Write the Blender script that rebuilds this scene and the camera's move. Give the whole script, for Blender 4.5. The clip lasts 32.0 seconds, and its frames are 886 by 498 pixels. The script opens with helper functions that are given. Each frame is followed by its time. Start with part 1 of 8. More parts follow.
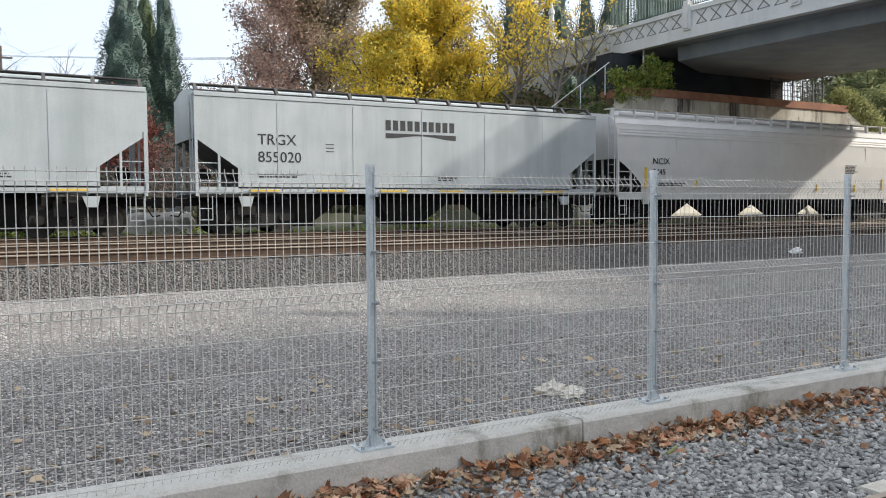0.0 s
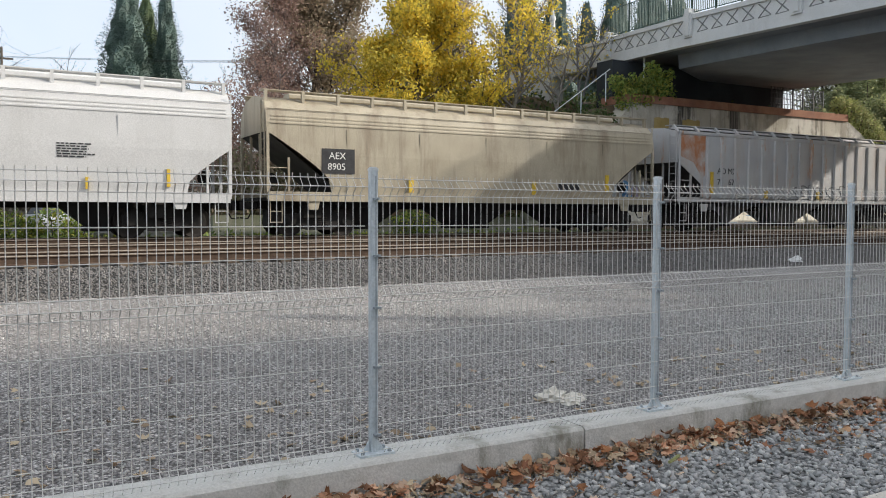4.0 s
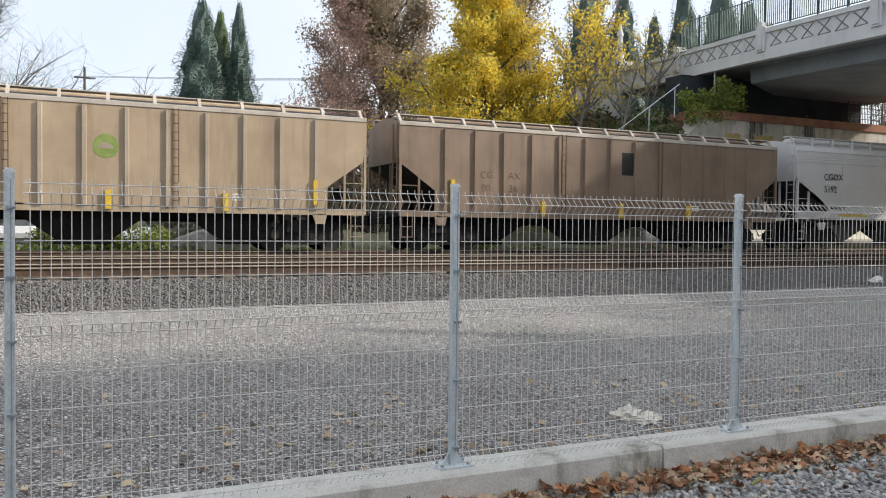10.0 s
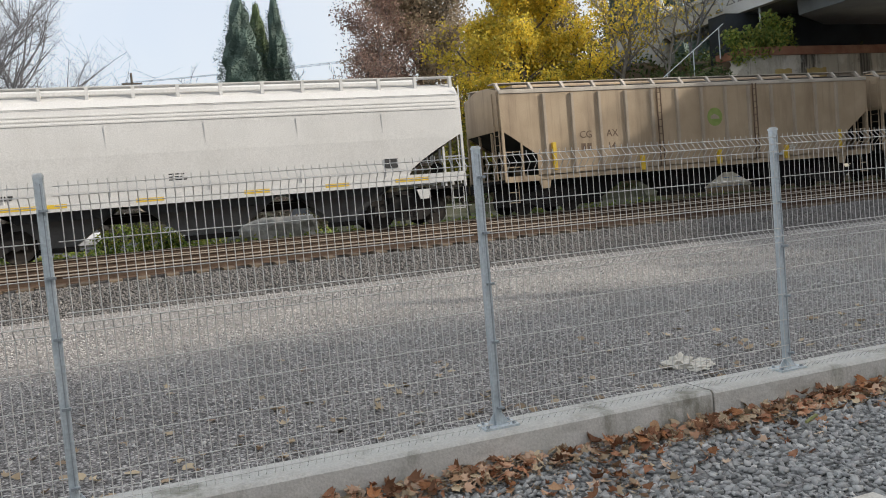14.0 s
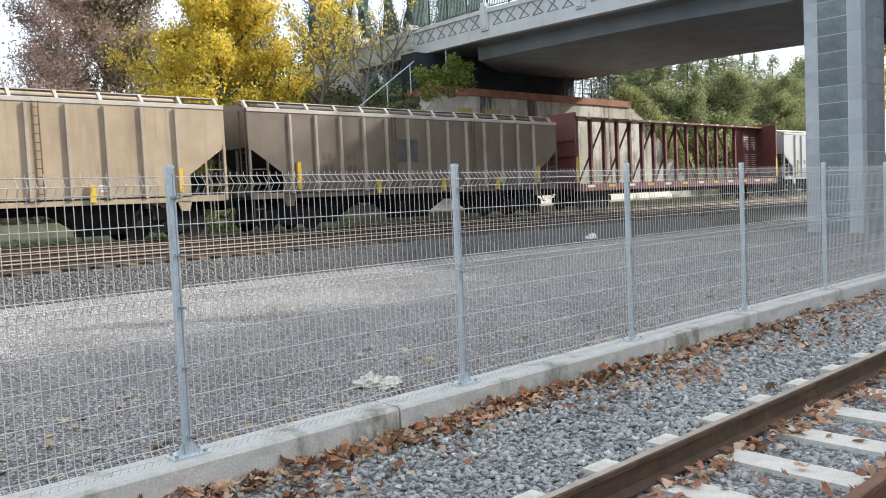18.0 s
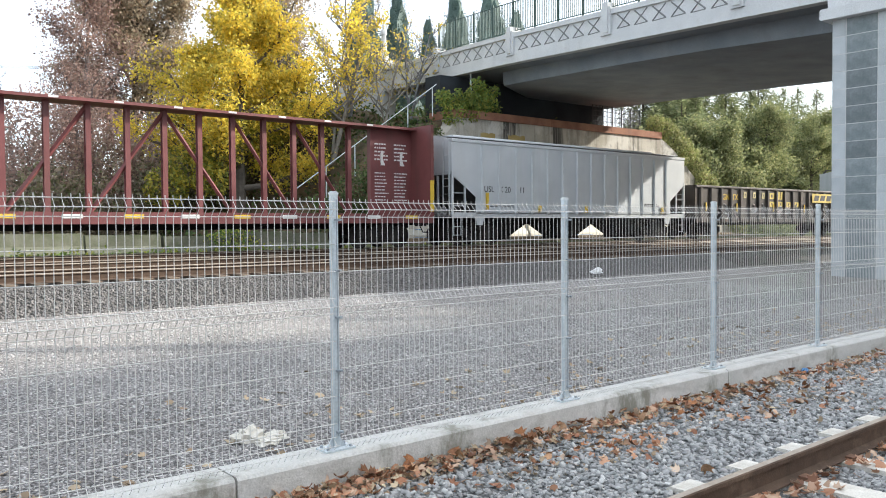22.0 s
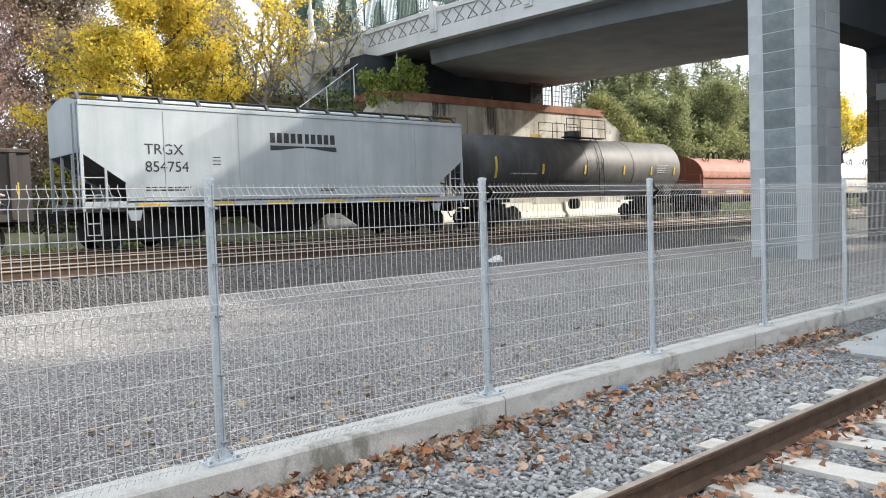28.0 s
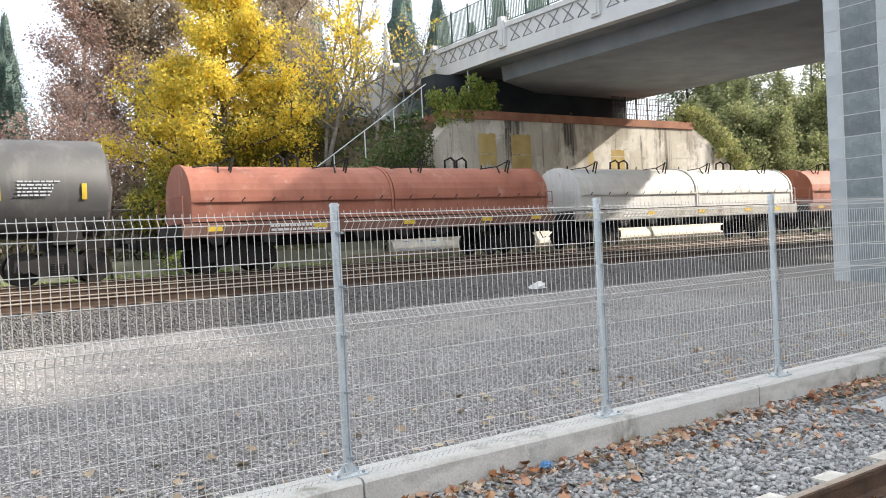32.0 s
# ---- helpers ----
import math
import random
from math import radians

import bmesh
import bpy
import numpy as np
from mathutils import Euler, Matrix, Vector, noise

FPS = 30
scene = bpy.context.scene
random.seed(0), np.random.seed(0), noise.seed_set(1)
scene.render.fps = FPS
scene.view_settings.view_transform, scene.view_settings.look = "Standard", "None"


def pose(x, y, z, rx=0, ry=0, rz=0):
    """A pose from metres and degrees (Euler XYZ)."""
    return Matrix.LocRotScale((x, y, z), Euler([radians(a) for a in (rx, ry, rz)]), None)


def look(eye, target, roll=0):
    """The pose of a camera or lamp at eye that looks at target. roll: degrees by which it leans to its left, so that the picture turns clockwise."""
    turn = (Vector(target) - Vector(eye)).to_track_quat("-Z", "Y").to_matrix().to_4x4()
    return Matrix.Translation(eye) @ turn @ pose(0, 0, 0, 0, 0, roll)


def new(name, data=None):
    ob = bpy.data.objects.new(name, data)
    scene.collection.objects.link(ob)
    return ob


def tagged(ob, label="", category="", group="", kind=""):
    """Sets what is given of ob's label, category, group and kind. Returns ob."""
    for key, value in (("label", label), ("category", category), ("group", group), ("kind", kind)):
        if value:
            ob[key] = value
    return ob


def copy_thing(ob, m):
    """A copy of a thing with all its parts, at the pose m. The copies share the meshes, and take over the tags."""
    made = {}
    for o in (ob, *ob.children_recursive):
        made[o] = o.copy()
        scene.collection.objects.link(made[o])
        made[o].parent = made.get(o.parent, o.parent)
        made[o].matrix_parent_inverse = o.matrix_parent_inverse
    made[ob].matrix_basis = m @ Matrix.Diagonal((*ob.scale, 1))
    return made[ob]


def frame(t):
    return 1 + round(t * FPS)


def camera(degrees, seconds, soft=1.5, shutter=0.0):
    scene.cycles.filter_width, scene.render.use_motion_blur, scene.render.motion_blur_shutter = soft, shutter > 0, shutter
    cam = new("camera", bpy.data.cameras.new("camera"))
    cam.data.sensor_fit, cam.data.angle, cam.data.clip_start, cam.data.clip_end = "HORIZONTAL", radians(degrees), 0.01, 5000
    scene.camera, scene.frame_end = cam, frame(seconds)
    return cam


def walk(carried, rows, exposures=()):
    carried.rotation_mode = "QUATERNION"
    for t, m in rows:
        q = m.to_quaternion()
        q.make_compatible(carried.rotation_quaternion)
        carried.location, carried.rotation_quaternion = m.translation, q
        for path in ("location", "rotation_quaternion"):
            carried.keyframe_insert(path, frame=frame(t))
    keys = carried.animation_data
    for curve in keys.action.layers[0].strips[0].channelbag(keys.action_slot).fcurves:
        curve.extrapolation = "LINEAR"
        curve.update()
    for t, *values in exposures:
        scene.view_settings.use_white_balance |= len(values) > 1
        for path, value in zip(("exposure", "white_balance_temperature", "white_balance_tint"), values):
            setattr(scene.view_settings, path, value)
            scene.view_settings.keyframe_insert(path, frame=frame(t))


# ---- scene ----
cam = camera(58.2, 32.0, soft=1.0)
PATH = [
    (0, (-2.132, -4.816, 1.601), (-1.162, -3.07, 1.496), -0.4),
    (0.5, (-2.134, -4.775, 1.615), (-1.163, -3.029, 1.516), -0.1),
    (1, (-2.133, -4.762, 1.61), (-1.157, -3.019, 1.526), 0.1),
    (1.5, (-2.133, -4.768, 1.605), (-1.16, -3.024, 1.518), 0.0),
    (2, (-2.129, -4.762, 1.597), (-1.164, -3.013, 1.499), -0.1),
    (2.5, (-2.13, -4.765, 1.605), (-1.175, -3.011, 1.491), -0.1),
    (3, (-2.126, -4.774, 1.609), (-1.159, -3.026, 1.506), 0.0),
    (3.5, (-2.13, -4.767, 1.594), (-1.154, -3.024, 1.505), 0.2),
    (5.5, (-2.144, -4.771, 1.6), (-1.186, -3.018, 1.491), 0.0),
    (6, (-2.137, -4.792, 1.6), (-1.175, -3.042, 1.497), -0.0),
    (6.5, (-2.136, -4.763, 1.61), (-1.169, -3.015, 1.504), 0.4),
    (7, (-2.136, -4.756, 1.595), (-1.175, -3.006, 1.482), 0.3),
    (7.5, (-2.138, -4.766, 1.604), (-1.179, -3.013, 1.497), 0.5),
    (8, (-2.139, -4.77, 1.601), (-1.183, -3.017, 1.503), 0.7),
    (8.5, (-2.179, -4.787, 1.621), (-1.205, -3.042, 1.547), 1.0),
    (9, (-2.229, -4.857, 1.611), (-1.318, -3.076, 1.584), 1.8),
    (9.5, (-2.252, -4.812, 1.598), (-1.282, -3.065, 1.514), 1.8),
    (10, (-2.281, -4.782, 1.597), (-1.447, -2.965, 1.543), 0.6),
    (10.5, (-2.244, -4.814, 1.584), (-1.626, -2.913, 1.518), -2.3),
    (11, (-2.203, -4.825, 1.569), (-1.78, -2.873, 1.479), -3.2),
    (11.5, (-2.232, -4.804, 1.565), (-1.798, -2.854, 1.472), -1.8),
    (12, (-2.259, -4.787, 1.553), (-1.676, -2.878, 1.441), -0.3),
    (12.5, (-2.26, -4.804, 1.534), (-1.612, -2.913, 1.469), -1.3),
    (13, (-2.215, -4.826, 1.537), (-1.614, -2.92, 1.456), -2.7),
    (13.5, (-2.131, -4.853, 1.552), (-1.503, -2.958, 1.435), -4.6),
    (14, (-2.104, -4.867, 1.548), (-1.406, -2.996, 1.427), -5.0),
    (14.5, (-2.136, -4.857, 1.534), (-1.3, -3.048, 1.363), -5.0),
    (16.5, (-2.146, -4.922, 1.587), (-1.307, -3.112, 1.45), -3.8),
    (17, (-2.174, -4.879, 1.587), (-1.165, -3.157, 1.452), -2.6),
    (17.5, (-2.149, -4.908, 1.581), (-0.99, -3.284, 1.447), -2.4),
    (18, (-2.152, -4.939, 1.573), (-0.811, -3.46, 1.454), -2.7),
    (18.5, (-2.095, -4.959, 1.569), (-0.622, -3.614, 1.416), -3.2),
    (19, (-1.918, -4.994, 1.568), (-0.456, -3.639, 1.404), -3.6),
    (19.5, (-1.697, -5.099, 1.561), (-0.269, -3.71, 1.395), -3.3),
    (20, (-1.546, -5.015, 1.564), (-0.053, -3.687, 1.468), -2.7),
    (20.5, (-1.341, -4.981, 1.546), (0.106, -3.609, 1.392), -3.0),
    (21, (-1.066, -5.004, 1.544), (0.266, -3.525, 1.35), -2.5),
    (21.5, (-0.832, -5.06, 1.55), (0.409, -3.501, 1.382), -2.0),
    (22, (-0.582, -4.98, 1.628), (0.692, -3.438, 1.571), -0.4),
    (22.5, (-0.365, -4.918, 1.59), (0.926, -3.395, 1.483), -1.6),
    (23, (-0.043, -5.019, 1.586), (1.116, -3.391, 1.512), -1.2),
    (23.5, (0.235, -5.018, 1.563), (1.273, -3.312, 1.455), -2.9),
    (24, (0.551, -4.961, 1.565), (1.661, -3.298, 1.513), -2.0),
    (24.5, (0.841, -4.938, 1.557), (1.957, -3.284, 1.428), -3.1),
    (26.5, (2.037, -5.092, 1.617), (3.203, -3.469, 1.537), -0.6),
    (27, (2.268, -5.071, 1.593), (3.547, -3.54, 1.458), -2.0),
    (27.5, (2.468, -4.909, 1.616), (3.783, -3.403, 1.56), -0.2),
    (28, (2.685, -4.921, 1.604), (4.006, -3.423, 1.511), -2.0),
    (28.5, (2.983, -5.029, 1.612), (4.301, -3.526, 1.546), -1.3),
    (29, (3.243, -5.112, 1.583), (4.722, -3.776, 1.417), -3.5),
    (29.5, (3.536, -5.035, 1.639), (5.031, -3.709, 1.567), -2.4),
    (30, (3.776, -4.991, 1.598), (5.154, -3.543, 1.528), -4.1),
    (30.5, (4.13, -5.062, 1.603), (5.328, -3.463, 1.503), -1.9),
    (31, (4.45, -5.022, 1.635), (5.686, -3.455, 1.508), -2.8),
    (31.5, (4.732, -4.938, 1.613), (5.993, -3.387, 1.565), -3.3),
    (32, (5.064, -4.973, 1.619), (6.174, -3.31, 1.588), -2.9),
]
walk(cam, [(t, look(eye, target, roll)) for t, eye, target, roll in PATH],
     [(0, -0.1, 6500, 10), (1.5, -0.1, 6500, 10), (3, -0.35, 6500, 10), (5.5, -0.15, 6500, 10), (8, -0.1, 6500, 10), (11, -0.3, 6600, 10), (14, -0.42, 6700, 10), (17, -0.03, 6250, 8),
      (19, 0.38, 6330, 9), (21.5, 0.5, 6350, 9), (23, 0.41, 6400, 9.5), (24, 0.25, 6430, 10), (27, 0.5, 6500, 10), (28, 0.45, 6500, 10), (29, 0.38, 6650, 11), (30, 0.53, 6650, 11), (32, 0.55, 6650, 11)])

# ==== end of walk ====
SHIFT = [(0, 0.0), (2, 18.24), (4, 36.34), (6, 54.27), (8, 72.07), (10, 89.84), (12, 107.58), (14, 125.25), (16, 142.66),
         (18, 159.8), (20, 176.55), (22, 193.19), (24, 209.93), (26, 226.83), (28, 243.92), (30, 260.97), (32, 278.1)]
RAIL_Z = 0.75
CAR_Z = 0.95
TRAIN_Y = 22.5

# ---- world, sun ----
SUN_FROM = Vector((1.0, -0.50, 0.60)).normalized()
world = bpy.data.worlds.new("sky")
scene.world = world
world.use_nodes = True
wn = world.node_tree.nodes
wl = world.node_tree.links
wn.clear()
w_out = wn.new("ShaderNodeOutputWorld")
w_sky = wn.new("ShaderNodeTexSky")
w_sky.sky_type = "NISHITA"
w_sky.sun_disc = False
w_sky.sun_elevation = math.asin(SUN_FROM.z)
w_sky.sun_rotation = math.atan2(SUN_FROM.x, SUN_FROM.y)
w_sky.dust_density = 4.0
w_bg = wn.new("ShaderNodeBackground")
w_bg.inputs["Strength"].default_value = 0.10
w_cloud = wn.new("ShaderNodeBackground")
w_tc = wn.new("ShaderNodeTexCoord")
w_noise = wn.new("ShaderNodeTexNoise")
w_noise.inputs["Scale"].default_value = 2.2
w_noise.inputs["Detail"].default_value = 5
w_ramp = wn.new("ShaderNodeValToRGB")
w_ramp.color_ramp.elements[0].position, w_ramp.color_ramp.elements[1].position = 0.35, 0.65
w_ramp.color_ramp.elements[0].color, w_ramp.color_ramp.elements[1].color = (0.82, 0.89, 1.0, 1), (0.96, 0.985, 1, 1)
wl.new(w_tc.outputs["Generated"], w_noise.inputs["Vector"])
wl.new(w_noise.outputs["Fac"], w_ramp.inputs["Fac"])
wl.new(w_ramp.outputs["Color"], w_cloud.inputs["Color"])
w_cloud.inputs["Strength"].default_value = 0.95
w_add = wn.new("ShaderNodeAddShader")
wl.new(w_sky.outputs["Color"], w_bg.inputs["Color"])
wl.new(w_bg.outputs["Background"], w_add.inputs[0])
wl.new(w_cloud.outputs["Background"], w_add.inputs[1])
wl.new(w_add.outputs["Shader"], w_out.inputs["Surface"])

sun = new("sun", bpy.data.lights.new("sun", "SUN"))
sun.data.energy = 5.0
sun.data.angle = radians(1.3)
sun.data.color = (1.0, 0.945, 0.86)
sun.matrix_world = look(SUN_FROM * 100, (0, 0, 0))


# ---- material helpers ----
def surf(name, a, b, scale=3.0, rough=0.8, metal=0.0, bump=0.15, fine=40.0, stain=None, amount=0.0, stretch=(1, 1, 1), island=False, obrand=0.0):
    """Two-scale procedural surface: colours a to b by noise, fine relief, optional stretched stains."""
    m = bpy.data.materials.new(name)
    m.use_nodes = True
    n, l = m.node_tree.nodes, m.node_tree.links
    bs = n["Principled BSDF"]
    bs.inputs["Roughness"].default_value = rough
    bs.inputs["Metallic"].default_value = metal
    tc = n.new("ShaderNodeTexCoord")
    n1 = n.new("ShaderNodeTexNoise")
    n1.inputs["Scale"].default_value = scale
    n1.inputs["Detail"].default_value = 6
    l.new(tc.outputs["Object"], n1.inputs["Vector"])
    mix = n.new("ShaderNodeMix")
    mix.data_type = "RGBA"
    mix.inputs["A"].default_value, mix.inputs["B"].default_value = (*a, 1), (*b, 1)
    ramp = n.new("ShaderNodeMapRange")
    ramp.inputs["From Min"].default_value, ramp.inputs["From Max"].default_value = 0.3, 0.7
    l.new(n1.outputs["Fac"], ramp.inputs["Value"])
    l.new(ramp.outputs["Result"], mix.inputs["Factor"])
    col = mix.outputs["Result"]
    n2 = n.new("ShaderNodeTexNoise")
    n2.inputs["Scale"].default_value = fine
    n2.inputs["Detail"].default_value = 4
    l.new(tc.outputs["Object"], n2.inputs["Vector"])
    if stain:
        mp = n.new("ShaderNodeMapping")
        mp.inputs["Scale"].default_value = stretch
        n3 = n.new("ShaderNodeTexNoise")
        n3.inputs["Scale"].default_value = 1.0
        n3.inputs["Detail"].default_value = 5
        n3.inputs["Roughness"].default_value = 0.65
        l.new(tc.outputs["Object"], mp.inputs["Vector"])
        l.new(mp.outputs["Vector"], n3.inputs["Vector"])
        r3 = n.new("ShaderNodeMapRange")
        r3.inputs["From Min"].default_value, r3.inputs["From Max"].default_value = 0.5, 0.78
        r3.inputs["To Max"].default_value = amount
        l.new(n3.outputs["Fac"], r3.inputs["Value"])
        mx = n.new("ShaderNodeMix")
        mx.data_type = "RGBA"
        mx.inputs["B"].default_value = (*stain, 1)
        l.new(col, mx.inputs["A"])
        l.new(r3.outputs["Result"], mx.inputs["Factor"])
        col = mx.outputs["Result"]
    hv = n.new("ShaderNodeHueSaturation")
    l.new(col, hv.inputs["Color"])
    vr = n.new("ShaderNodeMapRange")
    vr.inputs["From Min"].default_value, vr.inputs["From Max"].default_value = 0.25, 0.75
    vr.inputs["To Min"].default_value, vr.inputs["To Max"].default_value = 0.86, 1.14
    l.new(n2.outputs["Fac"], vr.inputs["Value"])
    val = vr.outputs["Result"]
    if island or obrand:
        if island:
            g = n.new("ShaderNodeNewGeometry")
            src = g.outputs["Random Per Island"]
        else:
            g = n.new("ShaderNodeObjectInfo")
            src = g.outputs["Random"]
        k = obrand or 0.35
        rr = n.new("ShaderNodeMapRange")
        rr.inputs["To Min"].default_value, rr.inputs["To Max"].default_value = 1 - k, 1 + k
        l.new(src, rr.inputs["Value"])
        mu = n.new("ShaderNodeMath")
        mu.operation = "MULTIPLY"
        l.new(val, mu.inputs[0])
        l.new(rr.outputs["Result"], mu.inputs[1])
        val = mu.outputs["Value"]
    l.new(val, hv.inputs["Value"])
    l.new(hv.outputs["Color"], bs.inputs["Base Color"])
    if bump:
        bp = n.new("ShaderNodeBump")
        bp.inputs["Strength"].default_value = bump
        bp.inputs["Distance"].default_value = 0.02
        l.new(n2.outputs["Fac"], bp.inputs["Height"])
        l.new(bp.outputs["Normal"], bs.inputs["Normal"])
    return m


def pebbles(name, cols, size, joint=0.35, bump=0.9, bigscale=0.25, dirt=0.3, strip=None):
    """Loose stone: cells of a voronoi, each with its own shade, with dark gaps and relief."""
    m = bpy.data.materials.new(name)
    m.use_nodes = True
    n, l = m.node_tree.nodes, m.node_tree.links
    bs = n["Principled BSDF"]
    bs.inputs["Roughness"].default_value = 0.9
    tc = n.new("ShaderNodeTexCoord")
    v = n.new("ShaderNodeTexVoronoi")
    v.inputs["Scale"].default_value = 1.0 / size
    v.inputs["Randomness"].default_value = 1.0
    l.new(tc.outputs["Object"], v.inputs["Vector"])
    sep = n.new("ShaderNodeSeparateColor")
    l.new(v.outputs["Color"], sep.inputs["Color"])
    cr = n.new("ShaderNodeValToRGB")
    e = cr.color_ramp.elements
    e[0].color, e[1].color = (*cols[0], 1), (*cols[-1], 1)
    for k, c in enumerate(cols[1:-1]):
        ne = e.new((k + 1) / (len(cols) - 1))
        ne.color = (*c, 1)
    l.new(sep.outputs["Red"], cr.inputs["Fac"])
    d = n.new("ShaderNodeMapRange")
    d.inputs["From Min"].default_value, d.inputs["From Max"].default_value = 0.25, 0.75
    d.inputs["To Min"].default_value, d.inputs["To Max"].default_value = 1.0, joint
    l.new(v.outputs["Distance"], d.inputs["Value"])
    nz = n.new("ShaderNodeTexNoise")
    nz.inputs["Scale"].default_value = bigscale
    nz.inputs["Detail"].default_value = 7
    nz.inputs["Roughness"].default_value = 0.6
    l.new(tc.outputs["Object"], nz.inputs["Vector"])
    rz = n.new("ShaderNodeMapRange")
    rz.inputs["From Min"].default_value, rz.inputs["From Max"].default_value = 0.35, 0.65
    rz.inputs["To Min"].default_value, rz.inputs["To Max"].default_value = 1 - dirt, 1 + dirt
    l.new(nz.outputs["Fac"], rz.inputs["Value"])
    mu = n.new("ShaderNodeMath")
    mu.operation = "MULTIPLY"
    l.new(d.outputs["Result"], mu.inputs[0])
    l.new(rz.outputs["Result"], mu.inputs[1])
    hv = n.new("ShaderNodeHueSaturation")
    l.new(cr.outputs["Color"], hv.inputs["Color"])
    l.new(mu.outputs["Value"], hv.inputs["Value"])
    col = hv.outputs["Color"]
    if strip:
        # a paler strip along x with wandering edges, partly sunlight painted into the stone
        sx = n.new("ShaderNodeSeparateXYZ")
        l.new(tc.outputs["Object"], sx.inputs["Vector"])
        ad = n.new("ShaderNodeMath")
        ad.operation = "MULTIPLY_ADD"
        ad.inputs[1].default_value = 2.2
        l.new(nz.outputs["Fac"], ad.inputs[0])
        l.new(sx.outputs["Y"], ad.inputs[2])
        edge = n.new("ShaderNodeMapRange")
        edge.interpolation_type = "SMOOTHSTEP"
        edge.inputs["From Min"].default_value, edge.inputs["From Max"].default_value = strip[0], strip[1]
        l.new(ad.outputs["Value"], edge.inputs["Value"])
        mb = n.new("ShaderNodeMix")
        mb.data_type = "RGBA"
        mb.blend_type = "MULTIPLY"
        mb.inputs["B"].default_value = (*strip[2], 1)
        l.new(edge.outputs["Result"], mb.inputs["Factor"])
        l.new(col, mb.inputs["A"])
        col = mb.outputs["Result"]
    l.new(col, bs.inputs["Base Color"])
    bp = n.new("ShaderNodeBump")
    bp.invert = True
    bp.inputs["Strength"].default_value = bump
    bp.inputs["Distance"].default_value = size * 0.5
    l.new(v.outputs["Distance"], bp.inputs["Height"])
    l.new(bp.outputs["Normal"], bs.inputs["Normal"])
    return m


def streaks(m, col, amount, stretch, lo=0.5, hi=0.7, seed=0.0):
    """Adds a layer of run-down stains of one colour over a surface."""
    n, l = m.node_tree.nodes, m.node_tree.links
    bs = n["Principled BSDF"]
    src = bs.inputs["Base Color"].links[0].from_socket
    tc = n.new("ShaderNodeTexCoord")
    mp = n.new("ShaderNodeMapping")
    mp.inputs["Scale"].default_value = stretch
    mp.inputs["Location"].default_value = (seed, seed * 1.7, 0)
    nz = n.new("ShaderNodeTexNoise")
    nz.inputs["Scale"].default_value = 1.0
    nz.inputs["Detail"].default_value = 8
    nz.inputs["Roughness"].default_value = 0.7
    l.new(tc.outputs["Object"], mp.inputs["Vector"])
    l.new(mp.outputs["Vector"], nz.inputs["Vector"])
    mr = n.new("ShaderNodeMapRange")
    mr.inputs["From Min"].default_value, mr.inputs["From Max"].default_value = lo, hi
    mr.inputs["To Max"].default_value = amount
    l.new(nz.outputs["Fac"], mr.inputs["Value"])
    mx = n.new("ShaderNodeMix")
    mx.data_type = "RGBA"
    mx.inputs["B"].default_value = (*col, 1)
    l.new(mr.outputs["Result"], mx.inputs["Factor"])
    l.new(src, mx.inputs["A"])
    l.new(mx.outputs["Result"], bs.inputs["Base Color"])
    return m


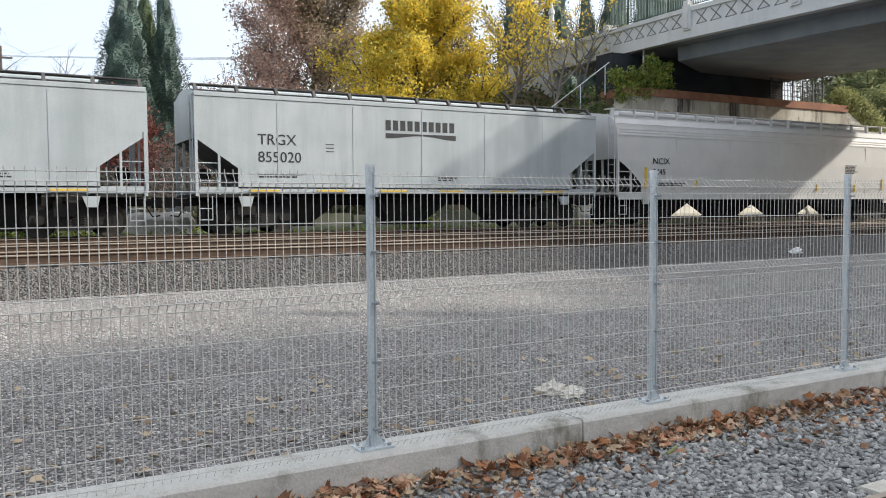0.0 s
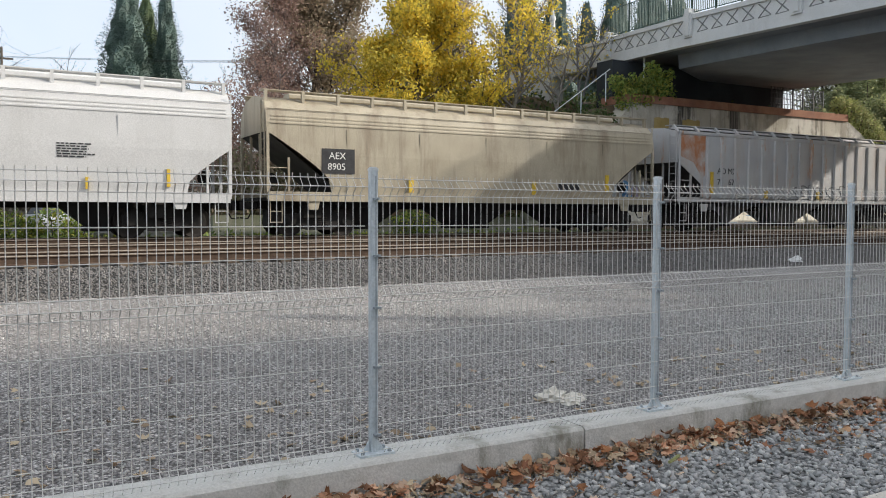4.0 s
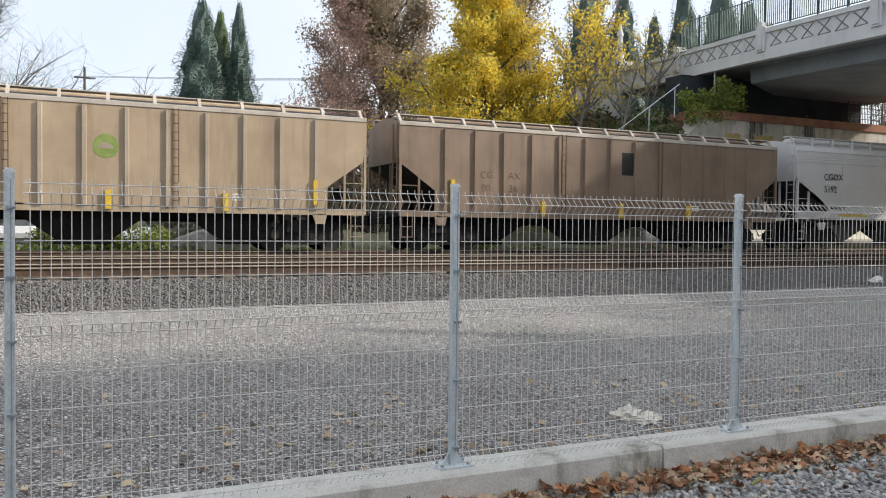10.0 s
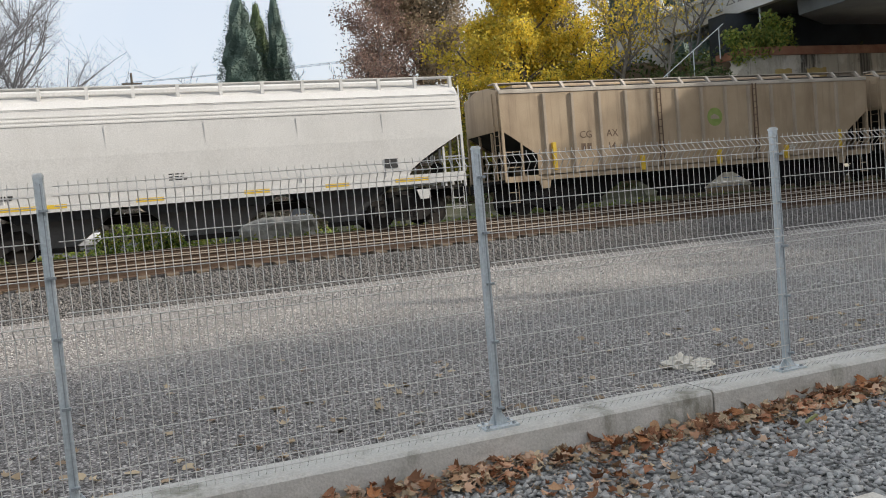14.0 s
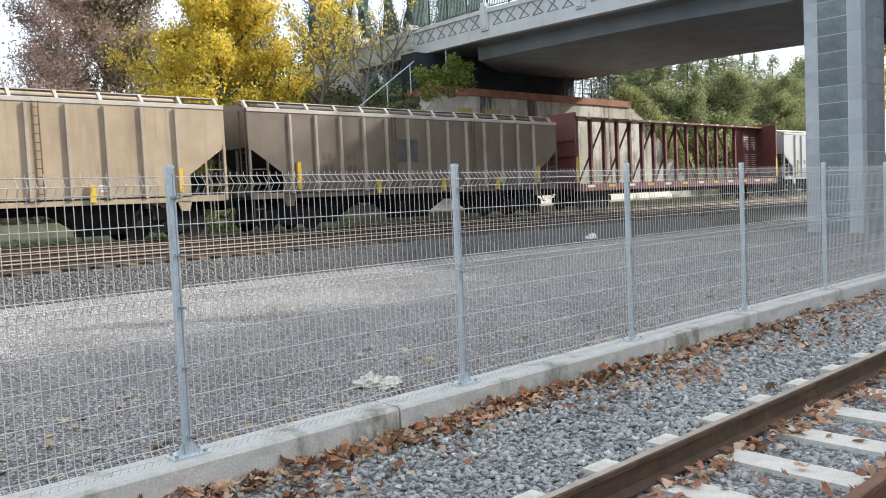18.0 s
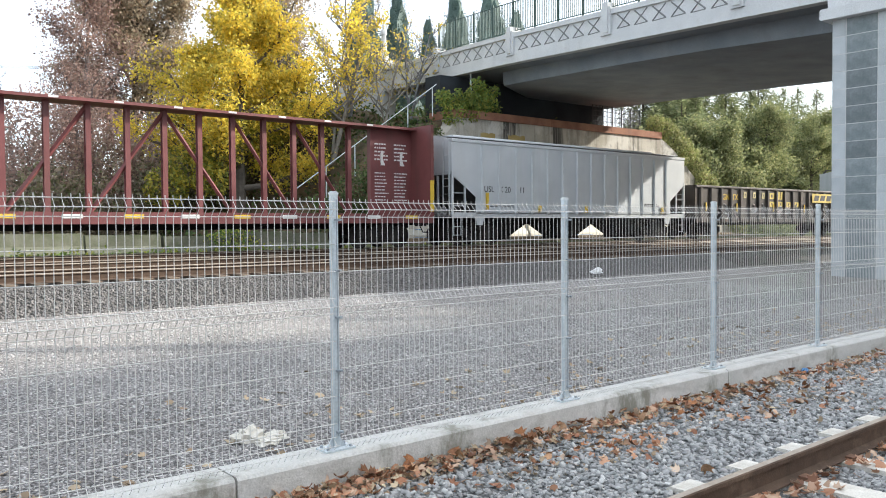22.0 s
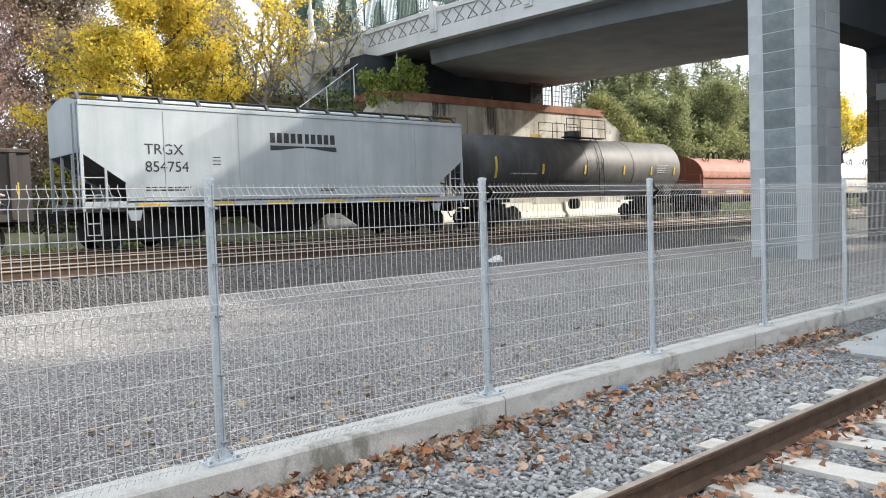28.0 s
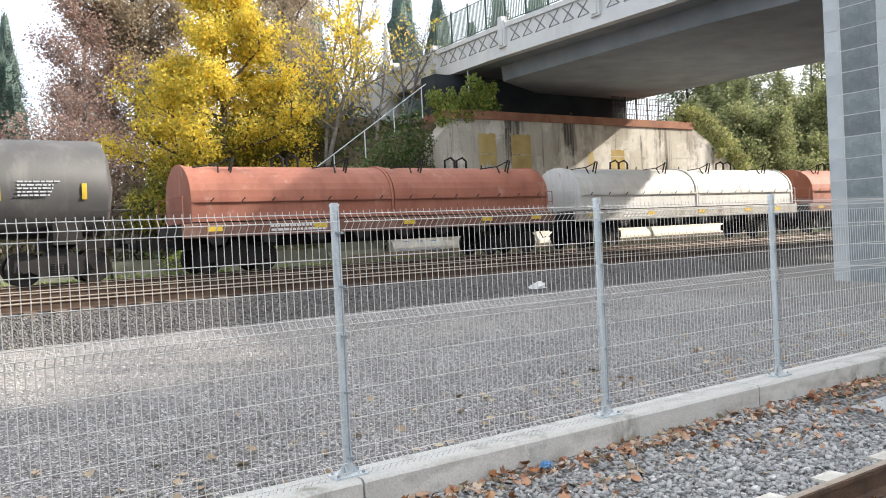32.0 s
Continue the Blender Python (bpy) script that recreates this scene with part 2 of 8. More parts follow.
# ---- mesh helpers ----
class Geo:
    """Collects boxes, prisms and tubes into one mesh."""

    def __init__(self):
        self.v, self.f = [], []

    def add(self, verts, faces):
        k = len(self.v)
        self.v += [tuple(p) for p in verts]
        self.f += [tuple(i + k for i in q) for q in faces]
        return self

    def box(self, x0, x1, y0, y1, z0, z1, c=0.0):
        """A box; with c, its four upright or long edges are chamfered along x."""
        if c <= 0:
            return self.add([(x, y, z) for x in (x0, x1) for y in (y0, y1) for z in (z0, z1)],
                            [(0, 1, 3, 2), (4, 6, 7, 5), (0, 4, 5, 1), (2, 3, 7, 6), (0, 2, 6, 4), (1, 5, 7, 3)])
        ring = [(y0 + c, z0), (y1 - c, z0), (y1, z0 + c), (y1, z1 - c), (y1 - c, z1), (y0 + c, z1), (y0, z1 - c), (y0, z0 + c)]
        return self.prism_x(ring, x0, x1)

    def prism_x(self, ring, x0, x1):
        n = len(ring)
        self.add([(x, y, z) for x in (x0, x1) for y, z in ring],
                 [(i, (i + 1) % n, n + (i + 1) % n, n + i) for i in range(n)] + [tuple(range(n - 1, -1, -1)), tuple(range(n, 2 * n))])
        return self

    def prism_y(self, ring, y0, y1):
        n = len(ring)
        self.add([(x, y, z) for y in (y0, y1) for x, z in ring],
                 [(n + i, n + (i + 1) % n, (i + 1) % n, i) for i in range(n)] + [tuple(range(n)), tuple(range(2 * n - 1, n - 1, -1))])
        return self

    def prism_z(self, ring, z0, z1):
        n = len(ring)
        self.add([(x, y, z) for z in (z0, z1) for x, y in ring],
                 [(i, (i + 1) % n, n + (i + 1) % n, n + i) for i in range(n)] + [tuple(range(n - 1, -1, -1)), tuple(range(n, 2 * n))])
        return self

    def tube(self, pts, r, n=6, r2=None):
        pts = [Vector(p) for p in pts]
        rings = []
        for i, p in enumerate(pts):
            d = (pts[min(i + 1, len(pts) - 1)] - pts[max(i - 1, 0)]).normalized()
            up = Vector((0, 0, 1)) if abs(d.z) < 0.9 else Vector((1, 0, 0))
            a = d.cross(up).normalized()
            b = d.cross(a)
            rad = r if r2 is None else r + (r2 - r) * i / max(1, len(pts) - 1)
            rings.append([p + a * (rad * math.cos(2 * math.pi * k / n)) + b * (rad * math.sin(2 * math.pi * k / n)) for k in range(n)])
        fs = []
        for i in range(len(rings) - 1):
            for k in range(n):
                fs.append((i * n + k, i * n + (k + 1) % n, (i + 1) * n + (k + 1) % n, (i + 1) * n + k))
        fs += [tuple(range(n - 1, -1, -1)), tuple(range((len(rings) - 1) * n, len(rings) * n))]
        return self.add([q for ring in rings for q in ring], fs)

    def disc_y(self, x, z, y0, y1, r, n=20, hub=None):
        ring = [(x + r * math.cos(2 * math.pi * k / n), z + r * math.sin(2 * math.pi * k / n)) for k in range(n)]
        return self.prism_y(ring, y0, y1)

    def mesh(self, name, mat=None, smooth=False):
        me = bpy.data.meshes.new(name)
        me.from_pydata(self.v, [], self.f)
        if mat:
            me.materials.append(mat)
        if smooth:
            me.shade_smooth()
        me.update()
        return me


def part(name, geo, mat, parent=None, label="", at=None, smooth=False):
    me = geo.mesh(name, mat, smooth) if isinstance(geo, Geo) else geo
    ob = new(name, me)
    if parent:
        ob.parent = parent
    if at is not None:
        ob.matrix_local = at
    if label:
        tagged(ob, label)
    return ob


def thing(name, m, label, category, group="", kind=""):
    ob = new(name)
    ob.empty_display_size = 0.3
    ob.matrix_world = m
    return tagged(ob, label, category, group, kind)


def mesh_np(name, verts, faces, mat):
    """A mesh from arrays with faces of one size."""
    me = bpy.data.meshes.new(name)
    nv, nf, k = len(verts), len(faces), faces.shape[1]
    me.vertices.add(nv)
    me.vertices.foreach_set("co", np.asarray(verts, np.float32).ravel())
    me.loops.add(nf * k)
    me.loops.foreach_set("vertex_index", np.asarray(faces, np.int32).ravel())
    me.polygons.add(nf)
    me.polygons.foreach_set("loop_start", np.arange(0, nf * k, k, dtype=np.int32))
    me.update(calc_edges=True)
    me.materials.append(mat)
    return me


def lettering(name, text, height, x, z, y, mat, parent, wide=1.0):
    """Raised lettering in the plane y, seen from -y; x is its left end, z its foot."""
    cu = bpy.data.curves.new(name, "FONT")
    cu.body = text
    cu.size = height * 1.38
    cu.extrude = 0.004
    cu.resolution_u = 3
    tmp = bpy.data.objects.new(name, cu)
    scene.collection.objects.link(tmp)
    dg = bpy.context.evaluated_depsgraph_get()
    me = bpy.data.meshes.new_from_object(tmp.evaluated_get(dg))
    bpy.data.objects.remove(tmp)
    me.materials.clear()
    me.materials.append(mat)
    ob = new(name, me)
    ob.parent = parent
    ob.matrix_local = Matrix.Translation((x, y, z)) @ pose(0, 0, 0, 90, 0, 0) @ Matrix.Diagonal((wide, 1, 1, 1))
    return ob

# ---- materials ----
# far half of the lot lightened to strengthen its sunlit strip
M_GRAVEL = pebbles("lot_gravel", [(0.12, 0.112, 0.107), (0.245, 0.23, 0.22), (0.32, 0.303, 0.29), (0.385, 0.366, 0.348), (0.68, 0.65, 0.62)], 0.027, 0.24, 0.9, 0.6, 0.14, (5.6, 7.6, (1.20, 1.17, 1.13)))
M_BALLAST = pebbles("track_ballast", [(0.05, 0.045, 0.04), (0.10, 0.09, 0.08), (0.15, 0.138, 0.122), (0.23, 0.215, 0.195)], 0.06, 0.25, 1.0, 0.5, 0.25)
# near-black brown stone between and below the far rails
M_TRACKBED = pebbles("dark_brown_track_bed", [(0.016, 0.013, 0.011), (0.03, 0.025, 0.021), (0.05, 0.042, 0.036), (0.085, 0.073, 0.06)], 0.055, 0.3, 1.0, 0.5, 0.25)
M_NEARBED = pebbles("near_ballast_bed", [(0.16, 0.162, 0.158), (0.26, 0.264, 0.258), (0.36, 0.364, 0.355)], 0.035, 0.3, 1.0, 0.6, 0.2)


def stone_mix(name, cols, rough=0.85):
    """Crushed stone: every loose piece takes its own shade from a ramp, with a fine grain."""
    m = surf(name, (0.3, 0.3, 0.3), (0.36, 0.36, 0.36), 30, rough, 0, 0.3, 110)
    n, l = m.node_tree.nodes, m.node_tree.links
    bs = n["Principled BSDF"]
    src = bs.inputs["Base Color"].links[0].from_socket
    g = n.new("ShaderNodeNewGeometry")
    cr = n.new("ShaderNodeValToRGB")
    e = cr.color_ramp.elements
    e[0].color, e[1].color = (*cols[0], 1), (*cols[-1], 1)
    for k, c in enumerate(cols[1:-1]):
        q = e.new((k + 1) / (len(cols) - 1))
        q.color = (*c, 1)
    l.new(g.outputs["Random Per Island"], cr.inputs["Fac"])
    mx = n.new("ShaderNodeMix")
    mx.data_type = "RGBA"
    mx.inputs["Factor"].default_value = 0.78
    l.new(src, mx.inputs["A"])
    l.new(cr.outputs["Color"], mx.inputs["B"])
    l.new(mx.outputs["Result"], bs.inputs["Base Color"])
    return m


M_GRASS = surf("rough_grass", (0.05, 0.07, 0.025), (0.11, 0.11, 0.04), 1.5, 0.95, 0, 0.6, 30)
M_EARTH = surf("earth_bank", (0.055, 0.05, 0.028), (0.13, 0.085, 0.045), 0.8, 0.95, 0, 0.6, 14)
M_ASPH = surf("asphalt", (0.05, 0.05, 0.052), (0.085, 0.085, 0.085), 1.2, 0.9, 0, 0.3, 90)
M_KERB = surf("kerb_concrete", (0.51, 0.505, 0.47), (0.64, 0.63, 0.595), 2.5, 0.9, 0, 0.25, 60, (0.20, 0.19, 0.15), 0.6, (2.5, 2.5, 6))
streaks(M_KERB, (0.15, 0.145, 0.10), 0.75, (2.2, 2.2, 1.0), 0.53, 0.66, 4.0)
streaks(M_KERB, (0.66, 0.65, 0.60), 0.5, (5, 5, 3), 0.58, 0.66, 8.0)
M_GALV = surf("galvanised_steel", (0.52, 0.58, 0.61), (0.66, 0.71, 0.73), 7, 0.5, 0.25, 0.08, 60)
streaks(M_GALV, (0.24, 0.30, 0.34), 0.55, (22, 22, 1.4), 0.5, 0.68, 2.0)
M_CAP = surf("pale_post_cap", (0.62, 0.66, 0.67), (0.72, 0.75, 0.75), 9, 0.5, 0, 0.05, 60)
M_WIRE = surf("pale_galvanised_wire", (0.54, 0.53, 0.50), (0.68, 0.67, 0.64), 5, 0.5, 0.15, 0.05, 60)
M_GALVD = surf("dull_galvanised", (0.30, 0.34, 0.37), (0.42, 0.46, 0.48), 7, 0.5, 0.4, 0.08, 60)
M_RUST = streaks(surf("rusty_rail", (0.062, 0.038, 0.025), (0.115, 0.072, 0.046), 6, 0.85, 0.1, 0.3, 80), (0.24, 0.165, 0.11), 0.45, (2.0, 9, 3), 0.55, 0.68, 2.0)
M_RUSTB = surf("orange_rusty_rail", (0.135, 0.068, 0.04), (0.215, 0.118, 0.074), 6, 0.85, 0.1, 0.3, 80)
M_HEAD = surf("worn_rail_head", (0.33, 0.27, 0.21), (0.46, 0.385, 0.305), 9, 0.4, 0.35, 0.05, 60)
M_TIEW = surf("weathered_timber", (0.03, 0.024, 0.018), (0.10, 0.072, 0.046), 4, 0.92, 0, 0.5, 30, obrand=0.35)
M_TIEF = surf("bleached_timber", (0.055, 0.042, 0.03), (0.17, 0.125, 0.082), 5, 0.92, 0, 0.5, 30, obrand=0.4)
M_TIEC = surf("concrete_tie", (0.55, 0.52, 0.455), (0.68, 0.655, 0.59), 5, 0.9, 0, 0.25, 70, (0.30, 0.24, 0.17), 0.5, (4, 4, 4), obrand=0.08)
M_PAD = surf("pale_walk_pad", (0.33, 0.35, 0.345), (0.42, 0.435, 0.425), 2, 0.85, 0, 0.1, 60)
M_BRIDGE = surf("bridge_concrete", (0.56, 0.575, 0.575), (0.65, 0.66, 0.655), 0.7, 0.9, 0, 0.12, 25, (0.36, 0.36, 0.35), 0.5, (0.8, 0.8, 0.25))
# deck and girder darker and bluer than the fascia: underside shade in the colour
M_GIRDER = surf("underside_shade_concrete", (0.21, 0.24, 0.27), (0.285, 0.315, 0.345), 0.6, 0.9, 0, 0.12, 25, (0.17, 0.17, 0.17), 0.6, (0.6, 0.6, 0.3))
M_OLDWALL = surf("old_stained_wall", (0.36, 0.33, 0.27), (0.52, 0.49, 0.42), 0.45, 0.92, 0, 0.3, 18, (0.12, 0.105, 0.085), 0.95, (0.9, 0.9, 0.16))
streaks(M_OLDWALL, (0.045, 0.04, 0.036), 0.95, (1.1, 1.1, 0.05), 0.53, 0.62, 3.0)
streaks(M_OLDWALL, (0.66, 0.64, 0.585), 0.7, (0.55, 0.55, 0.38), 0.50, 0.60, 9.0)
streaks(M_OLDWALL, (0.16, 0.14, 0.115), 0.6, (0.9, 0.9, 1.4), 0.58, 0.66, 17.0)
M_OCHRE = surf("ochre_paint_patch", (0.36, 0.26, 0.085), (0.47, 0.36, 0.15), 1.5, 0.9, 0, 0.1, 25, (0.25, 0.2, 0.12), 0.6, (2, 2, 0.5))
M_BOULDER = surf("grey_boulder", (0.20, 0.20, 0.185), (0.34, 0.335, 0.31), 2.5, 0.95, 0, 0.5, 12, (0.12, 0.13, 0.08), 0.6, (2, 2, 2))
M_RUSTCAP = surf("red_stained_cap", (0.24, 0.105, 0.065), (0.37, 0.185, 0.115), 1.2, 0.9, 0, 0.2, 25, (0.2, 0.12, 0.09), 0.6, (1, 1, 0.4))
M_DARKSTEEL = surf("dark_steel", (0.045, 0.05, 0.055), (0.09, 0.095, 0.10), 2, 0.6, 0.3, 0.1, 40)
M_GREENRAIL = surf("green_railing_paint", (0.028, 0.06, 0.055), (0.05, 0.095, 0.085), 3, 0.5, 0.2, 0.05, 50)
M_BLOCKA = surf("pale_pier_block", (0.42, 0.455, 0.465), (0.52, 0.55, 0.555), 1.5, 0.9, 0, 0.2, 40, obrand=0.10)
M_BLOCKB = surf("grey_pier_block", (0.15, 0.18, 0.185), (0.235, 0.265, 0.27), 3, 0.9, 0, 0.45, 16, obrand=0.22)
M_BLOCKS = surf("plain_pier_block", (0.27, 0.29, 0.295), (0.35, 0.37, 0.37), 1.5, 0.9, 0, 0.2, 40, obrand=0.08)
M_MORTAR = surf("pale_mortar", (0.50, 0.51, 0.50), (0.62, 0.62, 0.60), 6, 0.95, 0, 0.2, 60)
# brown blocks darkened in base colour, as the under-deck piers stand in shade
M_BLOCKD = streaks(surf("shade_dark_pier_block", (0.05, 0.045, 0.04), (0.10, 0.09, 0.08), 2, 0.9, 0, 0.45, 16, obrand=0.35), (0.26, 0.25, 0.23), 0.6, (0.7, 0.7, 0.9), 0.6, 0.64, 2.0)
M_POLE = surf("grey_painted_pole", (0.20, 0.25, 0.29), (0.27, 0.32, 0.36), 1.5, 0.45, 0.3, 0.05, 50)
M_TRASH = surf("crumpled_paper", (0.55, 0.52, 0.45), (0.72, 0.69, 0.62), 9, 0.9, 0, 0.3, 30)
M_WHITE = surf("white_plastic", (0.74, 0.74, 0.72), (0.82, 0.82, 0.80), 6, 0.6, 0, 0.1, 40)
# barrier concrete lifted to bright cream so that the blocks look sunlit
M_BLOCKC = surf("sun_bright_barrier", (0.70, 0.66, 0.55), (0.82, 0.79, 0.69), 1.2, 0.9, 0, 0.2, 30, (0.30, 0.27, 0.2), 0.5, (2, 2, 1))
M_BLUE = surf("blue_spray_paint", (0.07, 0.20, 0.42), (0.16, 0.34, 0.56), 2, 0.7, 0, 0.05, 40)
# near-black concrete: the shade under the bridge deck put into the colour
M_DECKSHADE = surf("deck_shade_concrete", (0.018, 0.023, 0.028), (0.036, 0.043, 0.05), 0.8, 0.95, 0, 0.1, 20)
M_PLAIN = surf("plain_plaster", (0.34, 0.33, 0.31), (0.42, 0.41, 0.39), 0.8, 0.9, 0, 0.1, 20)


M_STONE = stone_mix("crushed_stone", [(0.17, 0.172, 0.168), (0.44, 0.44, 0.425), (0.30, 0.315, 0.30), (0.57, 0.57, 0.545), (0.38, 0.365, 0.355), (0.50, 0.50, 0.48), (0.245, 0.248, 0.245), (0.74, 0.73, 0.70)])
M_LOTSTONE = stone_mix("pale_loose_stone", [(0.16, 0.155, 0.15), (0.34, 0.325, 0.31), (0.52, 0.50, 0.475), (0.26, 0.25, 0.24), (0.70, 0.68, 0.65), (0.42, 0.40, 0.38)])
M_SHOULDER = stone_mix("ballast_stone", [(0.04, 0.035, 0.03), (0.10, 0.088, 0.076), (0.165, 0.147, 0.13), (0.072, 0.063, 0.055), (0.27, 0.245, 0.22)])

# ---- ground: one sheet, with the lot, the track beds and the bank as rises in it ----
PROFILE = [(-60, -0.3), (-30, -0.3), (-6.4, -0.3), (-0.9, -0.3), (-0.35, -0.22), (0.0, -0.2), (0.6, -0.2), (3.5, -0.14), (7, -0.03), (9.9, 0.07), (10.3, 0.10),
           (11.5, 0.50), (11.65, 0.515), (14.2, 0.52), (15.2, 0.46), (16.2, 0.53), (18.7, 0.53), (19.9, 0.46), (21.2, 0.51), (23.8, 0.51), (25.2, 0.48),
           (28.5, 0.5), (34, 0.5), (60, 0.4), (120, 0.5), (400, 1.0), (1500, 2.0)]


def base_z(y):
    for (a, za), (b, zb) in zip(PROFILE, PROFILE[1:]):
        if a <= y <= b:
            return za + (zb - za) * (y - a) / (b - a)
    return 2.0


def smooth(a, b, v):
    v = min(1.0, max(0.0, (v - a) / (b - a)))
    return v * v * (3 - 2 * v)


def ground_z(x, y):
    z = base_z(y)
    bank = 9.3 * smooth(29, 42, y) * smooth(13, 28, x) * (1 - smooth(60, 110, y)) * (1 - 0.6 * smooth(52, 62, x))
    if y > 28.4:
        bank = max(bank, 7.2 * smooth(18, 28.4, x) * smooth(28.6, 30.4, y) * (1 - smooth(40, 60, y)) * (1 - 0.85 * smooth(49, 58, x)))
    z = max(z, 0.5 + bank) if bank > 0.02 else z
    ledge = 0.52 * smooth(25.4, 26.6, y) * (1 - smooth(40, 60, y)) * smooth(19, 22, x) * (1 - smooth(54, 60, x))
    z = max(z, 0.5 + ledge) if ledge > 0.02 else z
    return z


def build_ground():
    xs = [-900, -400, -200, -120, -80, -50, -35] + [x * 1.5 for x in range(-18, 52)] + [82, 90, 100, 120, 160, 220, 400, 900]
    ys = sorted({p[0] for p in PROFILE} | {-3, 28.5, 29.5, 30.4, 1.5, 2.5, 5, 6, 8, 9} | set(range(26, 46)) | {50, 55, 70, 90, 140, 160, 180, 200})
    verts, faces, slots = [], [], []
    for y in ys:
        for x in xs:
            verts.append((x, y, ground_z(x, y) + (0.02 * noise.noise((x * 0.7, y * 0.7, 0)) if 1 < y < 10.0 else 0)))
    n = len(xs)
    for j in range(len(ys) - 1):
        ym = (ys[j] + ys[j + 1]) / 2
        for i in range(n - 1):
            faces.append((j * n + i, j * n + i + 1, (j + 1) * n + i + 1, (j + 1) * n + i))
            xm = (xs[i] + xs[i + 1]) / 2
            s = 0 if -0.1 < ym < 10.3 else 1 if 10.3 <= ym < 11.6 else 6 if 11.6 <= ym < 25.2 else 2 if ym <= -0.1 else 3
            if s == 3 and ym > 31 and xm < 4 and ym < 58:
                s = 5
            if s == 3 and ground_z(xm, ym) > 0.9 and ym < 160:
                s = 4
            slots.append(s)
    me = bpy.data.meshes.new("ground")
    me.from_pydata(verts, [], faces)
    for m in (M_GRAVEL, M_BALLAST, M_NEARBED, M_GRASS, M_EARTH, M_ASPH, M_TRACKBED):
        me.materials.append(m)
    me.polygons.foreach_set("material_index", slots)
    me.shade_smooth()
    me.update()
    tagged(new("ground", me), "grey gravel lot, railway ballast and grassy bank", "ground", kind="structure")


build_ground()

# ---- kerb under the fence ----
kerb = tagged(new("kerb"), "long pale concrete kerb carrying the wire fence", "kerb", kind="structure")
JOINTS = [-22, -16, -10.2, -4.3, 1.64, 7.53, 11.92, 16.3, 20.7, 25.1, 29.5, 36, 44]
for a, b in zip(JOINTS, JOINTS[1:]):
    g = Geo()
    c = 0.022
    ring = [(-0.17, -0.42), (0.17, -0.42), (0.17, -c), (0.17 - c, 0.0), (-0.17 + c, 0.0), (-0.17, -c)]
    g.prism_x(ring, a + 0.008, b - 0.008)
    part("kerb_stone", g, M_KERB, kerb)


# ---- wire fence ----
def wire_y(z):
    """Sideways kink of an upright wire: three V-shaped folds."""
    for zf in (0.05, 1.055, 1.755):
        d = abs(z - zf)
        if d < 0.05:
            return -0.05 * (1 - d / 0.05)
    return 0.0


FENCE_Y = -0.045


def build_panel():
    p = thing("wire_fence", pose(0, FENCE_Y, 0), "section of galvanised welded wire fence with pressed V folds", "fence", "sections of the wire fence")
    zs = [0.004, 0.05, 0.10, 1.005, 1.055, 1.105, 1.705, 1.755, 1.805, 1.835]
    g = Geo()
    g.tube([(0, wire_y(z), z) for z in zs], 0.0029, 4)
    me = g.mesh("upright_wire", M_WIRE)
    for k in range(49):
        part("upright_wire", me, None, p, at=pose(0.05 + k * 0.05, 0, 0))
    for z in (0.05, 0.10, 0.20, 0.40, 0.60, 0.80, 1.0, 1.055, 1.11, 1.305, 1.505, 1.70, 1.755, 1.81):
        g = Geo()
        yw = wire_y(z) - 0.005
        g.tube([(0.02, yw, z), (2.48, yw, z)], 0.0031, 4)
        part("cross_wire", g, M_WIRE, p)
    return p


def build_post():
    p = thing("fence_post", pose(0, 0, 0), "galvanised square fence post with cap and bolted base plate", "post", "posts of the wire fence")
    g = Geo()
    g.prism_z([(-0.021, -0.025), (0.021, -0.025), (0.025, -0.021), (0.025, 0.021), (0.021, 0.025), (-0.021, 0.025), (-0.025, 0.021), (-0.025, -0.021)], 0.0, 1.87)
    part("shaft", g, M_GALV, p)
    g = Geo()
    g.prism_z([(-0.027, -0.027), (0.027, -0.027), (0.027, 0.027), (-0.027, 0.027)], 1.865, 1.88)
    g.prism_z([(-0.02, -0.02), (0.02, -0.02), (0.02, 0.02), (-0.02, 0.02)], 1.88, 1.888)
    part("cap", g, M_CAP, p, "pale plastic post cap")
    g = Geo()
    g.box(0.006, 0.011, -0.029, -0.024, 0.1, 1.83)
    part("edge_strip", g, M_GALVD, p, "thin steel panel rail")
    g = Geo()
    g.prism_z([(-0.125, -0.075), (0.125, -0.075), (0.125, 0.075), (-0.125, 0.075)], 0.0, 0.014)
    plate = part("base_plate", g, M_GALV, p)
    for bx in (-0.095, 0.095):
        for by in (-0.045, 0.045):
            g = Geo()
            g.prism_z([(bx + 0.013 * math.cos(a * 1.0472), by + 0.013 * math.sin(a * 1.0472)) for a in range(6)], 0.014, 0.034)
            part("bolt", g, M_GALVD, plate)
    for s in (-1, 1):
        g = Geo()
        g.add([(s * 0.03, -0.005, 0.012), (s * 0.03, 0.005, 0.012), (s * 0.085, 0.005, 0.012), (s * 0.085, -0.005, 0.012), (s * 0.03, -0.005, 0.09), (s * 0.03, 0.005, 0.09)],
              [(0, 1, 2, 3), (0, 3, 4), (1, 5, 2), (4, 3, 2, 5)])
        part("gusset", g, M_GALV, plate)
    for z in (0.13, 0.58, 0.97, 1.31, 1.68):
        g = Geo()
        g.box(-0.012, 0.036, -0.052, -0.025, z - 0.008, z + 0.008)
        g.tube([(0.014, -0.066, z + 0.003), (0.014, -0.05, z + 0.003)], 0.008, 6)
        part("clamp", g, M_GALVD, p, "small steel panel clamp with bolt")
    return p


panel = build_panel()
post = build_post()
panel.matrix_world = pose(-12.5, FENCE_Y, 0)
post.matrix_world = pose(-12.5, 0, 0)
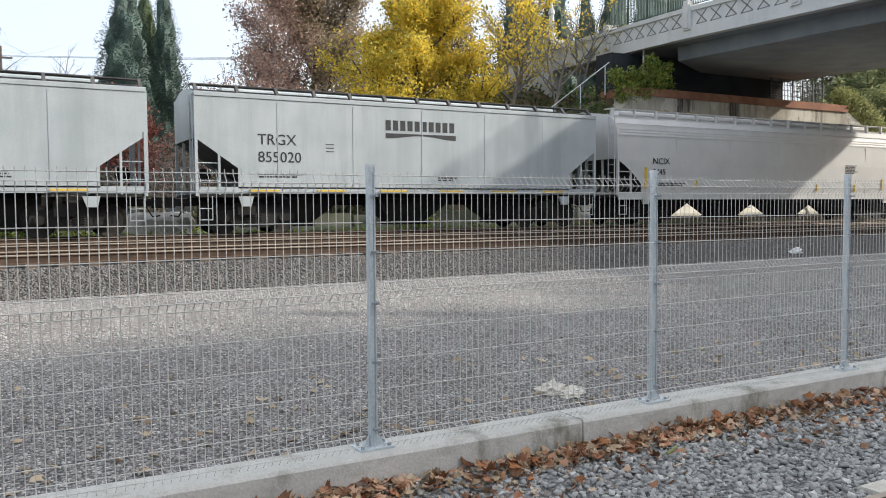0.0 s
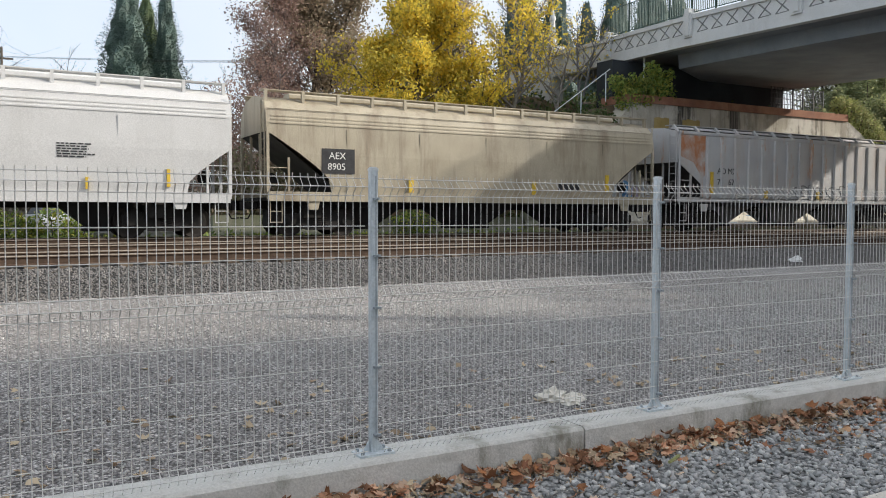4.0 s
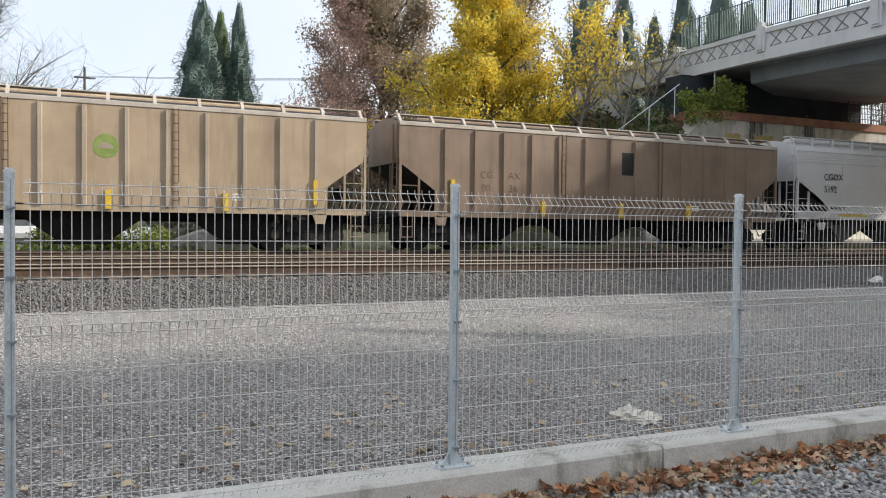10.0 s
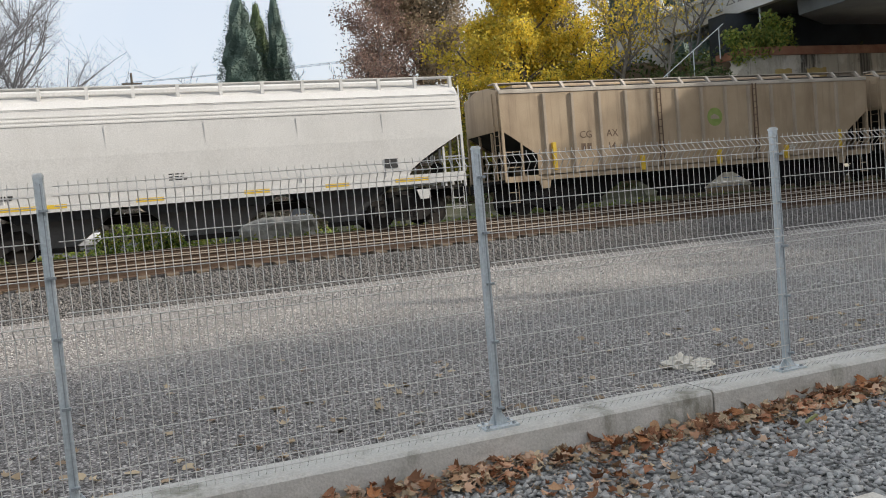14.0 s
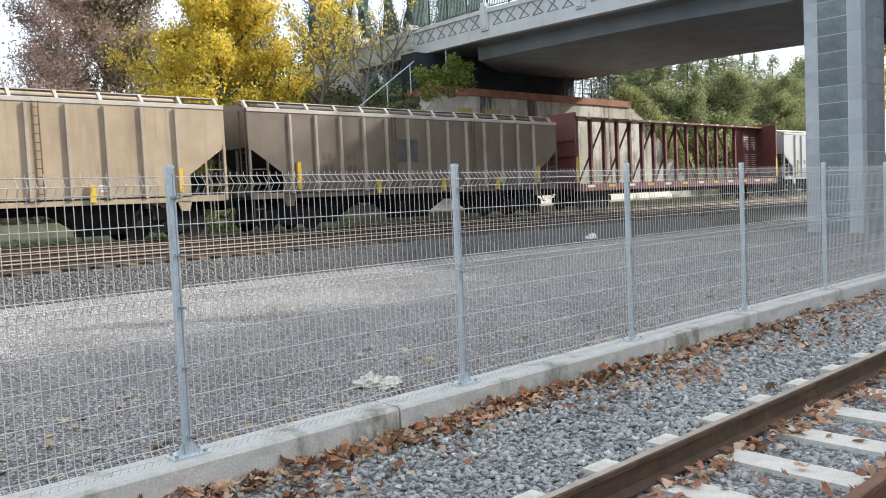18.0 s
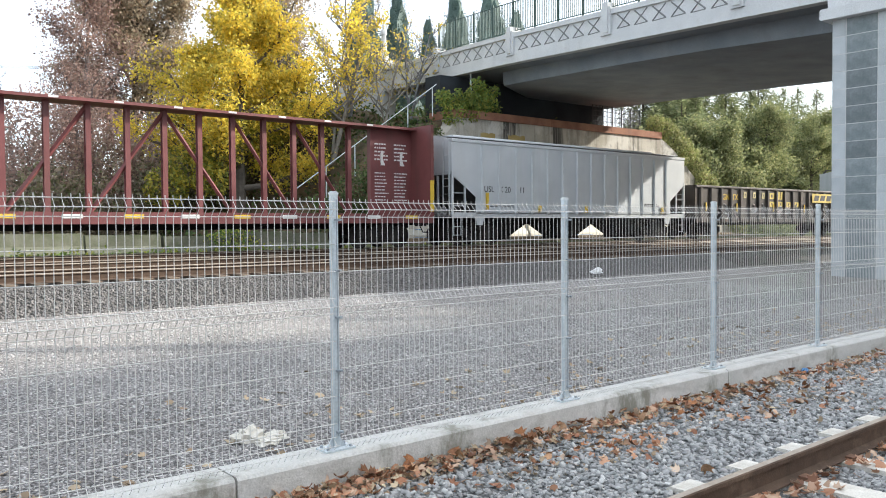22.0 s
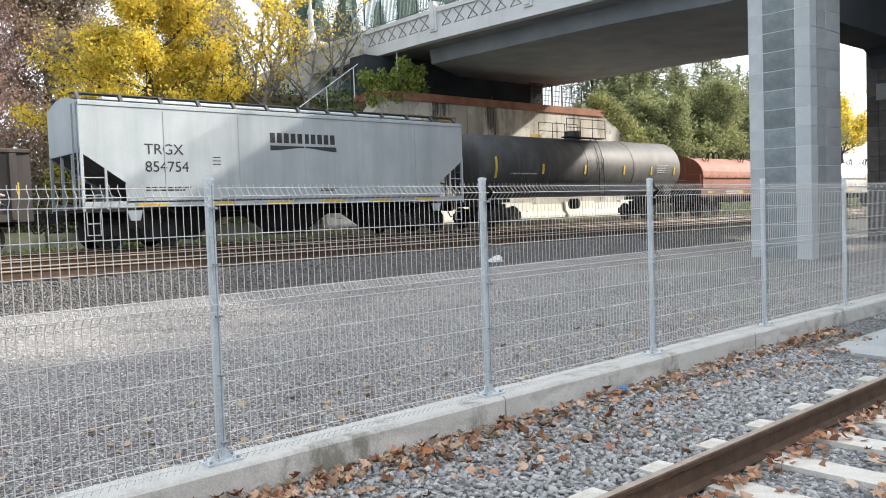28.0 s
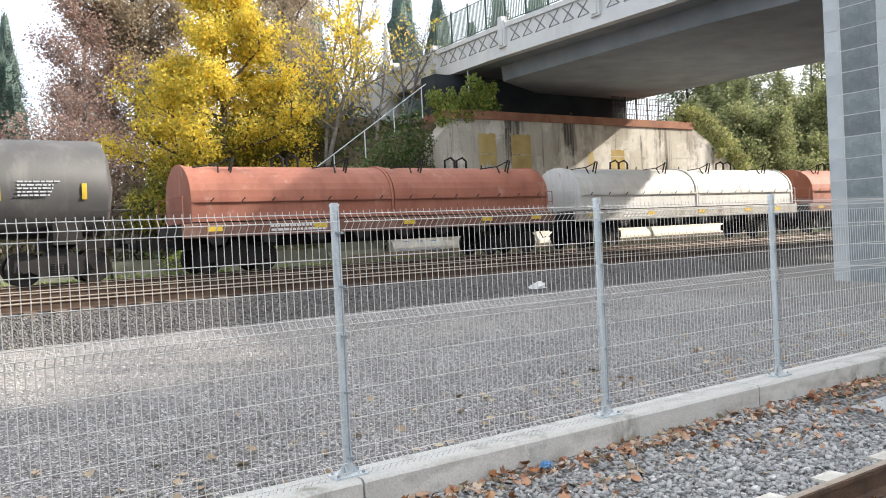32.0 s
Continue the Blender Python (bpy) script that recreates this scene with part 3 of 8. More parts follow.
for k in range(-4, 15):
    copy_thing(panel, pose(2.5 * k - (0.06 if k == -1 else 0.11 if k < 0 else 0), FENCE_Y, 0))
for k in range(-4, 16):
    copy_thing(post, pose(2.5 * k - (0.11 if k < 0 else 0), 0, 0))


# ---- railway tracks ----
def rail_ring(o=0.0):
    """Rail section, head at z 0."""
    h = [(-0.075, -0.185), (0.075, -0.185), (0.075, -0.172), (0.012, -0.15), (0.010, -0.045), (0.036, -0.034), (0.036, -0.006), (0.028, 0.0),
         (-0.028, 0.0), (-0.036, -0.006), (-0.036, -0.034), (-0.010, -0.045), (-0.012, -0.15), (-0.075, -0.172)]
    return [(y + o, z) for y, z in h]


def build_far_track(name, yc, x0, x1, head, label):
    t = tagged(new(name), label, "railway track", kind="structure")
    for s, nm in ((-1, "rail"), (1, "rail")):
        g = Geo()
        g.prism_x([(y, z + RAIL_Z) for y, z in rail_ring(yc + s * 0.754)], x0, x1)
        r = part(nm, g, M_RUST, t)
        g = Geo()
        g.prism_x([(yc + s * 0.754 + a, RAIL_Z + b) for a, b in ((-0.038, -0.02), (0.038, -0.02), (0.038, -0.006), (0.029, 0.003), (-0.029, 0.003), (-0.038, -0.006))], x0, x1)
        part("rail_head", g, head, r)
    g = Geo()
    g.prism_x([(-1.3, -0.09), (1.3, -0.09), (1.3, 0.075), (1.285, 0.09), (-1.285, 0.09), (-1.3, 0.075)], -0.115, 0.115)
    me = g.mesh("tie", M_TIEW if yc > 14 else M_TIEF)
    rng = random.Random(int(yc * 10))
    for k in range(150):
        x = -26 + k * 0.53
        ob = part("tie", me, None, t)
        ob.matrix_local = pose(x + rng.uniform(-0.03, 0.03), yc + rng.uniform(-0.06, 0.06), RAIL_Z - 0.262, 0, rng.uniform(-0.4, 0.4), rng.uniform(-1.2, 1.2))
    return t


build_far_track("track_1", 12.95, -60, 130, M_HEAD, "rusty little-used railway track on timber ties")
build_far_track("track_2", 17.45, -60, 200, M_HEAD, "railway track with worn shiny rail heads")
build_far_track("track_3", 22.5, -120, 420, M_HEAD, "railway track under the passing freight train")

# near track, with concrete ties and one inner guard rail
near = tagged(new("track_4"), "near railway track with concrete ties and rusty rails", "railway track", kind="structure")
NEAR_Z = -0.08
NEAR_Y = -2.09
for off, mt, hd, nm in ((0.0, M_RUST, M_HEAD, "rail"), (-1.22, M_RUSTB, M_RUSTB, "guard_rail"), (-1.505, M_RUST, M_HEAD, "rail")):
    g = Geo()
    g.prism_x([(y, z + NEAR_Z + (0.012 if nm == "guard_rail" else 0)) for y, z in rail_ring(0)], -12, 45)
    ob = part(nm, g, mt, near)
    ob.matrix_local = pose(0, NEAR_Y + off, 0)
    if nm == "rail":
        g = Geo()
        g.box(-12, 45, -0.026, 0.026, NEAR_Z - 0.002, NEAR_Z + 0.0015)
        part("rail_head", g, hd, ob)
g = Geo()
g.prism_x([(-1.25, -0.2), (1.25, -0.2), (1.25, -0.02), (1.22, 0.0), (-1.22, 0.0), (-1.25, -0.02)], -0.13, 0.13)
me_tie = g.mesh("concrete_tie", M_TIEC)
g = Geo()
for s in (-1, 1):
    g.box(-0.05, 0.05, s * 0.752 - 0.13, s * 0.752 - 0.06, 0, 0.03)
    g.box(-0.05, 0.05, s * 0.752 + 0.06, s * 0.752 + 0.13, 0, 0.03)
me_clip = g.mesh("rail_clips", M_RUSTB)
rng = random.Random(5)
for k in range(52):
    x = 2.91 + (k - 17) * 0.763
    yc = NEAR_Y - 0.752
    ob = part("tie", me_tie, None, near)
    ob.matrix_local = pose(x, yc, -0.262, 0, 0, rng.uniform(-0.5, 0.5))
    part("rail_clips", me_clip, None, ob)

# pale walkway pad between fence and near track
g = Geo()
g.prism_z([(12.58, -1.56), (14.9, -1.58), (15.0, -0.2), (12.72, -0.19)], -0.4, -0.262)
tagged(part("walk_pad", g, M_PAD), "pale grey concrete pad beside the track", "concrete pad", kind="structure")


# ---- bridge ----
BR_O = Vector((30.4, 27.0))
BR_U = Vector((-1.4, -19.0)).normalized()
BR_S = Vector((-BR_U.y, BR_U.x))          # to the far side of the deck
BR_W = 15.6


def bridge_xy(d, s):
    p = BR_O + BR_U * d + BR_S * s
    return p.x, p.y


def fascia_z(d):
    """Foot of the fascia: a long even fall towards the near side."""
    return 10.58 - 0.025 * d if d < 0 else 10.58 - 0.043 * d


def girder_z(d):
    return fascia_z(d) - 0.75 + 0.07 * smooth(0, 8, d) - 0.12 * smooth(11, 18, d)


def loft(section, d0, d1, n):
    """Sweeps a section of (s, z above fascia foot) along the bridge, with its sag."""
    g = Geo()
    m = len(section)
    vs, fs = [], []
    for i in range(n + 1):
        d = d0 + (d1 - d0) * i / n
        for s, z in section:
            x, y = bridge_xy(d, s)
            vs.append((x, y, (girder_z(d) + z[1]) if isinstance(z, tuple) else fascia_z(d) + z))
    for i in range(n):
        for k in range(m):
            fs.append((i * m + k, i * m + (k + 1) % m, (i + 1) * m + (k + 1) % m, (i + 1) * m + k))
    fs += [tuple(range(m - 1, -1, -1)), tuple(range(n * m, (n + 1) * m))]
    return g.add(vs, fs)


# dark tone of the X bars stands for shadow in the parapet's grooves
M_LATT = surf("lattice_groove_shade", (0.17, 0.175, 0.175), (0.25, 0.255, 0.25), 1.5, 0.9, 0, 0.1, 30)
bridge = thing("road_bridge", Matrix(), "grey concrete road bridge with lattice parapet and green railing", "bridge")
D0, D1 = -13.3, 62.0
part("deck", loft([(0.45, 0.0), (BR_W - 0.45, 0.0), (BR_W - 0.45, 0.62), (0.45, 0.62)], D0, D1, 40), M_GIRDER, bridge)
# box girder: its end on the abutment runs askew
g = Geo()
gs = [(1.7, 0), (BR_W - 1.2, 0), (BR_W - 1.0, 1), (1.5, 1)]
gv, gn = [], 40
for i in range(gn + 1):
    for sx_, top_ in gs:
        d_end = -2.1 - 8.0 * (sx_ - 1.6) / 12.0
        d = d_end + (D1 - d_end) * i / gn
        x, y = bridge_xy(d, sx_)
        gv.append((x, y, fascia_z(d) if top_ else girder_z(d)))
gf = [(i * 4 + k, i * 4 + (k + 1) % 4, i * 4 + 4 + (k + 1) % 4, i * 4 + 4 + k) for i in range(gn) for k in range(4)]
g.add(gv, gf + [(3, 2, 1, 0), tuple(range(gn * 4, gn * 4 + 4))])
part("girder", g, M_GIRDER, bridge, "box girder under the deck, coloured dark for the shade there")
for s0, s1 in ((0.0, 0.45), (BR_W - 0.45, BR_W)):
    part("fascia", loft([(s0, 0.0), (s1, 0.0), (s1, 0.60), (s0, 0.60)], D0, D1, 40), M_BRIDGE, bridge)
    part("parapet_back", loft([(s0 + 0.06, 0.60), (s1 - 0.13, 0.60), (s1 - 0.13, 1.38), (s0 + 0.06, 1.38)], D0, D1, 40), M_BRIDGE, bridge)
    part("parapet_cap", loft([(s0 - 0.04, 1.38), (s1 + 0.02, 1.38), (s1 + 0.02, 1.62), (s0 - 0.04, 1.62)], D0, D1, 40), M_BRIDGE, bridge)


def bridge_box(g, d0, d1, s0, s1, z0, z1):
    ring = [bridge_xy(d0, s0), bridge_xy(d1, s0), bridge_xy(d1, s1), bridge_xy(d0, s1)]
    zb = fascia_z((d0 + d1) / 2)
    g.prism_z(ring, zb + z0, zb + z1)


PIL = 7.1
for k in range(-1, 8):
    d = 0.45 + k * PIL
    g = Geo()
    bridge_box(g, d - 0.30, d + 0.30, -0.10, 0.55, 0.42, 1.72)
    bridge_box(g, d - 0.17, d + 0.17, -0.16, 0.6, 0.52, 1.95)
    part("pilaster", g, M_BRIDGE, bridge)
    # X panels between pilasters: dark bars painted as the shadows of grooves
    if k < 7:
        for j in range(6):
            c0 = d + 0.62 + j * 1.04
            g = Geo()
            z0 = fascia_z(c0 + 0.4)
            for flip in (0, 1):
                a, b = (c0, c0 + 0.74) if not flip else (c0 + 0.74, c0)
                pa, pb = bridge_xy(a, 0.055), bridge_xy(b, 0.055)
                g.tube([(pa[0], pa[1], z0 + 0.68), (pb[0], pb[1], z0 + 1.32)], 0.034, 4)
            pa, pb = bridge_xy(c0 - 0.02, 0.055), bridge_xy(c0 + 0.76, 0.055)
            g.tube([(pa[0], pa[1], z0 + 0.67), (pb[0], pb[1], z0 + 0.67)], 0.022, 4)
            part("lattice_cross", g, M_LATT, bridge)

# green railing above the parapet
g = Geo()
g.box(-0.018, 0.018, -0.016, 0.016, 0, 1.62)
BALUSTER = g.mesh("baluster", M_GREENRAIL)
for k in range(-1, 8):
    d = 0.45 + k * PIL
    rail = thing("bridge_railing", Matrix(), "green metal railing on the bridge parapet", "railing", "railing sections of the bridge")
    for j in range(4):
        c = d + j * PIL / 4
        x, y = bridge_xy(c, 0.22)
        g = Geo()
        g.box(x - 0.04, x + 0.04, y - 0.04, y + 0.04, fascia_z(c) + 1.6, fascia_z(c) + 3.55)
        part("post", g, M_GREENRAIL, rail)
    for zz in (1.78, 3.38):
        pts = []
        for j in range(5):
            c = d + j * PIL / 4
            x, y = bridge_xy(c, 0.22)
            pts.append((x, y, fascia_z(c) + zz))
        g = Geo()
        g.tube(pts, 0.028, 5)
        part("bar", g, M_GREENRAIL, rail)
    for j in range(52):
        c = d + (j + 0.5) * PIL / 52
        x, y = bridge_xy(c, 0.22)
        part("baluster", BALUSTER, None, rail, at=pose(x, y, fascia_z(c) + 1.77))

# abutment of the old bridge
abut = tagged(new("wall_abutment"), "old stained concrete abutment wall with red-brown cap", "wall", kind="structure")
g = Geo()
g.prism_x([(29.0, 0.2), (31.4, 0.2), (31.4, 7.75), (29.0, 7.75)], 28.6, 47.6)
part("wall_body", g, M_OLDWALL, abut)
g = Geo()
g.add([(23.0, 29.05, 0.2), (28.6, 29.05, 0.2), (28.6, 29.05, 7.5), (26.5, 29.05, 5.6), (23.0, 29.05, 2.4), (23.0, 30.4, 0.2), (28.6, 30.4, 0.2), (28.6, 30.4, 7.5), (26.5, 30.4, 5.6), (23.0, 30.4, 2.4)],
      [(0, 1, 2, 3, 4), (9, 8, 7, 6, 5), (2, 7, 8, 3), (3, 8, 9, 4), (0, 4, 9, 5), (1, 6, 7, 2)])
part("wing", g, M_OLDWALL, abut)
g = Geo()
g.add([(47.6, 29.04, 0.2), (57.4, 29.04, 0.2), (57.4, 29.04, 0.9), (52.6, 29.04, 4.75), (49.4, 29.04, 7.0), (47.6, 29.04, 7.9), (47.6, 30.3, 0.2), (57.4, 30.3, 0.2), (57.4, 30.3, 0.9), (52.6, 30.3, 4.75), (49.4, 30.3, 7.0), (47.6, 30.3, 7.9)],
      [(0, 1, 2, 3, 4, 5), (11, 10, 9, 8, 7, 6), (1, 7, 8, 2), (2, 8, 9, 3), (3, 9, 10, 4), (4, 10, 11, 5)])
part("wing", g, M_OLDWALL, abut)
for xa, xb in ((28.5, 36.2), (36.22, 42.0), (42.02, 47.7)):
    g = Geo()
    g.prism_x([(28.9, 7.75), (31.4, 7.75), (31.4, 8.2), (28.9, 8.2)], xa, xb)
    part("cap", g, M_RUSTCAP, abut)
for x0, x1, z0, z1 in ((30.35, 31.5, 5.3, 7.0), (32.55, 33.95, 5.0, 7.0), (31.9, 32.3, 3.6, 5.2), (38.3, 38.7, 5.4, 6.1), (40.2, 41.3, 2.6, 6.3), (42.6, 43.1, 3.0, 5.0)):
    g = Geo()
    n_ = 7
    rr = random.Random(int(x0 * 10))
    ring = [(x0 + (x1 - x0) * k / n_, z0 + rr.uniform(-0.12, 0.12)) for k in range(n_ + 1)] + [(x1 - (x1 - x0) * k / n_, z1 + rr.uniform(-0.05, 0.05)) for k in range(n_ + 1)]
    g.prism_y(ring, 28.994, 29.02)
    part("paint_patch", g, M_OCHRE, abut, "faded ochre paint patch")
M_LILAC = surf("lilac_spray_paint", (0.42, 0.36, 0.50), (0.56, 0.50, 0.62), 2, 0.7, 0, 0.05, 40)
M_PALEGRAF = surf("pale_spray_paint", (0.50, 0.54, 0.58), (0.64, 0.67, 0.69), 2, 0.7, 0, 0.05, 40)
rr = random.Random(31)
for k in range(14):
    gx = 23.6 + k * 0.68
    g = Geo()
    z0, z1 = 1.5 + rr.uniform(-0.2, 0.3), 2.35 + min(1.0, (gx - 23.0) * 0.3) + rr.uniform(-0.15, 0.15)
    yy = 29.044 if gx < 28 else 28.992
    ring = [(gx + 0.36 * math.cos(a) * (1 + 0.25 * math.sin(3 * a + k)), (z0 + z1) / 2 + (z1 - z0) / 2 * math.sin(a) * (1 + 0.15 * math.cos(2 * a + k))) for a in np.linspace(0, 2 * math.pi, 12, endpoint=False)]
    g.prism_y(ring, yy, yy + 0.03)
    part("graffiti_shape", g, (M_BLUE, M_PALEGRAF, M_BLUE, M_LILAC, M_PALEGRAF)[k % 5], abut, "sprayed blue and pale graffiti shape")
for zf in (2.1, 4.0, 5.9):
    g = Geo()
    g.box(28.62, 47.58, 28.985, 29.02, zf - 0.02, zf + 0.02)
    part("formwork_line", g, M_OLDWALL, abut)
# back wall coloured near black to give the dim recess below the deck
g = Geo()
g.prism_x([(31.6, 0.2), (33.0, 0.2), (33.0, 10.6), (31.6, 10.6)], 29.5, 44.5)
part("back_wall", g, M_DECKSHADE, abut)

# pale end pylon and wing of the bridge on the bank
g = Geo()
g.prism_z([bridge_xy(-13.9, -0.22), bridge_xy(-12.9, -0.22), bridge_xy(-12.9, 0.9), bridge_xy(-13.9, 0.9)], 6.0, 13.1)
g.prism_z([bridge_xy(-14.0, -0.3), bridge_xy(-12.8, -0.3), bridge_xy(-12.8, 1.0), bridge_xy(-14.0, 1.0)], 12.85, 13.05)
px_, py_ = bridge_xy(-13.4, 0.3)
for r0_, r1_, z0_, z1_ in ((0.34, 0.30, 13.1, 13.7), (0.22, 0.16, 13.7, 14.9), (0.24, 0.20, 14.9, 15.2), (0.13, 0.03, 15.2, 16.2)):
    g.tube([(px_, py_, z0_), (px_, py_, z1_)], r0_, 8, r1_)
part("end_pylon", g, M_BRIDGE, bridge, "pale concrete pylon with a slender finial")
g = Geo()
g.prism_z([bridge_xy(-21.0, 0.0), bridge_xy(-13.9, 0.0), bridge_xy(-13.9, 0.8), bridge_xy(-21.0, 0.8)], 5.0, 12.2)
part("wing_wall", g, M_BRIDGE, bridge)


# ---- blockwork pier beside the fence, and the darker piers beyond ----
def build_pier(name, x0, y0, wx, wy, top, label, pale=None, grey=None):
    pale, grey = pale or M_BLOCKA, grey or M_BLOCKB
    side = M_BLOCKS if pale is M_BLOCKA else grey
    p = thing(name, pose(x0, y0, 0), label, "bridge pier", "piers of the bridge")
    g = Geo()
    g.box(0.012, wx - 0.012, 0.012, wy - 0.012, -0.3, top)
    part("core", g, M_MORTAR if pale is M_BLOCKA else M_DECKSHADE, p, "pale mortar joints")
    h = 0.55
    n = int((top + 0.2) / h)
    sw = 0.42
    shared = {}

    def block(key, xa, xb, ya, yb, mt):
        if key not in shared:
            b = Geo()
            c = 0.018
            b.prism_z([(xa + c, ya), (xb - c, ya), (xb, ya + c), (xb, yb - c), (xb - c, yb), (xa + c, yb), (xa, yb - c), (xa, ya + c)], 0.012, h - 0.012)
            shared[key] = b.mesh("block", mt)
        return shared[key]

    for k in range(n):
        z = -0.2 + k * h
        for key, xa, xb, ya, yb, mt in (("a", 0, sw, 0, sw, pale), ("b", 0, sw, wy - sw, wy, pale), ("c", 0.003, 0.3, sw + 0.01, wy - sw - 0.01, grey),
                                        ("d", sw + 0.01, wx * 0.5, -0.004, 0.3, side), ("e", wx * 0.5 + 0.01, wx, -0.004, 0.3, side)):
            ob = part("block", block(key, xa, xb, ya, yb, mt), None, p)
            ob.matrix_local = pose(0, 0, z)
    if pale is not M_BLOCKA:
        return p
    g = Geo()
    g.box(-0.28, wx + 0.28, -0.28, wy + 0.28, -0.2 + n * h, -0.2 + n * h + 0.35, 0.05)
    g.box(-0.1, wx + 0.1, -0.1, wy + 0.1, -0.2 + n * h + 0.35, -0.2 + n * h + 1.8)
    part("pier_cap", g, M_BRIDGE if pale is M_BLOCKA else M_GIRDER, p)
    return p


build_pier("bridge_pier", 25.15, 4.92, 2.0, 1.8, 8.6, "tall bridge pier of pale and grey split-face blocks")
dark_pier = build_pier("bridge_pier", 34.35, 5.1, 4.0, 1.8, 8.5, "brown blockwork bridge pier under the deck, coloured dark for its shade", M_BLOCKD, M_BLOCKD)
build_pier("bridge_pier", 46.3, 5.1, 2.6, 1.8, 8.5, "brown blockwork bridge pier under the deck, coloured dark for its shade", M_BLOCKD, M_BLOCKD)
# beams between the piers, coloured near black for the under-deck shade
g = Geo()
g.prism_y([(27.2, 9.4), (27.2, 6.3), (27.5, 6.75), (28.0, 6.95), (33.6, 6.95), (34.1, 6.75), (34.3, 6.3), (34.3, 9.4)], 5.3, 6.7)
part("cross_beam", g, M_DECKSHADE, bridge)
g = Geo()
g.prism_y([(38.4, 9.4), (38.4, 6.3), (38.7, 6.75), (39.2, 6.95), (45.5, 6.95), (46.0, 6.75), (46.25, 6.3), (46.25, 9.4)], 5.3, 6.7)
part("cross_beam", g, M_DECKSHADE, bridge)
# painted-out pale patches on the dark pier
M_PATCH = surf("pale_painted_patch", (0.16, 0.16, 0.155), (0.24, 0.235, 0.225), 1.5, 0.9, 0, 0.1, 20, (0.10, 0.095, 0.09), 0.6, (2, 2, 2))
for ya, yb, za, zb in ((0.5, 1.45, 5.15, 5.75), (0.25, 1.0, 3.0, 3.6)):
    g = Geo()
    g.box(-0.02, 0.004, ya, yb, za, zb)
    part("paint_patch", g, M_PATCH, dark_pier, "pale painted-out patch")
for xa, xb, za, zb in ((0.5, 1.25, 4.55, 5.45), (0.1, 1.5, 3.75, 4.4), (0.8, 1.5, 5.9, 6.5), (0.3, 1.0, 6.6, 7.1), (1.9, 2.6, 2.6, 3.2)):
    g = Geo()
    g.box(xa, xb, -0.024, -0.002, za, zb)
    part("paint_patch", g, M_PATCH, dark_pier, "pale painted-out patch")


# ---- steel poles by the pad ----
def build_pole(x, y):
    p = thing("signal_pole", pose(x, y, -0.25), "grey painted wide-flange steel pole by the near track", "steel pole", "steel poles along the near track")
    g = Geo()
    w, t, d = 0.16, 0.02, 0.17
    g.prism_z([(-w, -d), (w, -d), (w, -d + t), (t / 2, -d + t), (t / 2, d - t), (w, d - t), (w, d), (-w, d), (-w, d - t), (-t / 2, d - t), (-t / 2, -d + t), (-w, -d + t)], 0, 9.5)
    part("shaft", g, M_POLE, p)
    g = Geo()
    g.box(-0.19, 0.19, -0.2, 0.2, 2.0, 2.12)
    part("band", g, M_GALVD, p, "steel clamp band")
    g = Geo()
    g.box(-w - 0.004, -w, -0.05, 0.05, 2.4, 2.85)
    part("tag", g, M_WHITE, p, "small white number tag")
    g = Geo()
    g.tube([(-0.22, 0.14, 0.05), (-0.22, 0.14, 8.5)], 0.03, 6)
    part("conduit", g, M_GALV, p)
    return p


build_pole(16.75, -0.42)
build_pole(22.2, -0.45)

# ---- freight train ----
def paint(name, a, b, dirt, amount=0.5, stretch=(1.6, 1.6, 0.22), rough=0.5):
    return surf(name, a, b, 0.9, rough, 0.0, 0.05, 30, dirt, amount, stretch)


P_GREY = paint("light_grey_car_paint", (0.385, 0.425, 0.44), (0.465, 0.50, 0.515), (0.29, 0.33, 0.325), 0.6)
P_WHITE = paint("white_car_paint", (0.57, 0.565, 0.55), (0.63, 0.625, 0.61), (0.47, 0.45, 0.42), 0.3)
P_CREAM = paint("dirty_cream_car_paint", (0.37, 0.32, 0.23), (0.47, 0.415, 0.31), (0.17, 0.125, 0.08), 0.85)
P_ADM = paint("weathered_grey_car_paint", (0.44, 0.44, 0.44), (0.53, 0.525, 0.515), (0.42, 0.30, 0.22), 0.55)
P_TAN = paint("dusty_tan_car_paint", (0.355, 0.268, 0.175), (0.455, 0.352, 0.24), (0.21, 0.145, 0.095), 0.75)
P_BROWN = paint("brown_tan_car_paint", (0.20, 0.14, 0.098), (0.28, 0.20, 0.14), (0.12, 0.08, 0.055), 0.7)
P_LTAN = paint("pale_tan_car_paint", (0.31, 0.25, 0.185), (0.39, 0.325, 0.25), (0.24, 0.18, 0.12), 0.65)
P_USL = paint("pale_grey_car_paint", (0.46, 0.485, 0.495), (0.545, 0.565, 0.57), (0.44, 0.44, 0.425), 0.45)
P_RED = paint("maroon_car_paint", (0.14, 0.042, 0.041), (0.195, 0.064, 0.06), (0.10, 0.052, 0.045), 0.75)
P_GOND = paint("black_gondola_paint", (0.035, 0.03, 0.028), (0.065, 0.052, 0.045), (0.13, 0.095, 0.07), 0.6)
P_TANK = paint("black_tank_paint", (0.05, 0.05, 0.051), (0.075, 0.075, 0.075), (0.16, 0.155, 0.147), 0.6, rough=0.6)
P_COILR = streaks(paint("faded_red_hood_paint", (0.31, 0.108, 0.066), (0.39, 0.155, 0.10), (0.19, 0.062, 0.042), 0.7, rough=0.7), (0.50, 0.30, 0.24), 0.6, (1.4, 1.4, 0.9), 0.56, 0.68, 6.0)
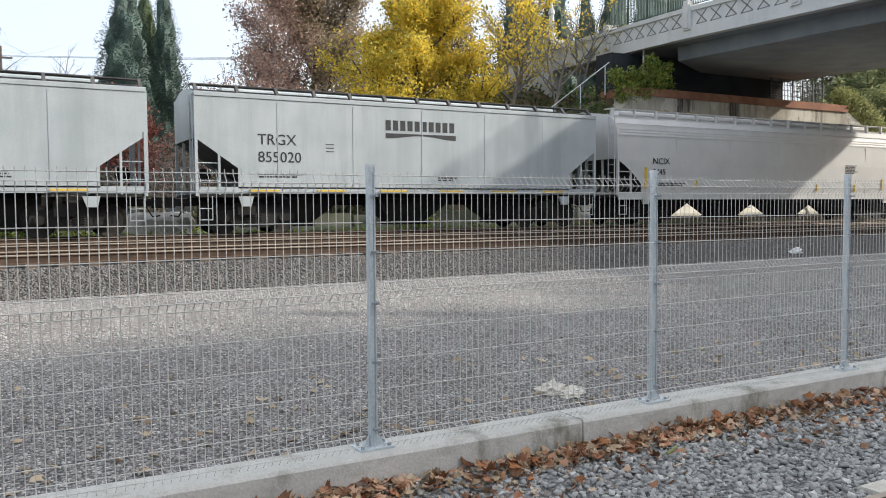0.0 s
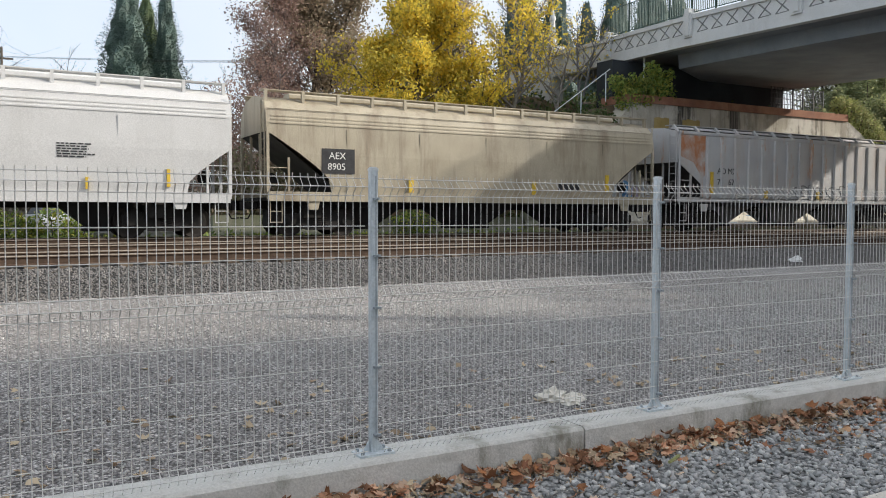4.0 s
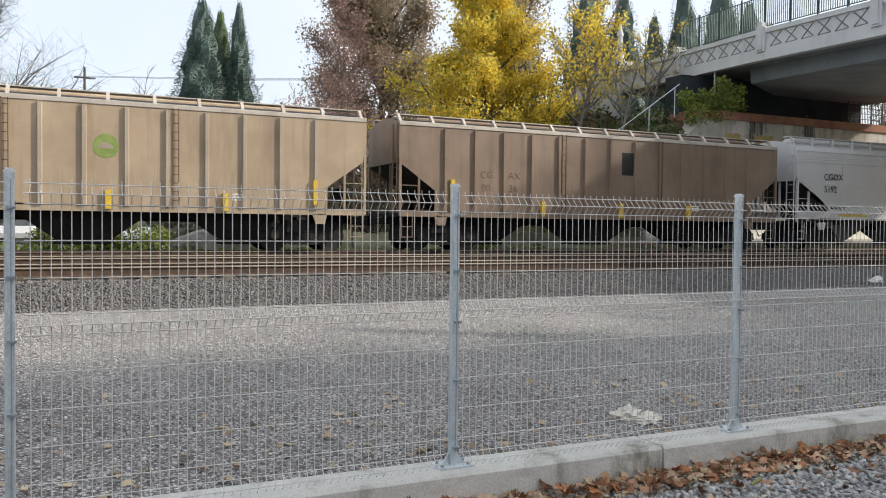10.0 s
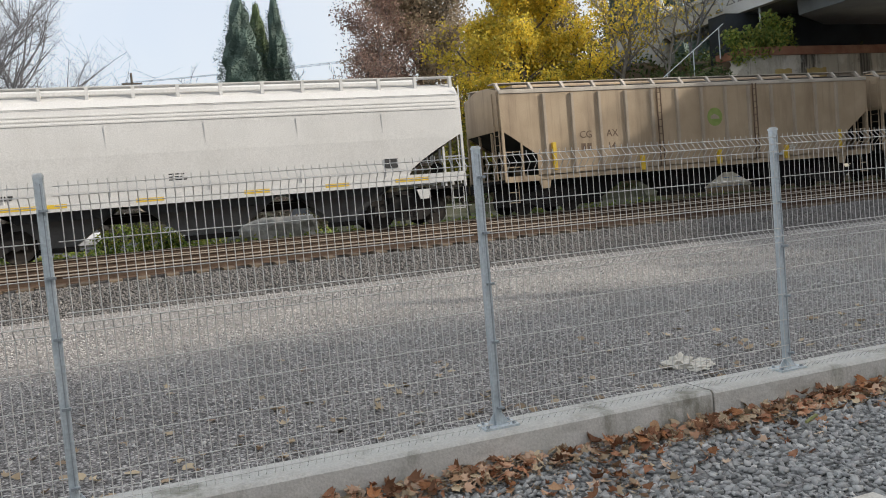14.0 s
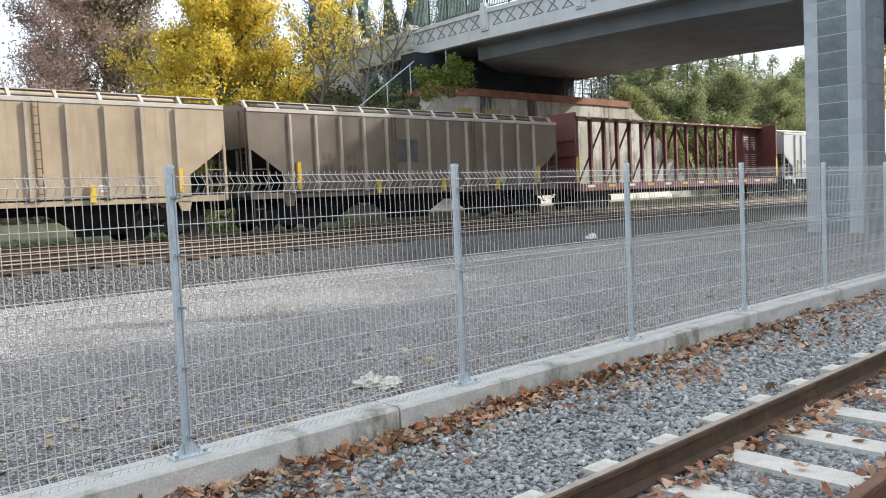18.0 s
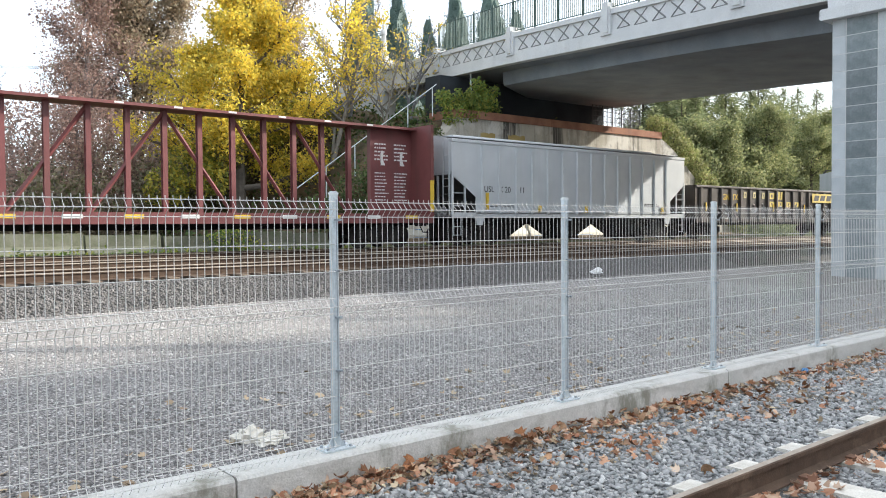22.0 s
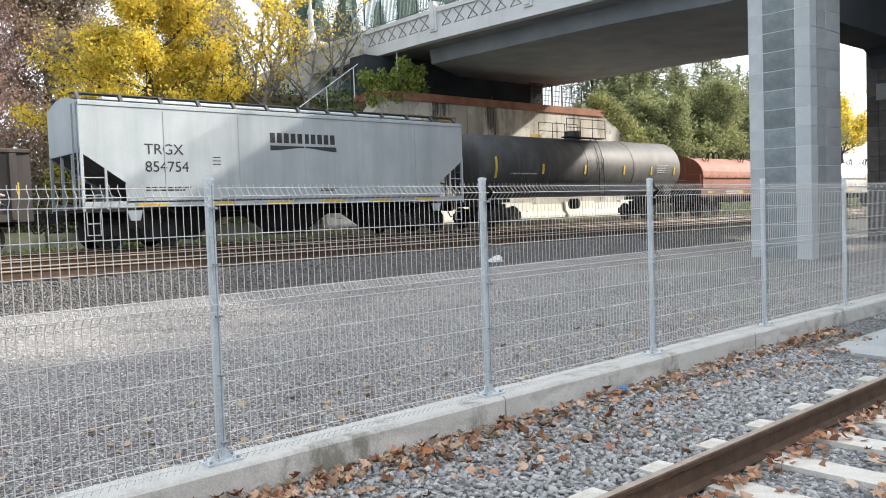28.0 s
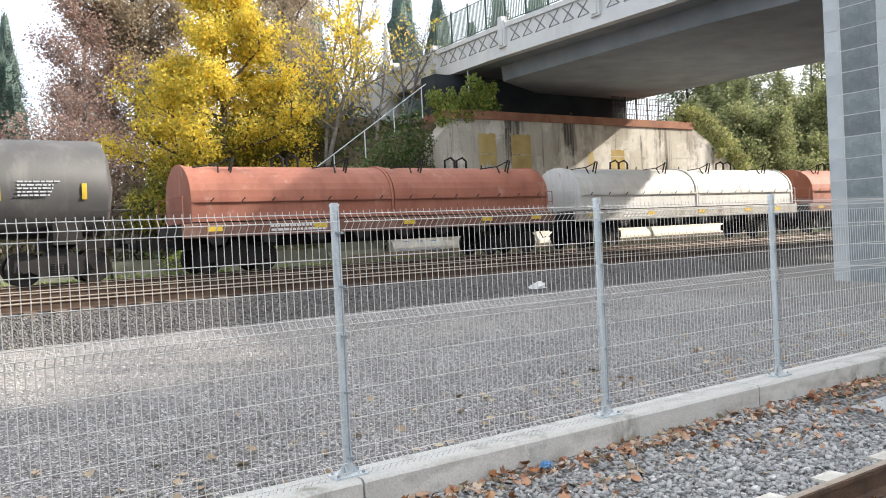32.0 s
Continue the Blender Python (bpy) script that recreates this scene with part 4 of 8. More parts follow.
P_COILW = streaks(paint("white_hood_paint", (0.62, 0.62, 0.59), (0.72, 0.71, 0.68), (0.40, 0.37, 0.31), 0.7), (0.30, 0.19, 0.12), 0.75, (1.8, 1.8, 0.8), 0.6, 0.68, 6.0)
P_SILLR = streaks(paint("rusty_sill_paint", (0.15, 0.07, 0.05), (0.23, 0.105, 0.075), (0.10, 0.06, 0.045), 0.8, rough=0.8), (0.36, 0.26, 0.19), 0.7, (2.2, 2.2, 0.8))
P_SILLW = streaks(paint("dirty_white_sill_paint", (0.42, 0.40, 0.36), (0.55, 0.53, 0.48), (0.24, 0.18, 0.13), 0.8, rough=0.8), (0.20, 0.13, 0.09), 0.8, (2.2, 2.2, 0.5))
# grimy underside colours, taken down further for the shade below the car bodies
P_UNDER = surf("grimy_near_black", (0.014, 0.013, 0.012), (0.032, 0.028, 0.025), 2, 0.9, 0.1, 0.2, 30)
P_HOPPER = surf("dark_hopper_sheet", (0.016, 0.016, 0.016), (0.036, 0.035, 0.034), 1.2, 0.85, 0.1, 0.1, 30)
P_CHUTE = paint("grimy_grey_chute_paint", (0.15, 0.155, 0.16), (0.21, 0.215, 0.22), (0.09, 0.085, 0.08), 0.7)
P_WHEEL = surf("wheel_steel", (0.02, 0.017, 0.015), (0.042, 0.034, 0.028), 4, 0.85, 0.1, 0.1, 40)
P_YEL = surf("yellow_reflector", (0.62, 0.40, 0.03), (0.72, 0.50, 0.06), 9, 0.5, 0, 0.05, 50)
P_YELP = surf("faded_yellow_paint", (0.40, 0.34, 0.15), (0.54, 0.47, 0.24), 9, 0.7, 0, 0.05, 50, (0.2, 0.16, 0.1), 0.6, (6, 6, 6))
P_YELL = surf("dull_yellow_panel_paint", (0.48, 0.36, 0.07), (0.60, 0.46, 0.12), 9, 0.7, 0, 0.05, 50, (0.25, 0.19, 0.08), 0.5, (5, 5, 5))
P_BLK = surf("black_stencil_paint", (0.018, 0.018, 0.02), (0.04, 0.04, 0.042), 6, 0.6, 0, 0.03, 40)
P_DIM = surf("faded_brown_stencil", (0.13, 0.085, 0.055), (0.18, 0.12, 0.08), 6, 0.7, 0, 0.03, 40)
P_WL = surf("white_stencil_paint", (0.66, 0.65, 0.62), (0.76, 0.75, 0.72), 6, 0.6, 0, 0.03, 40)
# dusty tan, darkened further for the bridge shade falling on this car
P_DUST = paint("dusty_shaded_car_paint", (0.14, 0.108, 0.08), (0.195, 0.153, 0.114), (0.115, 0.085, 0.06), 0.6)
P_RIB = paint("pale_dusty_rib_paint", (0.35, 0.285, 0.215), (0.44, 0.365, 0.285), (0.24, 0.18, 0.13), 0.65)
P_PALEB = paint("pale_roof_walk_paint", (0.42, 0.37, 0.31), (0.55, 0.50, 0.43), (0.22, 0.17, 0.13), 0.6)
P_ROOF = paint("dark_brown_roof", (0.028, 0.022, 0.018), (0.06, 0.046, 0.036), (0.02, 0.016, 0.013), 0.7)
P_GREENL = surf("green_logo_paint", (0.17, 0.25, 0.05), (0.25, 0.31, 0.09), 6, 0.6, 0, 0.03, 40)
P_ORANGE = streaks(surf("flaking_rust_patch", (0.44, 0.40, 0.36), (0.53, 0.50, 0.46), 1.6, 0.85, 0, 0.1, 30), (0.42, 0.16, 0.06), 0.95, (1.1, 1.1, 0.7), 0.40, 0.60, 1.0)
P_GRAF = surf("graffiti_paint", (0.38, 0.40, 0.42), (0.50, 0.52, 0.54), 2, 0.6, 0, 0.03, 30)
P_GRAFP = surf("pink_graffiti_paint", (0.56, 0.44, 0.42), (0.66, 0.55, 0.52), 2, 0.6, 0, 0.03, 30)
P_GRAFB = surf("black_graffiti_paint", (0.05, 0.05, 0.06), (0.09, 0.09, 0.10), 2, 0.6, 0, 0.03, 30)
P_LGREYDK = surf("dark_grey_sheet", (0.06, 0.058, 0.056), (0.11, 0.107, 0.103), 1.5, 0.8, 0, 0.05, 30)

for m_, a_ in ((P_TAN, 0.55), (P_BROWN, 0.55), (P_LTAN, 0.5), (P_CREAM, 0.5)):
    streaks(m_, (0.11, 0.075, 0.05), a_, (3.5, 3.5, 0.16), 0.55, 0.75, 5.0)
streaks(P_GREY, (0.29, 0.33, 0.33), 0.55, (0.9, 0.9, 0.03), 0.46, 0.66, 3.0)
for m_, a_ in ((P_GREY, 0.3), (P_WHITE, 0.12), (P_USL, 0.3), (P_ADM, 0.3)):
    streaks(m_, (0.30, 0.29, 0.27), a_, (2.6, 2.6, 0.12), 0.55, 0.75, 7.0)

streaks(P_ADM, (0.50, 0.23, 0.08), 0.85, (2.4, 2.4, 0.5), 0.575, 0.68, 11.0)

WH = 1.6
_truck = {}


def build_truck(parent, x):
    """One truck: side frames with spring nests, bolster, axles and four wheels; its meshes are shared."""
    if not _truck:
        for s in (-1, 1):
            g = Geo()
            y0, y1 = s * 1.02 - 0.06, s * 1.02 + 0.06
            g.prism_y([(-1.15, 0.34), (-1.12, 0.62), (-0.62, 0.68), (-0.35, 0.82), (0.35, 0.82), (0.62, 0.68), (1.12, 0.62), (1.15, 0.34), (0.78, 0.36), (0.42, 0.16), (-0.42, 0.16), (-0.78, 0.36)], y0, y1)
            for ax in (-0.89, 0.89):
                g.disc_y(ax, 0.44, s * 1.02 - 0.11, s * 1.02 + 0.11, 0.13, 10)
            _truck["frame%d" % s] = g.mesh("side_frame", P_UNDER)
            g = Geo()
            g.tube([(0.065 * math.cos(a * 1.2566), s * 1.10 + 0.045 * math.sin(a * 1.2566), 0.24 + 0.0125 * a) for a in range(26)], 0.014, 4)
            _truck["spring%d" % s] = g.mesh("coil_spring", P_WHEEL)
        g = Geo()
        g.box(-0.2, 0.2, -1.05, 1.05, 0.38, 0.98, 0.05)
        _truck["bolster"] = g.mesh("bolster", P_UNDER)
        g = Geo()
        prof = [(0.0, 0.08), (0.03, 0.10), (0.03, 0.36), (0.0, 0.45), (0.028, 0.46), (0.13, 0.42), (0.14, 0.40), (0.12, 0.36), (0.07, 0.32), (0.06, 0.12), (0.09, 0.08)]
        n = 22
        vs = [(r * math.cos(2 * math.pi * k / n), yy, r * math.sin(2 * math.pi * k / n)) for k in range(n) for yy, r in prof]
        m = len(prof)
        fs = [(k * m + i, k * m + (i + 1) % m, ((k + 1) % n) * m + (i + 1) % m, ((k + 1) % n) * m + i) for k in range(n) for i in range(m)]
        g.add(vs, fs)
        _truck["wheel"] = g.mesh("wheel", P_WHEEL)
        g = Geo()
        g.disc_y(0, 0, -0.75, 0.75, 0.08, 10)
        _truck["axle"] = g.mesh("axle", P_UNDER)
    t = part("truck", _truck["bolster"], None, parent)
    t.matrix_local = pose(x, 0, RAIL_Z - CAR_Z + 0.045) @ Matrix.Diagonal((1.1, 1.0, 1.12, 1))
    for s in (-1, 1):
        part("side_frame", _truck["frame%d" % s], None, t)
        for k in (-1, 0, 1):
            part("coil_spring", _truck["spring%d" % s], None, t, at=pose(0.18 * k, 0, 0))
        for ax in (-0.89, 0.89):
            w = part("wheel", _truck["wheel"], None, t)
            w.matrix_local = pose(ax, s * 0.80, 0.42, 0, 0, 180 if s > 0 else 0)
    for ax in (-0.89, 0.89):
        a = part("axle", _truck["axle"], None, t)
        a.matrix_local = pose(ax, 0, 0.42)
    return t


def couplers(car, L, z=0.86):
    for x, s in ((0, -1), (L, 1)):
        g = Geo()
        g.box(x - 0.1 if s > 0 else x - 0.62, x + 0.62 if s > 0 else x + 0.1, -0.11, 0.11, z - 0.12, z + 0.12)
        g.box(x + s * 0.5 - 0.14, x + s * 0.5 + 0.14, -0.17, 0.17, z - 0.17, z + 0.17)
        part("coupler", g, P_UNDER, car)
        g = Geo()
        g.tube([(x + s * 0.1, -0.35, z - 0.1), (x + s * 0.3, -0.37, z - 0.45), (x + s * 0.55, -0.3, z - 0.42)], 0.025, 5)
        part("air_hose", g, P_UNDER, car)


def bars(car, name, x, z, rows, mat, w=0.9, h=0.045, gap=0.085, y=-WH - 0.004, rng=None):
    """Small writing that cannot be read: plain bars."""
    g = Geo()
    rng = rng or random.Random(int(x * 97 + z * 13))
    for r in range(rows):
        xx = x
        end = x + w * rng.uniform(0.7, 1.0)
        while xx < end:
            d = rng.uniform(0.06, 0.22)
            g.box(xx, min(end, xx + d), y - 0.003, y + 0.003, z - r * gap, z - r * gap + h)
            xx += d + 0.035
    part(name, g, mat, car)


def side_profile(kind, zs, zr):
    """Half section of a covered hopper: (y, z) from sill to roof ridge on the +y side."""
    if kind == "round":
        pts = [(WH - 0.06, zs), (WH, zs + 0.35), (WH + 0.02, (zs + zr) / 2 - 0.2), (WH - 0.02, zr - 0.75), (WH - 0.12, zr - 0.35), (WH - 0.38, zr - 0.05), (WH - 0.75, zr + 0.14), (0.0, zr + 0.26)]
    else:
        pts = [(WH, zs), (WH, zr), (WH - 0.10, zr + 0.05), (0.62, zr + 0.26), (0.0, zr + 0.30)]
    return pts


def build_hopper(name, X, L, kind, body, label, zs=1.30, zr=4.28, sill=None, ribs=0, under=None, board=None, boxes=(), cut=(1.35, 2.9, 1.95), walkway=True):
    """Covered hopper car. kind: 'flat' sided or 'round'. cut: how the lower corners slope in at the ends."""
    car = thing(name, pose(X, TRAIN_Y, CAR_Z), label, "hopper car", "cars of the freight train")
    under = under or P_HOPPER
    sill = sill or body
    cx, cz1, cz0 = cut
    half = side_profile(kind, zs, zr)
    # outer shell: stations along x, each a half section clipped by the sloping end sheet
    def foot(x):
        e = min(x, L - x)
        if e >= cx - 1e-6:
            return zs
        return cz0 + (cz1 - cz0) * (1 - e / cx) ** (1.0 if kind == "flat" else 0.8)

    def width_at(z):
        for (ya, za), (yb, zb) in zip(half, half[1:]):
            if za <= z <= zb and zb > za:
                return ya + (yb - ya) * (z - za) / (zb - za)
        return half[0][0]

    xs = [0.0, cx * 0.25, cx * 0.5, cx * 0.75, cx * 0.93, cx] if kind == "round" else [0.0, cx - 0.001, cx]
    xs = xs + [L / 2] + [L - v for v in reversed(xs)]
    g = Geo()
    ring_n = 2 * len(half) - 1
    vs = []
    for x in xs:
        zf = foot(x)
        right = []
        for yy, zz in half:
            z2 = max(zz, zf)
            right.append((width_at(z2) if zz < zf else yy, z2))
        ring = [(-yy, zz) for yy, zz in right] + [(yy, zz) for yy, zz in reversed(right[:-1])]
        vs += [(x, yy, zz) for yy, zz in ring]
    fs = []
    for i in range(len(xs) - 1):
        for k in range(ring_n - 1):
            fs.append((i * ring_n + k, i * ring_n + k + 1, (i + 1) * ring_n + k + 1, (i + 1) * ring_n + k))
    fs.append(tuple(range(ring_n - 1, -1, -1)))
    fs.append(tuple(range((len(xs) - 1) * ring_n, len(xs) * ring_n)))
    g.add(vs, fs)
    part("body", g, body, car)
    # sloping end sheets and bottom
    g = Geo()
    w = WH - 0.12
    for s in (0, 1):
        fx = (lambda v: v) if s == 0 else (lambda v: L - v)
        g.add([(fx(0.03), -w, cz1), (fx(0.03), w, cz1), (fx(3.1), w, 0.95), (fx(3.1), -w, 0.95)], [(0, 1, 2, 3)])
    g.add([(3.1, -w, 0.97), (3.1, w, 0.97), (L - 3.1, w, 0.97), (L - 3.1, -w, 0.97)], [(0, 1, 2, 3)])
    # sheets set dark, so the shading in the end recesses is in their colour
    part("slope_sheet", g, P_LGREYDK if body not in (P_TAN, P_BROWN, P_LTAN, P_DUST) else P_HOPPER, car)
    # discharge hoppers: sloping chutes with open bays between them
    nb = 4 if L > 18.5 else 3
    span = (L - 2.6) / nb
    for k in range(nb):
        m = 1.3 + (k + 0.5) * span
        a, b = max(m - span / 2 + 0.02, 2.9), min(m + span / 2 - 0.02, L - 2.9)
        g = Geo()
        hw = span * 0.15
        loft_rings = [(a, b, 1.3, zs + 0.05), (max(a, m - span * 0.33), min(b, m + span * 0.33), 0.8, 0.80), (m - hw, m + hw, 0.42, 0.14)]
        g.add([v for xa, xb, w_, z in loft_rings for v in ((xa, -w_, z), (xb, -w_, z), (xb, w_, z), (xa, w_, z))],
              [(r * 4 + q, r * 4 + (q + 1) % 4, r * 4 + 4 + (q + 1) % 4, r * 4 + 4 + q) for r in (0, 1) for q in range(4)] + [(8, 9, 10, 11)])
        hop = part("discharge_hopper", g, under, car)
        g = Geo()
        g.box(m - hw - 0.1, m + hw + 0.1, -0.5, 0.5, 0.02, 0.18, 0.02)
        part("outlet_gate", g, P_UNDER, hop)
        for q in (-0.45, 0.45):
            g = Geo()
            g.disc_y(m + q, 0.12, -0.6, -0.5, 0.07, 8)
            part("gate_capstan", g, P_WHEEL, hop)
    # plain dark boxes stand in for brake gear and the shade around it
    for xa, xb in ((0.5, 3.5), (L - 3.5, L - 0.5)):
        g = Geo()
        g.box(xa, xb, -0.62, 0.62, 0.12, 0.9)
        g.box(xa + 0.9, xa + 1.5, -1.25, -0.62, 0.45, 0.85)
        part("rigging_shade_box", g, P_UNDER, car)
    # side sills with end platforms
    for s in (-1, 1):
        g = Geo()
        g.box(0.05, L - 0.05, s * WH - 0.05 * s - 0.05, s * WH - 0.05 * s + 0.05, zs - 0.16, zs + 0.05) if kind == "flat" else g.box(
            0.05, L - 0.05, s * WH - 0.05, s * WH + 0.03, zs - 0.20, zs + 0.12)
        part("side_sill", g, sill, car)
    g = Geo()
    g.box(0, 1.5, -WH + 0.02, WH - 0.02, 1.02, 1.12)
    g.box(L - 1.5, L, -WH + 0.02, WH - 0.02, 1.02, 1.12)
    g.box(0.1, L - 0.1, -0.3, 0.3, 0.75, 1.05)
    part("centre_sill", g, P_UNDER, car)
    for xa in (1.35, L - 1.85):
        g = Geo()
        g.prism_y([(xa, 1.05), (xa + 0.5, 1.05), (xa + 0.42, 0.72), (xa + 0.12, 0.72)], -WH, -WH + 0.08)
        part("jacking_pad", g, sill, car)
    # end posts, hand rails, ladders
    for s in (0, 1):
        fx = (lambda v: v) if s == 0 else (lambda v: L - v)
        for yy in (-WH + 0.03, WH - 0.03):
            g = Geo()
            g.box(min(fx(0.0), fx(0.09)), max(fx(0.0), fx(0.09)), yy - 0.05, yy + 0.05, 1.05, cz1 + 0.1)
            part("corner_post", g, body, car)
            g = Geo()
            g.box(min(fx(0.72), fx(0.79)), max(fx(0.72), fx(0.79)), yy - 0.035, yy + 0.035, 1.1, 2.45)
            part("side_post", g, body, car)
            for zz in (1.55, 2.1):
                g = Geo()
                g.tube([(fx(0.05), yy, zz), (fx(0.75), yy, zz)], 0.018, 5)
                part("hand_rail", g, body, car)
        for yy in (-0.55, 0.55):
            g = Geo()
            g.box(min(fx(0.05), fx(0.13)), max(fx(0.05), fx(0.13)), yy - 0.04, yy + 0.04, 1.1, cz1)
            part("end_post", g, body, car)
        for yy in (-WH + 0.03,):
            g = Geo()
            for zz in (0.3, 0.66):
                g.tube([(fx(0.12), yy, zz), (fx(0.52), yy, zz)], 0.016, 5)
            for xx in (0.12, 0.52):
                g.tube([(fx(xx), yy, 0.28), (fx(xx), yy, 1.05)], 0.016, 5)
            part("sill_step", g, sill, car)
        g = Geo()
        g.disc_y(fx(0.55), 1.75, -0.25, -0.2, 0.24, 14)
        part("hand_brake_wheel" if s == 0 else "gusset_plate", g, P_UNDER, car)
        xl = fx(0.0) + (-0.03 if s == 0 else 0.03)
        g = Geo()
        for yy in (-1.45, -1.05):
            g.box(xl - 0.02, xl + 0.02, yy - 0.018, yy + 0.018, 1.15, zr)
        for k in range(9):
            g.tube([(xl, -1.45, 1.4 + k * 0.33), (xl, -1.05, 1.4 + k * 0.33)], 0.011, 5)
        part("ladder", g, body, car)
    # ribs
    if ribs:
        step = (L - 2 * 1.75) / (ribs - 1)
        for k in range(ribs):
            x = 1.75 + k * step
            for s in (-1, 1):
                g = Geo()
                y0 = s * WH
                g.prism_z([(x - 0.075, y0), (x + 0.075, y0), (x + 0.05, y0 + s * 0.085), (x - 0.05, y0 + s * 0.085)][:: (1 if s > 0 else -1)], zs + 0.02, zr - 0.12)
                part("rib", g, P_RIB if body in (P_TAN, P_LTAN, P_DUST) else body, car)
    else:
        # welded seams
        for k in range(1, 6):
            x = L * k / 6
            g = Geo()
            g.box(x - 0.018, x + 0.018, -WH - 0.012, -WH + 0.02, zs + 0.1, zr - (0.9 if kind == "round" else 0.15))
            part("seam", g, body, car)
        if kind == "round":
            for zz in (zr - 0.78, zr - 0.66, zr - 0.54):
                g = Geo()
                yy = -width_at(zz) - 0.008
                g.box(0.15, L - 0.15, yy - 0.012, yy + 0.02, zz - 0.02, zz + 0.02)
                part("roof_seam", g, body, car)
    # roof edge angle, hatches, running boards
    for s in (-1, 1):
        g = Geo()
        if kind == "flat":
            g.box(0.0, L, s * (WH - 0.02) - 0.05, s * (WH - 0.02) + 0.05, zr - 0.08, zr + 0.07, 0.015)
        else:
            g.tube([(0.05, s * (WH - 0.1), zr - 0.3), (L - 0.05, s * (WH - 0.1), zr - 0.3)], 0.02, 5)
        part("top_chord", g, board if board is P_PALEB else body, car)
        yb = s * 0.95
        zt = zr + 0.36 if walkway else zr + 0.20
        g = Geo()
        g.box(0.0, L, yb - 0.22, yb + 0.22, zt - 0.016, zt + 0.016)
        rb = part("running_board", g, board or P_UNDER, car, "open grating roof walk")
        nbk = int(L / 1.25) if walkway else -1
        for k in range(nbk + 1):
            x = 0.12 + k * (L - 0.24) / nbk
            g = Geo()
            ylo = s * (WH - 0.12) if kind == "flat" else s * (WH - 0.42)
            zlo = zr + 0.03 if kind == "flat" else zr - 0.1
            g.add([(x - 0.05, ylo, zlo), (x + 0.05, ylo, zlo), (x + 0.05, yb + s * 0.22, zt + 0.02), (x - 0.05, yb + s * 0.22, zt + 0.02),
                   (x - 0.05, ylo - s * 0.12, zlo), (x + 0.05, ylo - s * 0.12, zlo), (x + 0.05, yb + s * 0.1, zt - 0.03), (x - 0.05, yb + s * 0.1, zt - 0.03)],
                  [(0, 1, 2, 3), (7, 6, 5, 4), (0, 3, 7, 4), (1, 5, 6, 2), (3, 2, 6, 7), (0, 4, 5, 1)])
            part("bracket", g, sill if board is None else board, rb)
        if kind == "flat":
            g = Geo()
            ring = [(s * (WH - 0.11), zr + 0.056), (s * 0.64, zr + 0.266), (s * 0.64, zr + 0.258), (s * (WH - 0.11), zr + 0.048)]
            g.prism_x(ring if s < 0 else ring[::-1], 0.06, L - 0.06)
            part("roof_sheet", g, P_ROOF if body in (P_TAN, P_BROWN, P_LTAN, P_DUST, P_ADM) else P_LGREYDK, car, "dark sloping roof sheet")
    g = Geo()
    g.box(1.2, L - 1.2, -0.32, 0.32, zr + 0.2, zr + 0.42, 0.06)
    part("roof_hatch", g, body, car)
    # yellow reflector strips
    for x, z, w, h in boxes:
        g = Geo()
        g.box(x, x + w, -WH - 0.115 if ribs and w < 0.2 else -WH - 0.055, -WH, z, z + h)
        part("reflector", g, P_YEL, car, "yellow reflective strip")
    for xt in (2.0, L - 2.0):
        build_truck(car, xt)
    couplers(car, L)
    return car


CARS = []


def car_text(car, text, h, x, z, mat, y=-WH - 0.006, wide=1.0):
    lettering("car_mark", text, h, x, z, y, mat, car, wide)


def logo_bars(car, x, z):
    """Maker's wordmark drawn as plain upright bars over a swoosh bar."""
    g = Geo()
    for k in range(10):
        g.box(x + k * 0.288, x + k * 0.288 + 0.2, -WH - 0.008, -WH, z, z + 0.36)
    part("wordmark", g, P_BLK, car, "dark wordmark as plain bars")
    g = Geo()
    n = 12
    up = [(x + 2.86 * k / n, z - 0.10) for k in range(n + 1)]
    lo = [(x + 2.86 * k / n, z - 0.12 - 0.10 - 0.06 * math.cos(2 * math.pi * k / n)) for k in range(n, -1, -1)]
    g.prism_y(up + lo, -WH - 0.008, -WH)
    part("wordmark_swoosh", g, P_BLK, car)


def sill_strips(L, n, z):
    return [(1.7 + k * (L - 4.4) / (n - 1), z, 1.0, 0.09) for k in range(n)]


# leading hopper, then on down the train in order
c = build_hopper("covered_hopper", -14.2, 16.05, "flat", P_GREY, "light grey smooth-sided covered hopper car", boxes=sill_strips(16.05, 4, 1.17), board=P_LGREYDK)
bars(c, "stencil", 11.7, 1.75, 3, P_BLK, 0.7)
g = Geo()
g.box(10.4, 11.0, -WH - 0.006, -WH, 1.5, 1.8)
part("stencil_panel", g, P_BLK, c)
CARS.append((c, -14.2))

for X, num in ((3.27, "855020"), (254.6, "854754")):
    L = 16.1
    c = build_hopper("covered_hopper", X, L, "flat", P_GREY, "light grey smooth-sided covered hopper car with dark wordmark", zr=4.28 if X < 100 else 4.43, boxes=sill_strips(L, 6, 1.17), board=P_LGREYDK)
    car_text(c, "TRGX", 0.36, 2.0, 2.74 + (0.13 if X > 100 else 0), P_BLK)
    car_text(c, num, 0.36, 2.0, 2.17 + (0.13 if X > 100 else 0), P_BLK)
    logo_bars(c, 6.6, 3.38)
    bars(c, "stencil", 2.0, 1.75, 2, P_BLK, 1.6, 0.05)
    bars(c, "stencil", 8.7, 1.7, 2, P_BLK, 0.8, 0.05)
    g = Geo()
    for zz in (0, 0.12, 0.24):
        g.box(4.35, 4.65, -WH - 0.006, -WH, 2.55 + zz, 2.58 + zz)
    part("stencil_panel", g, P_BLK, c)
    CARS.append((c, X))

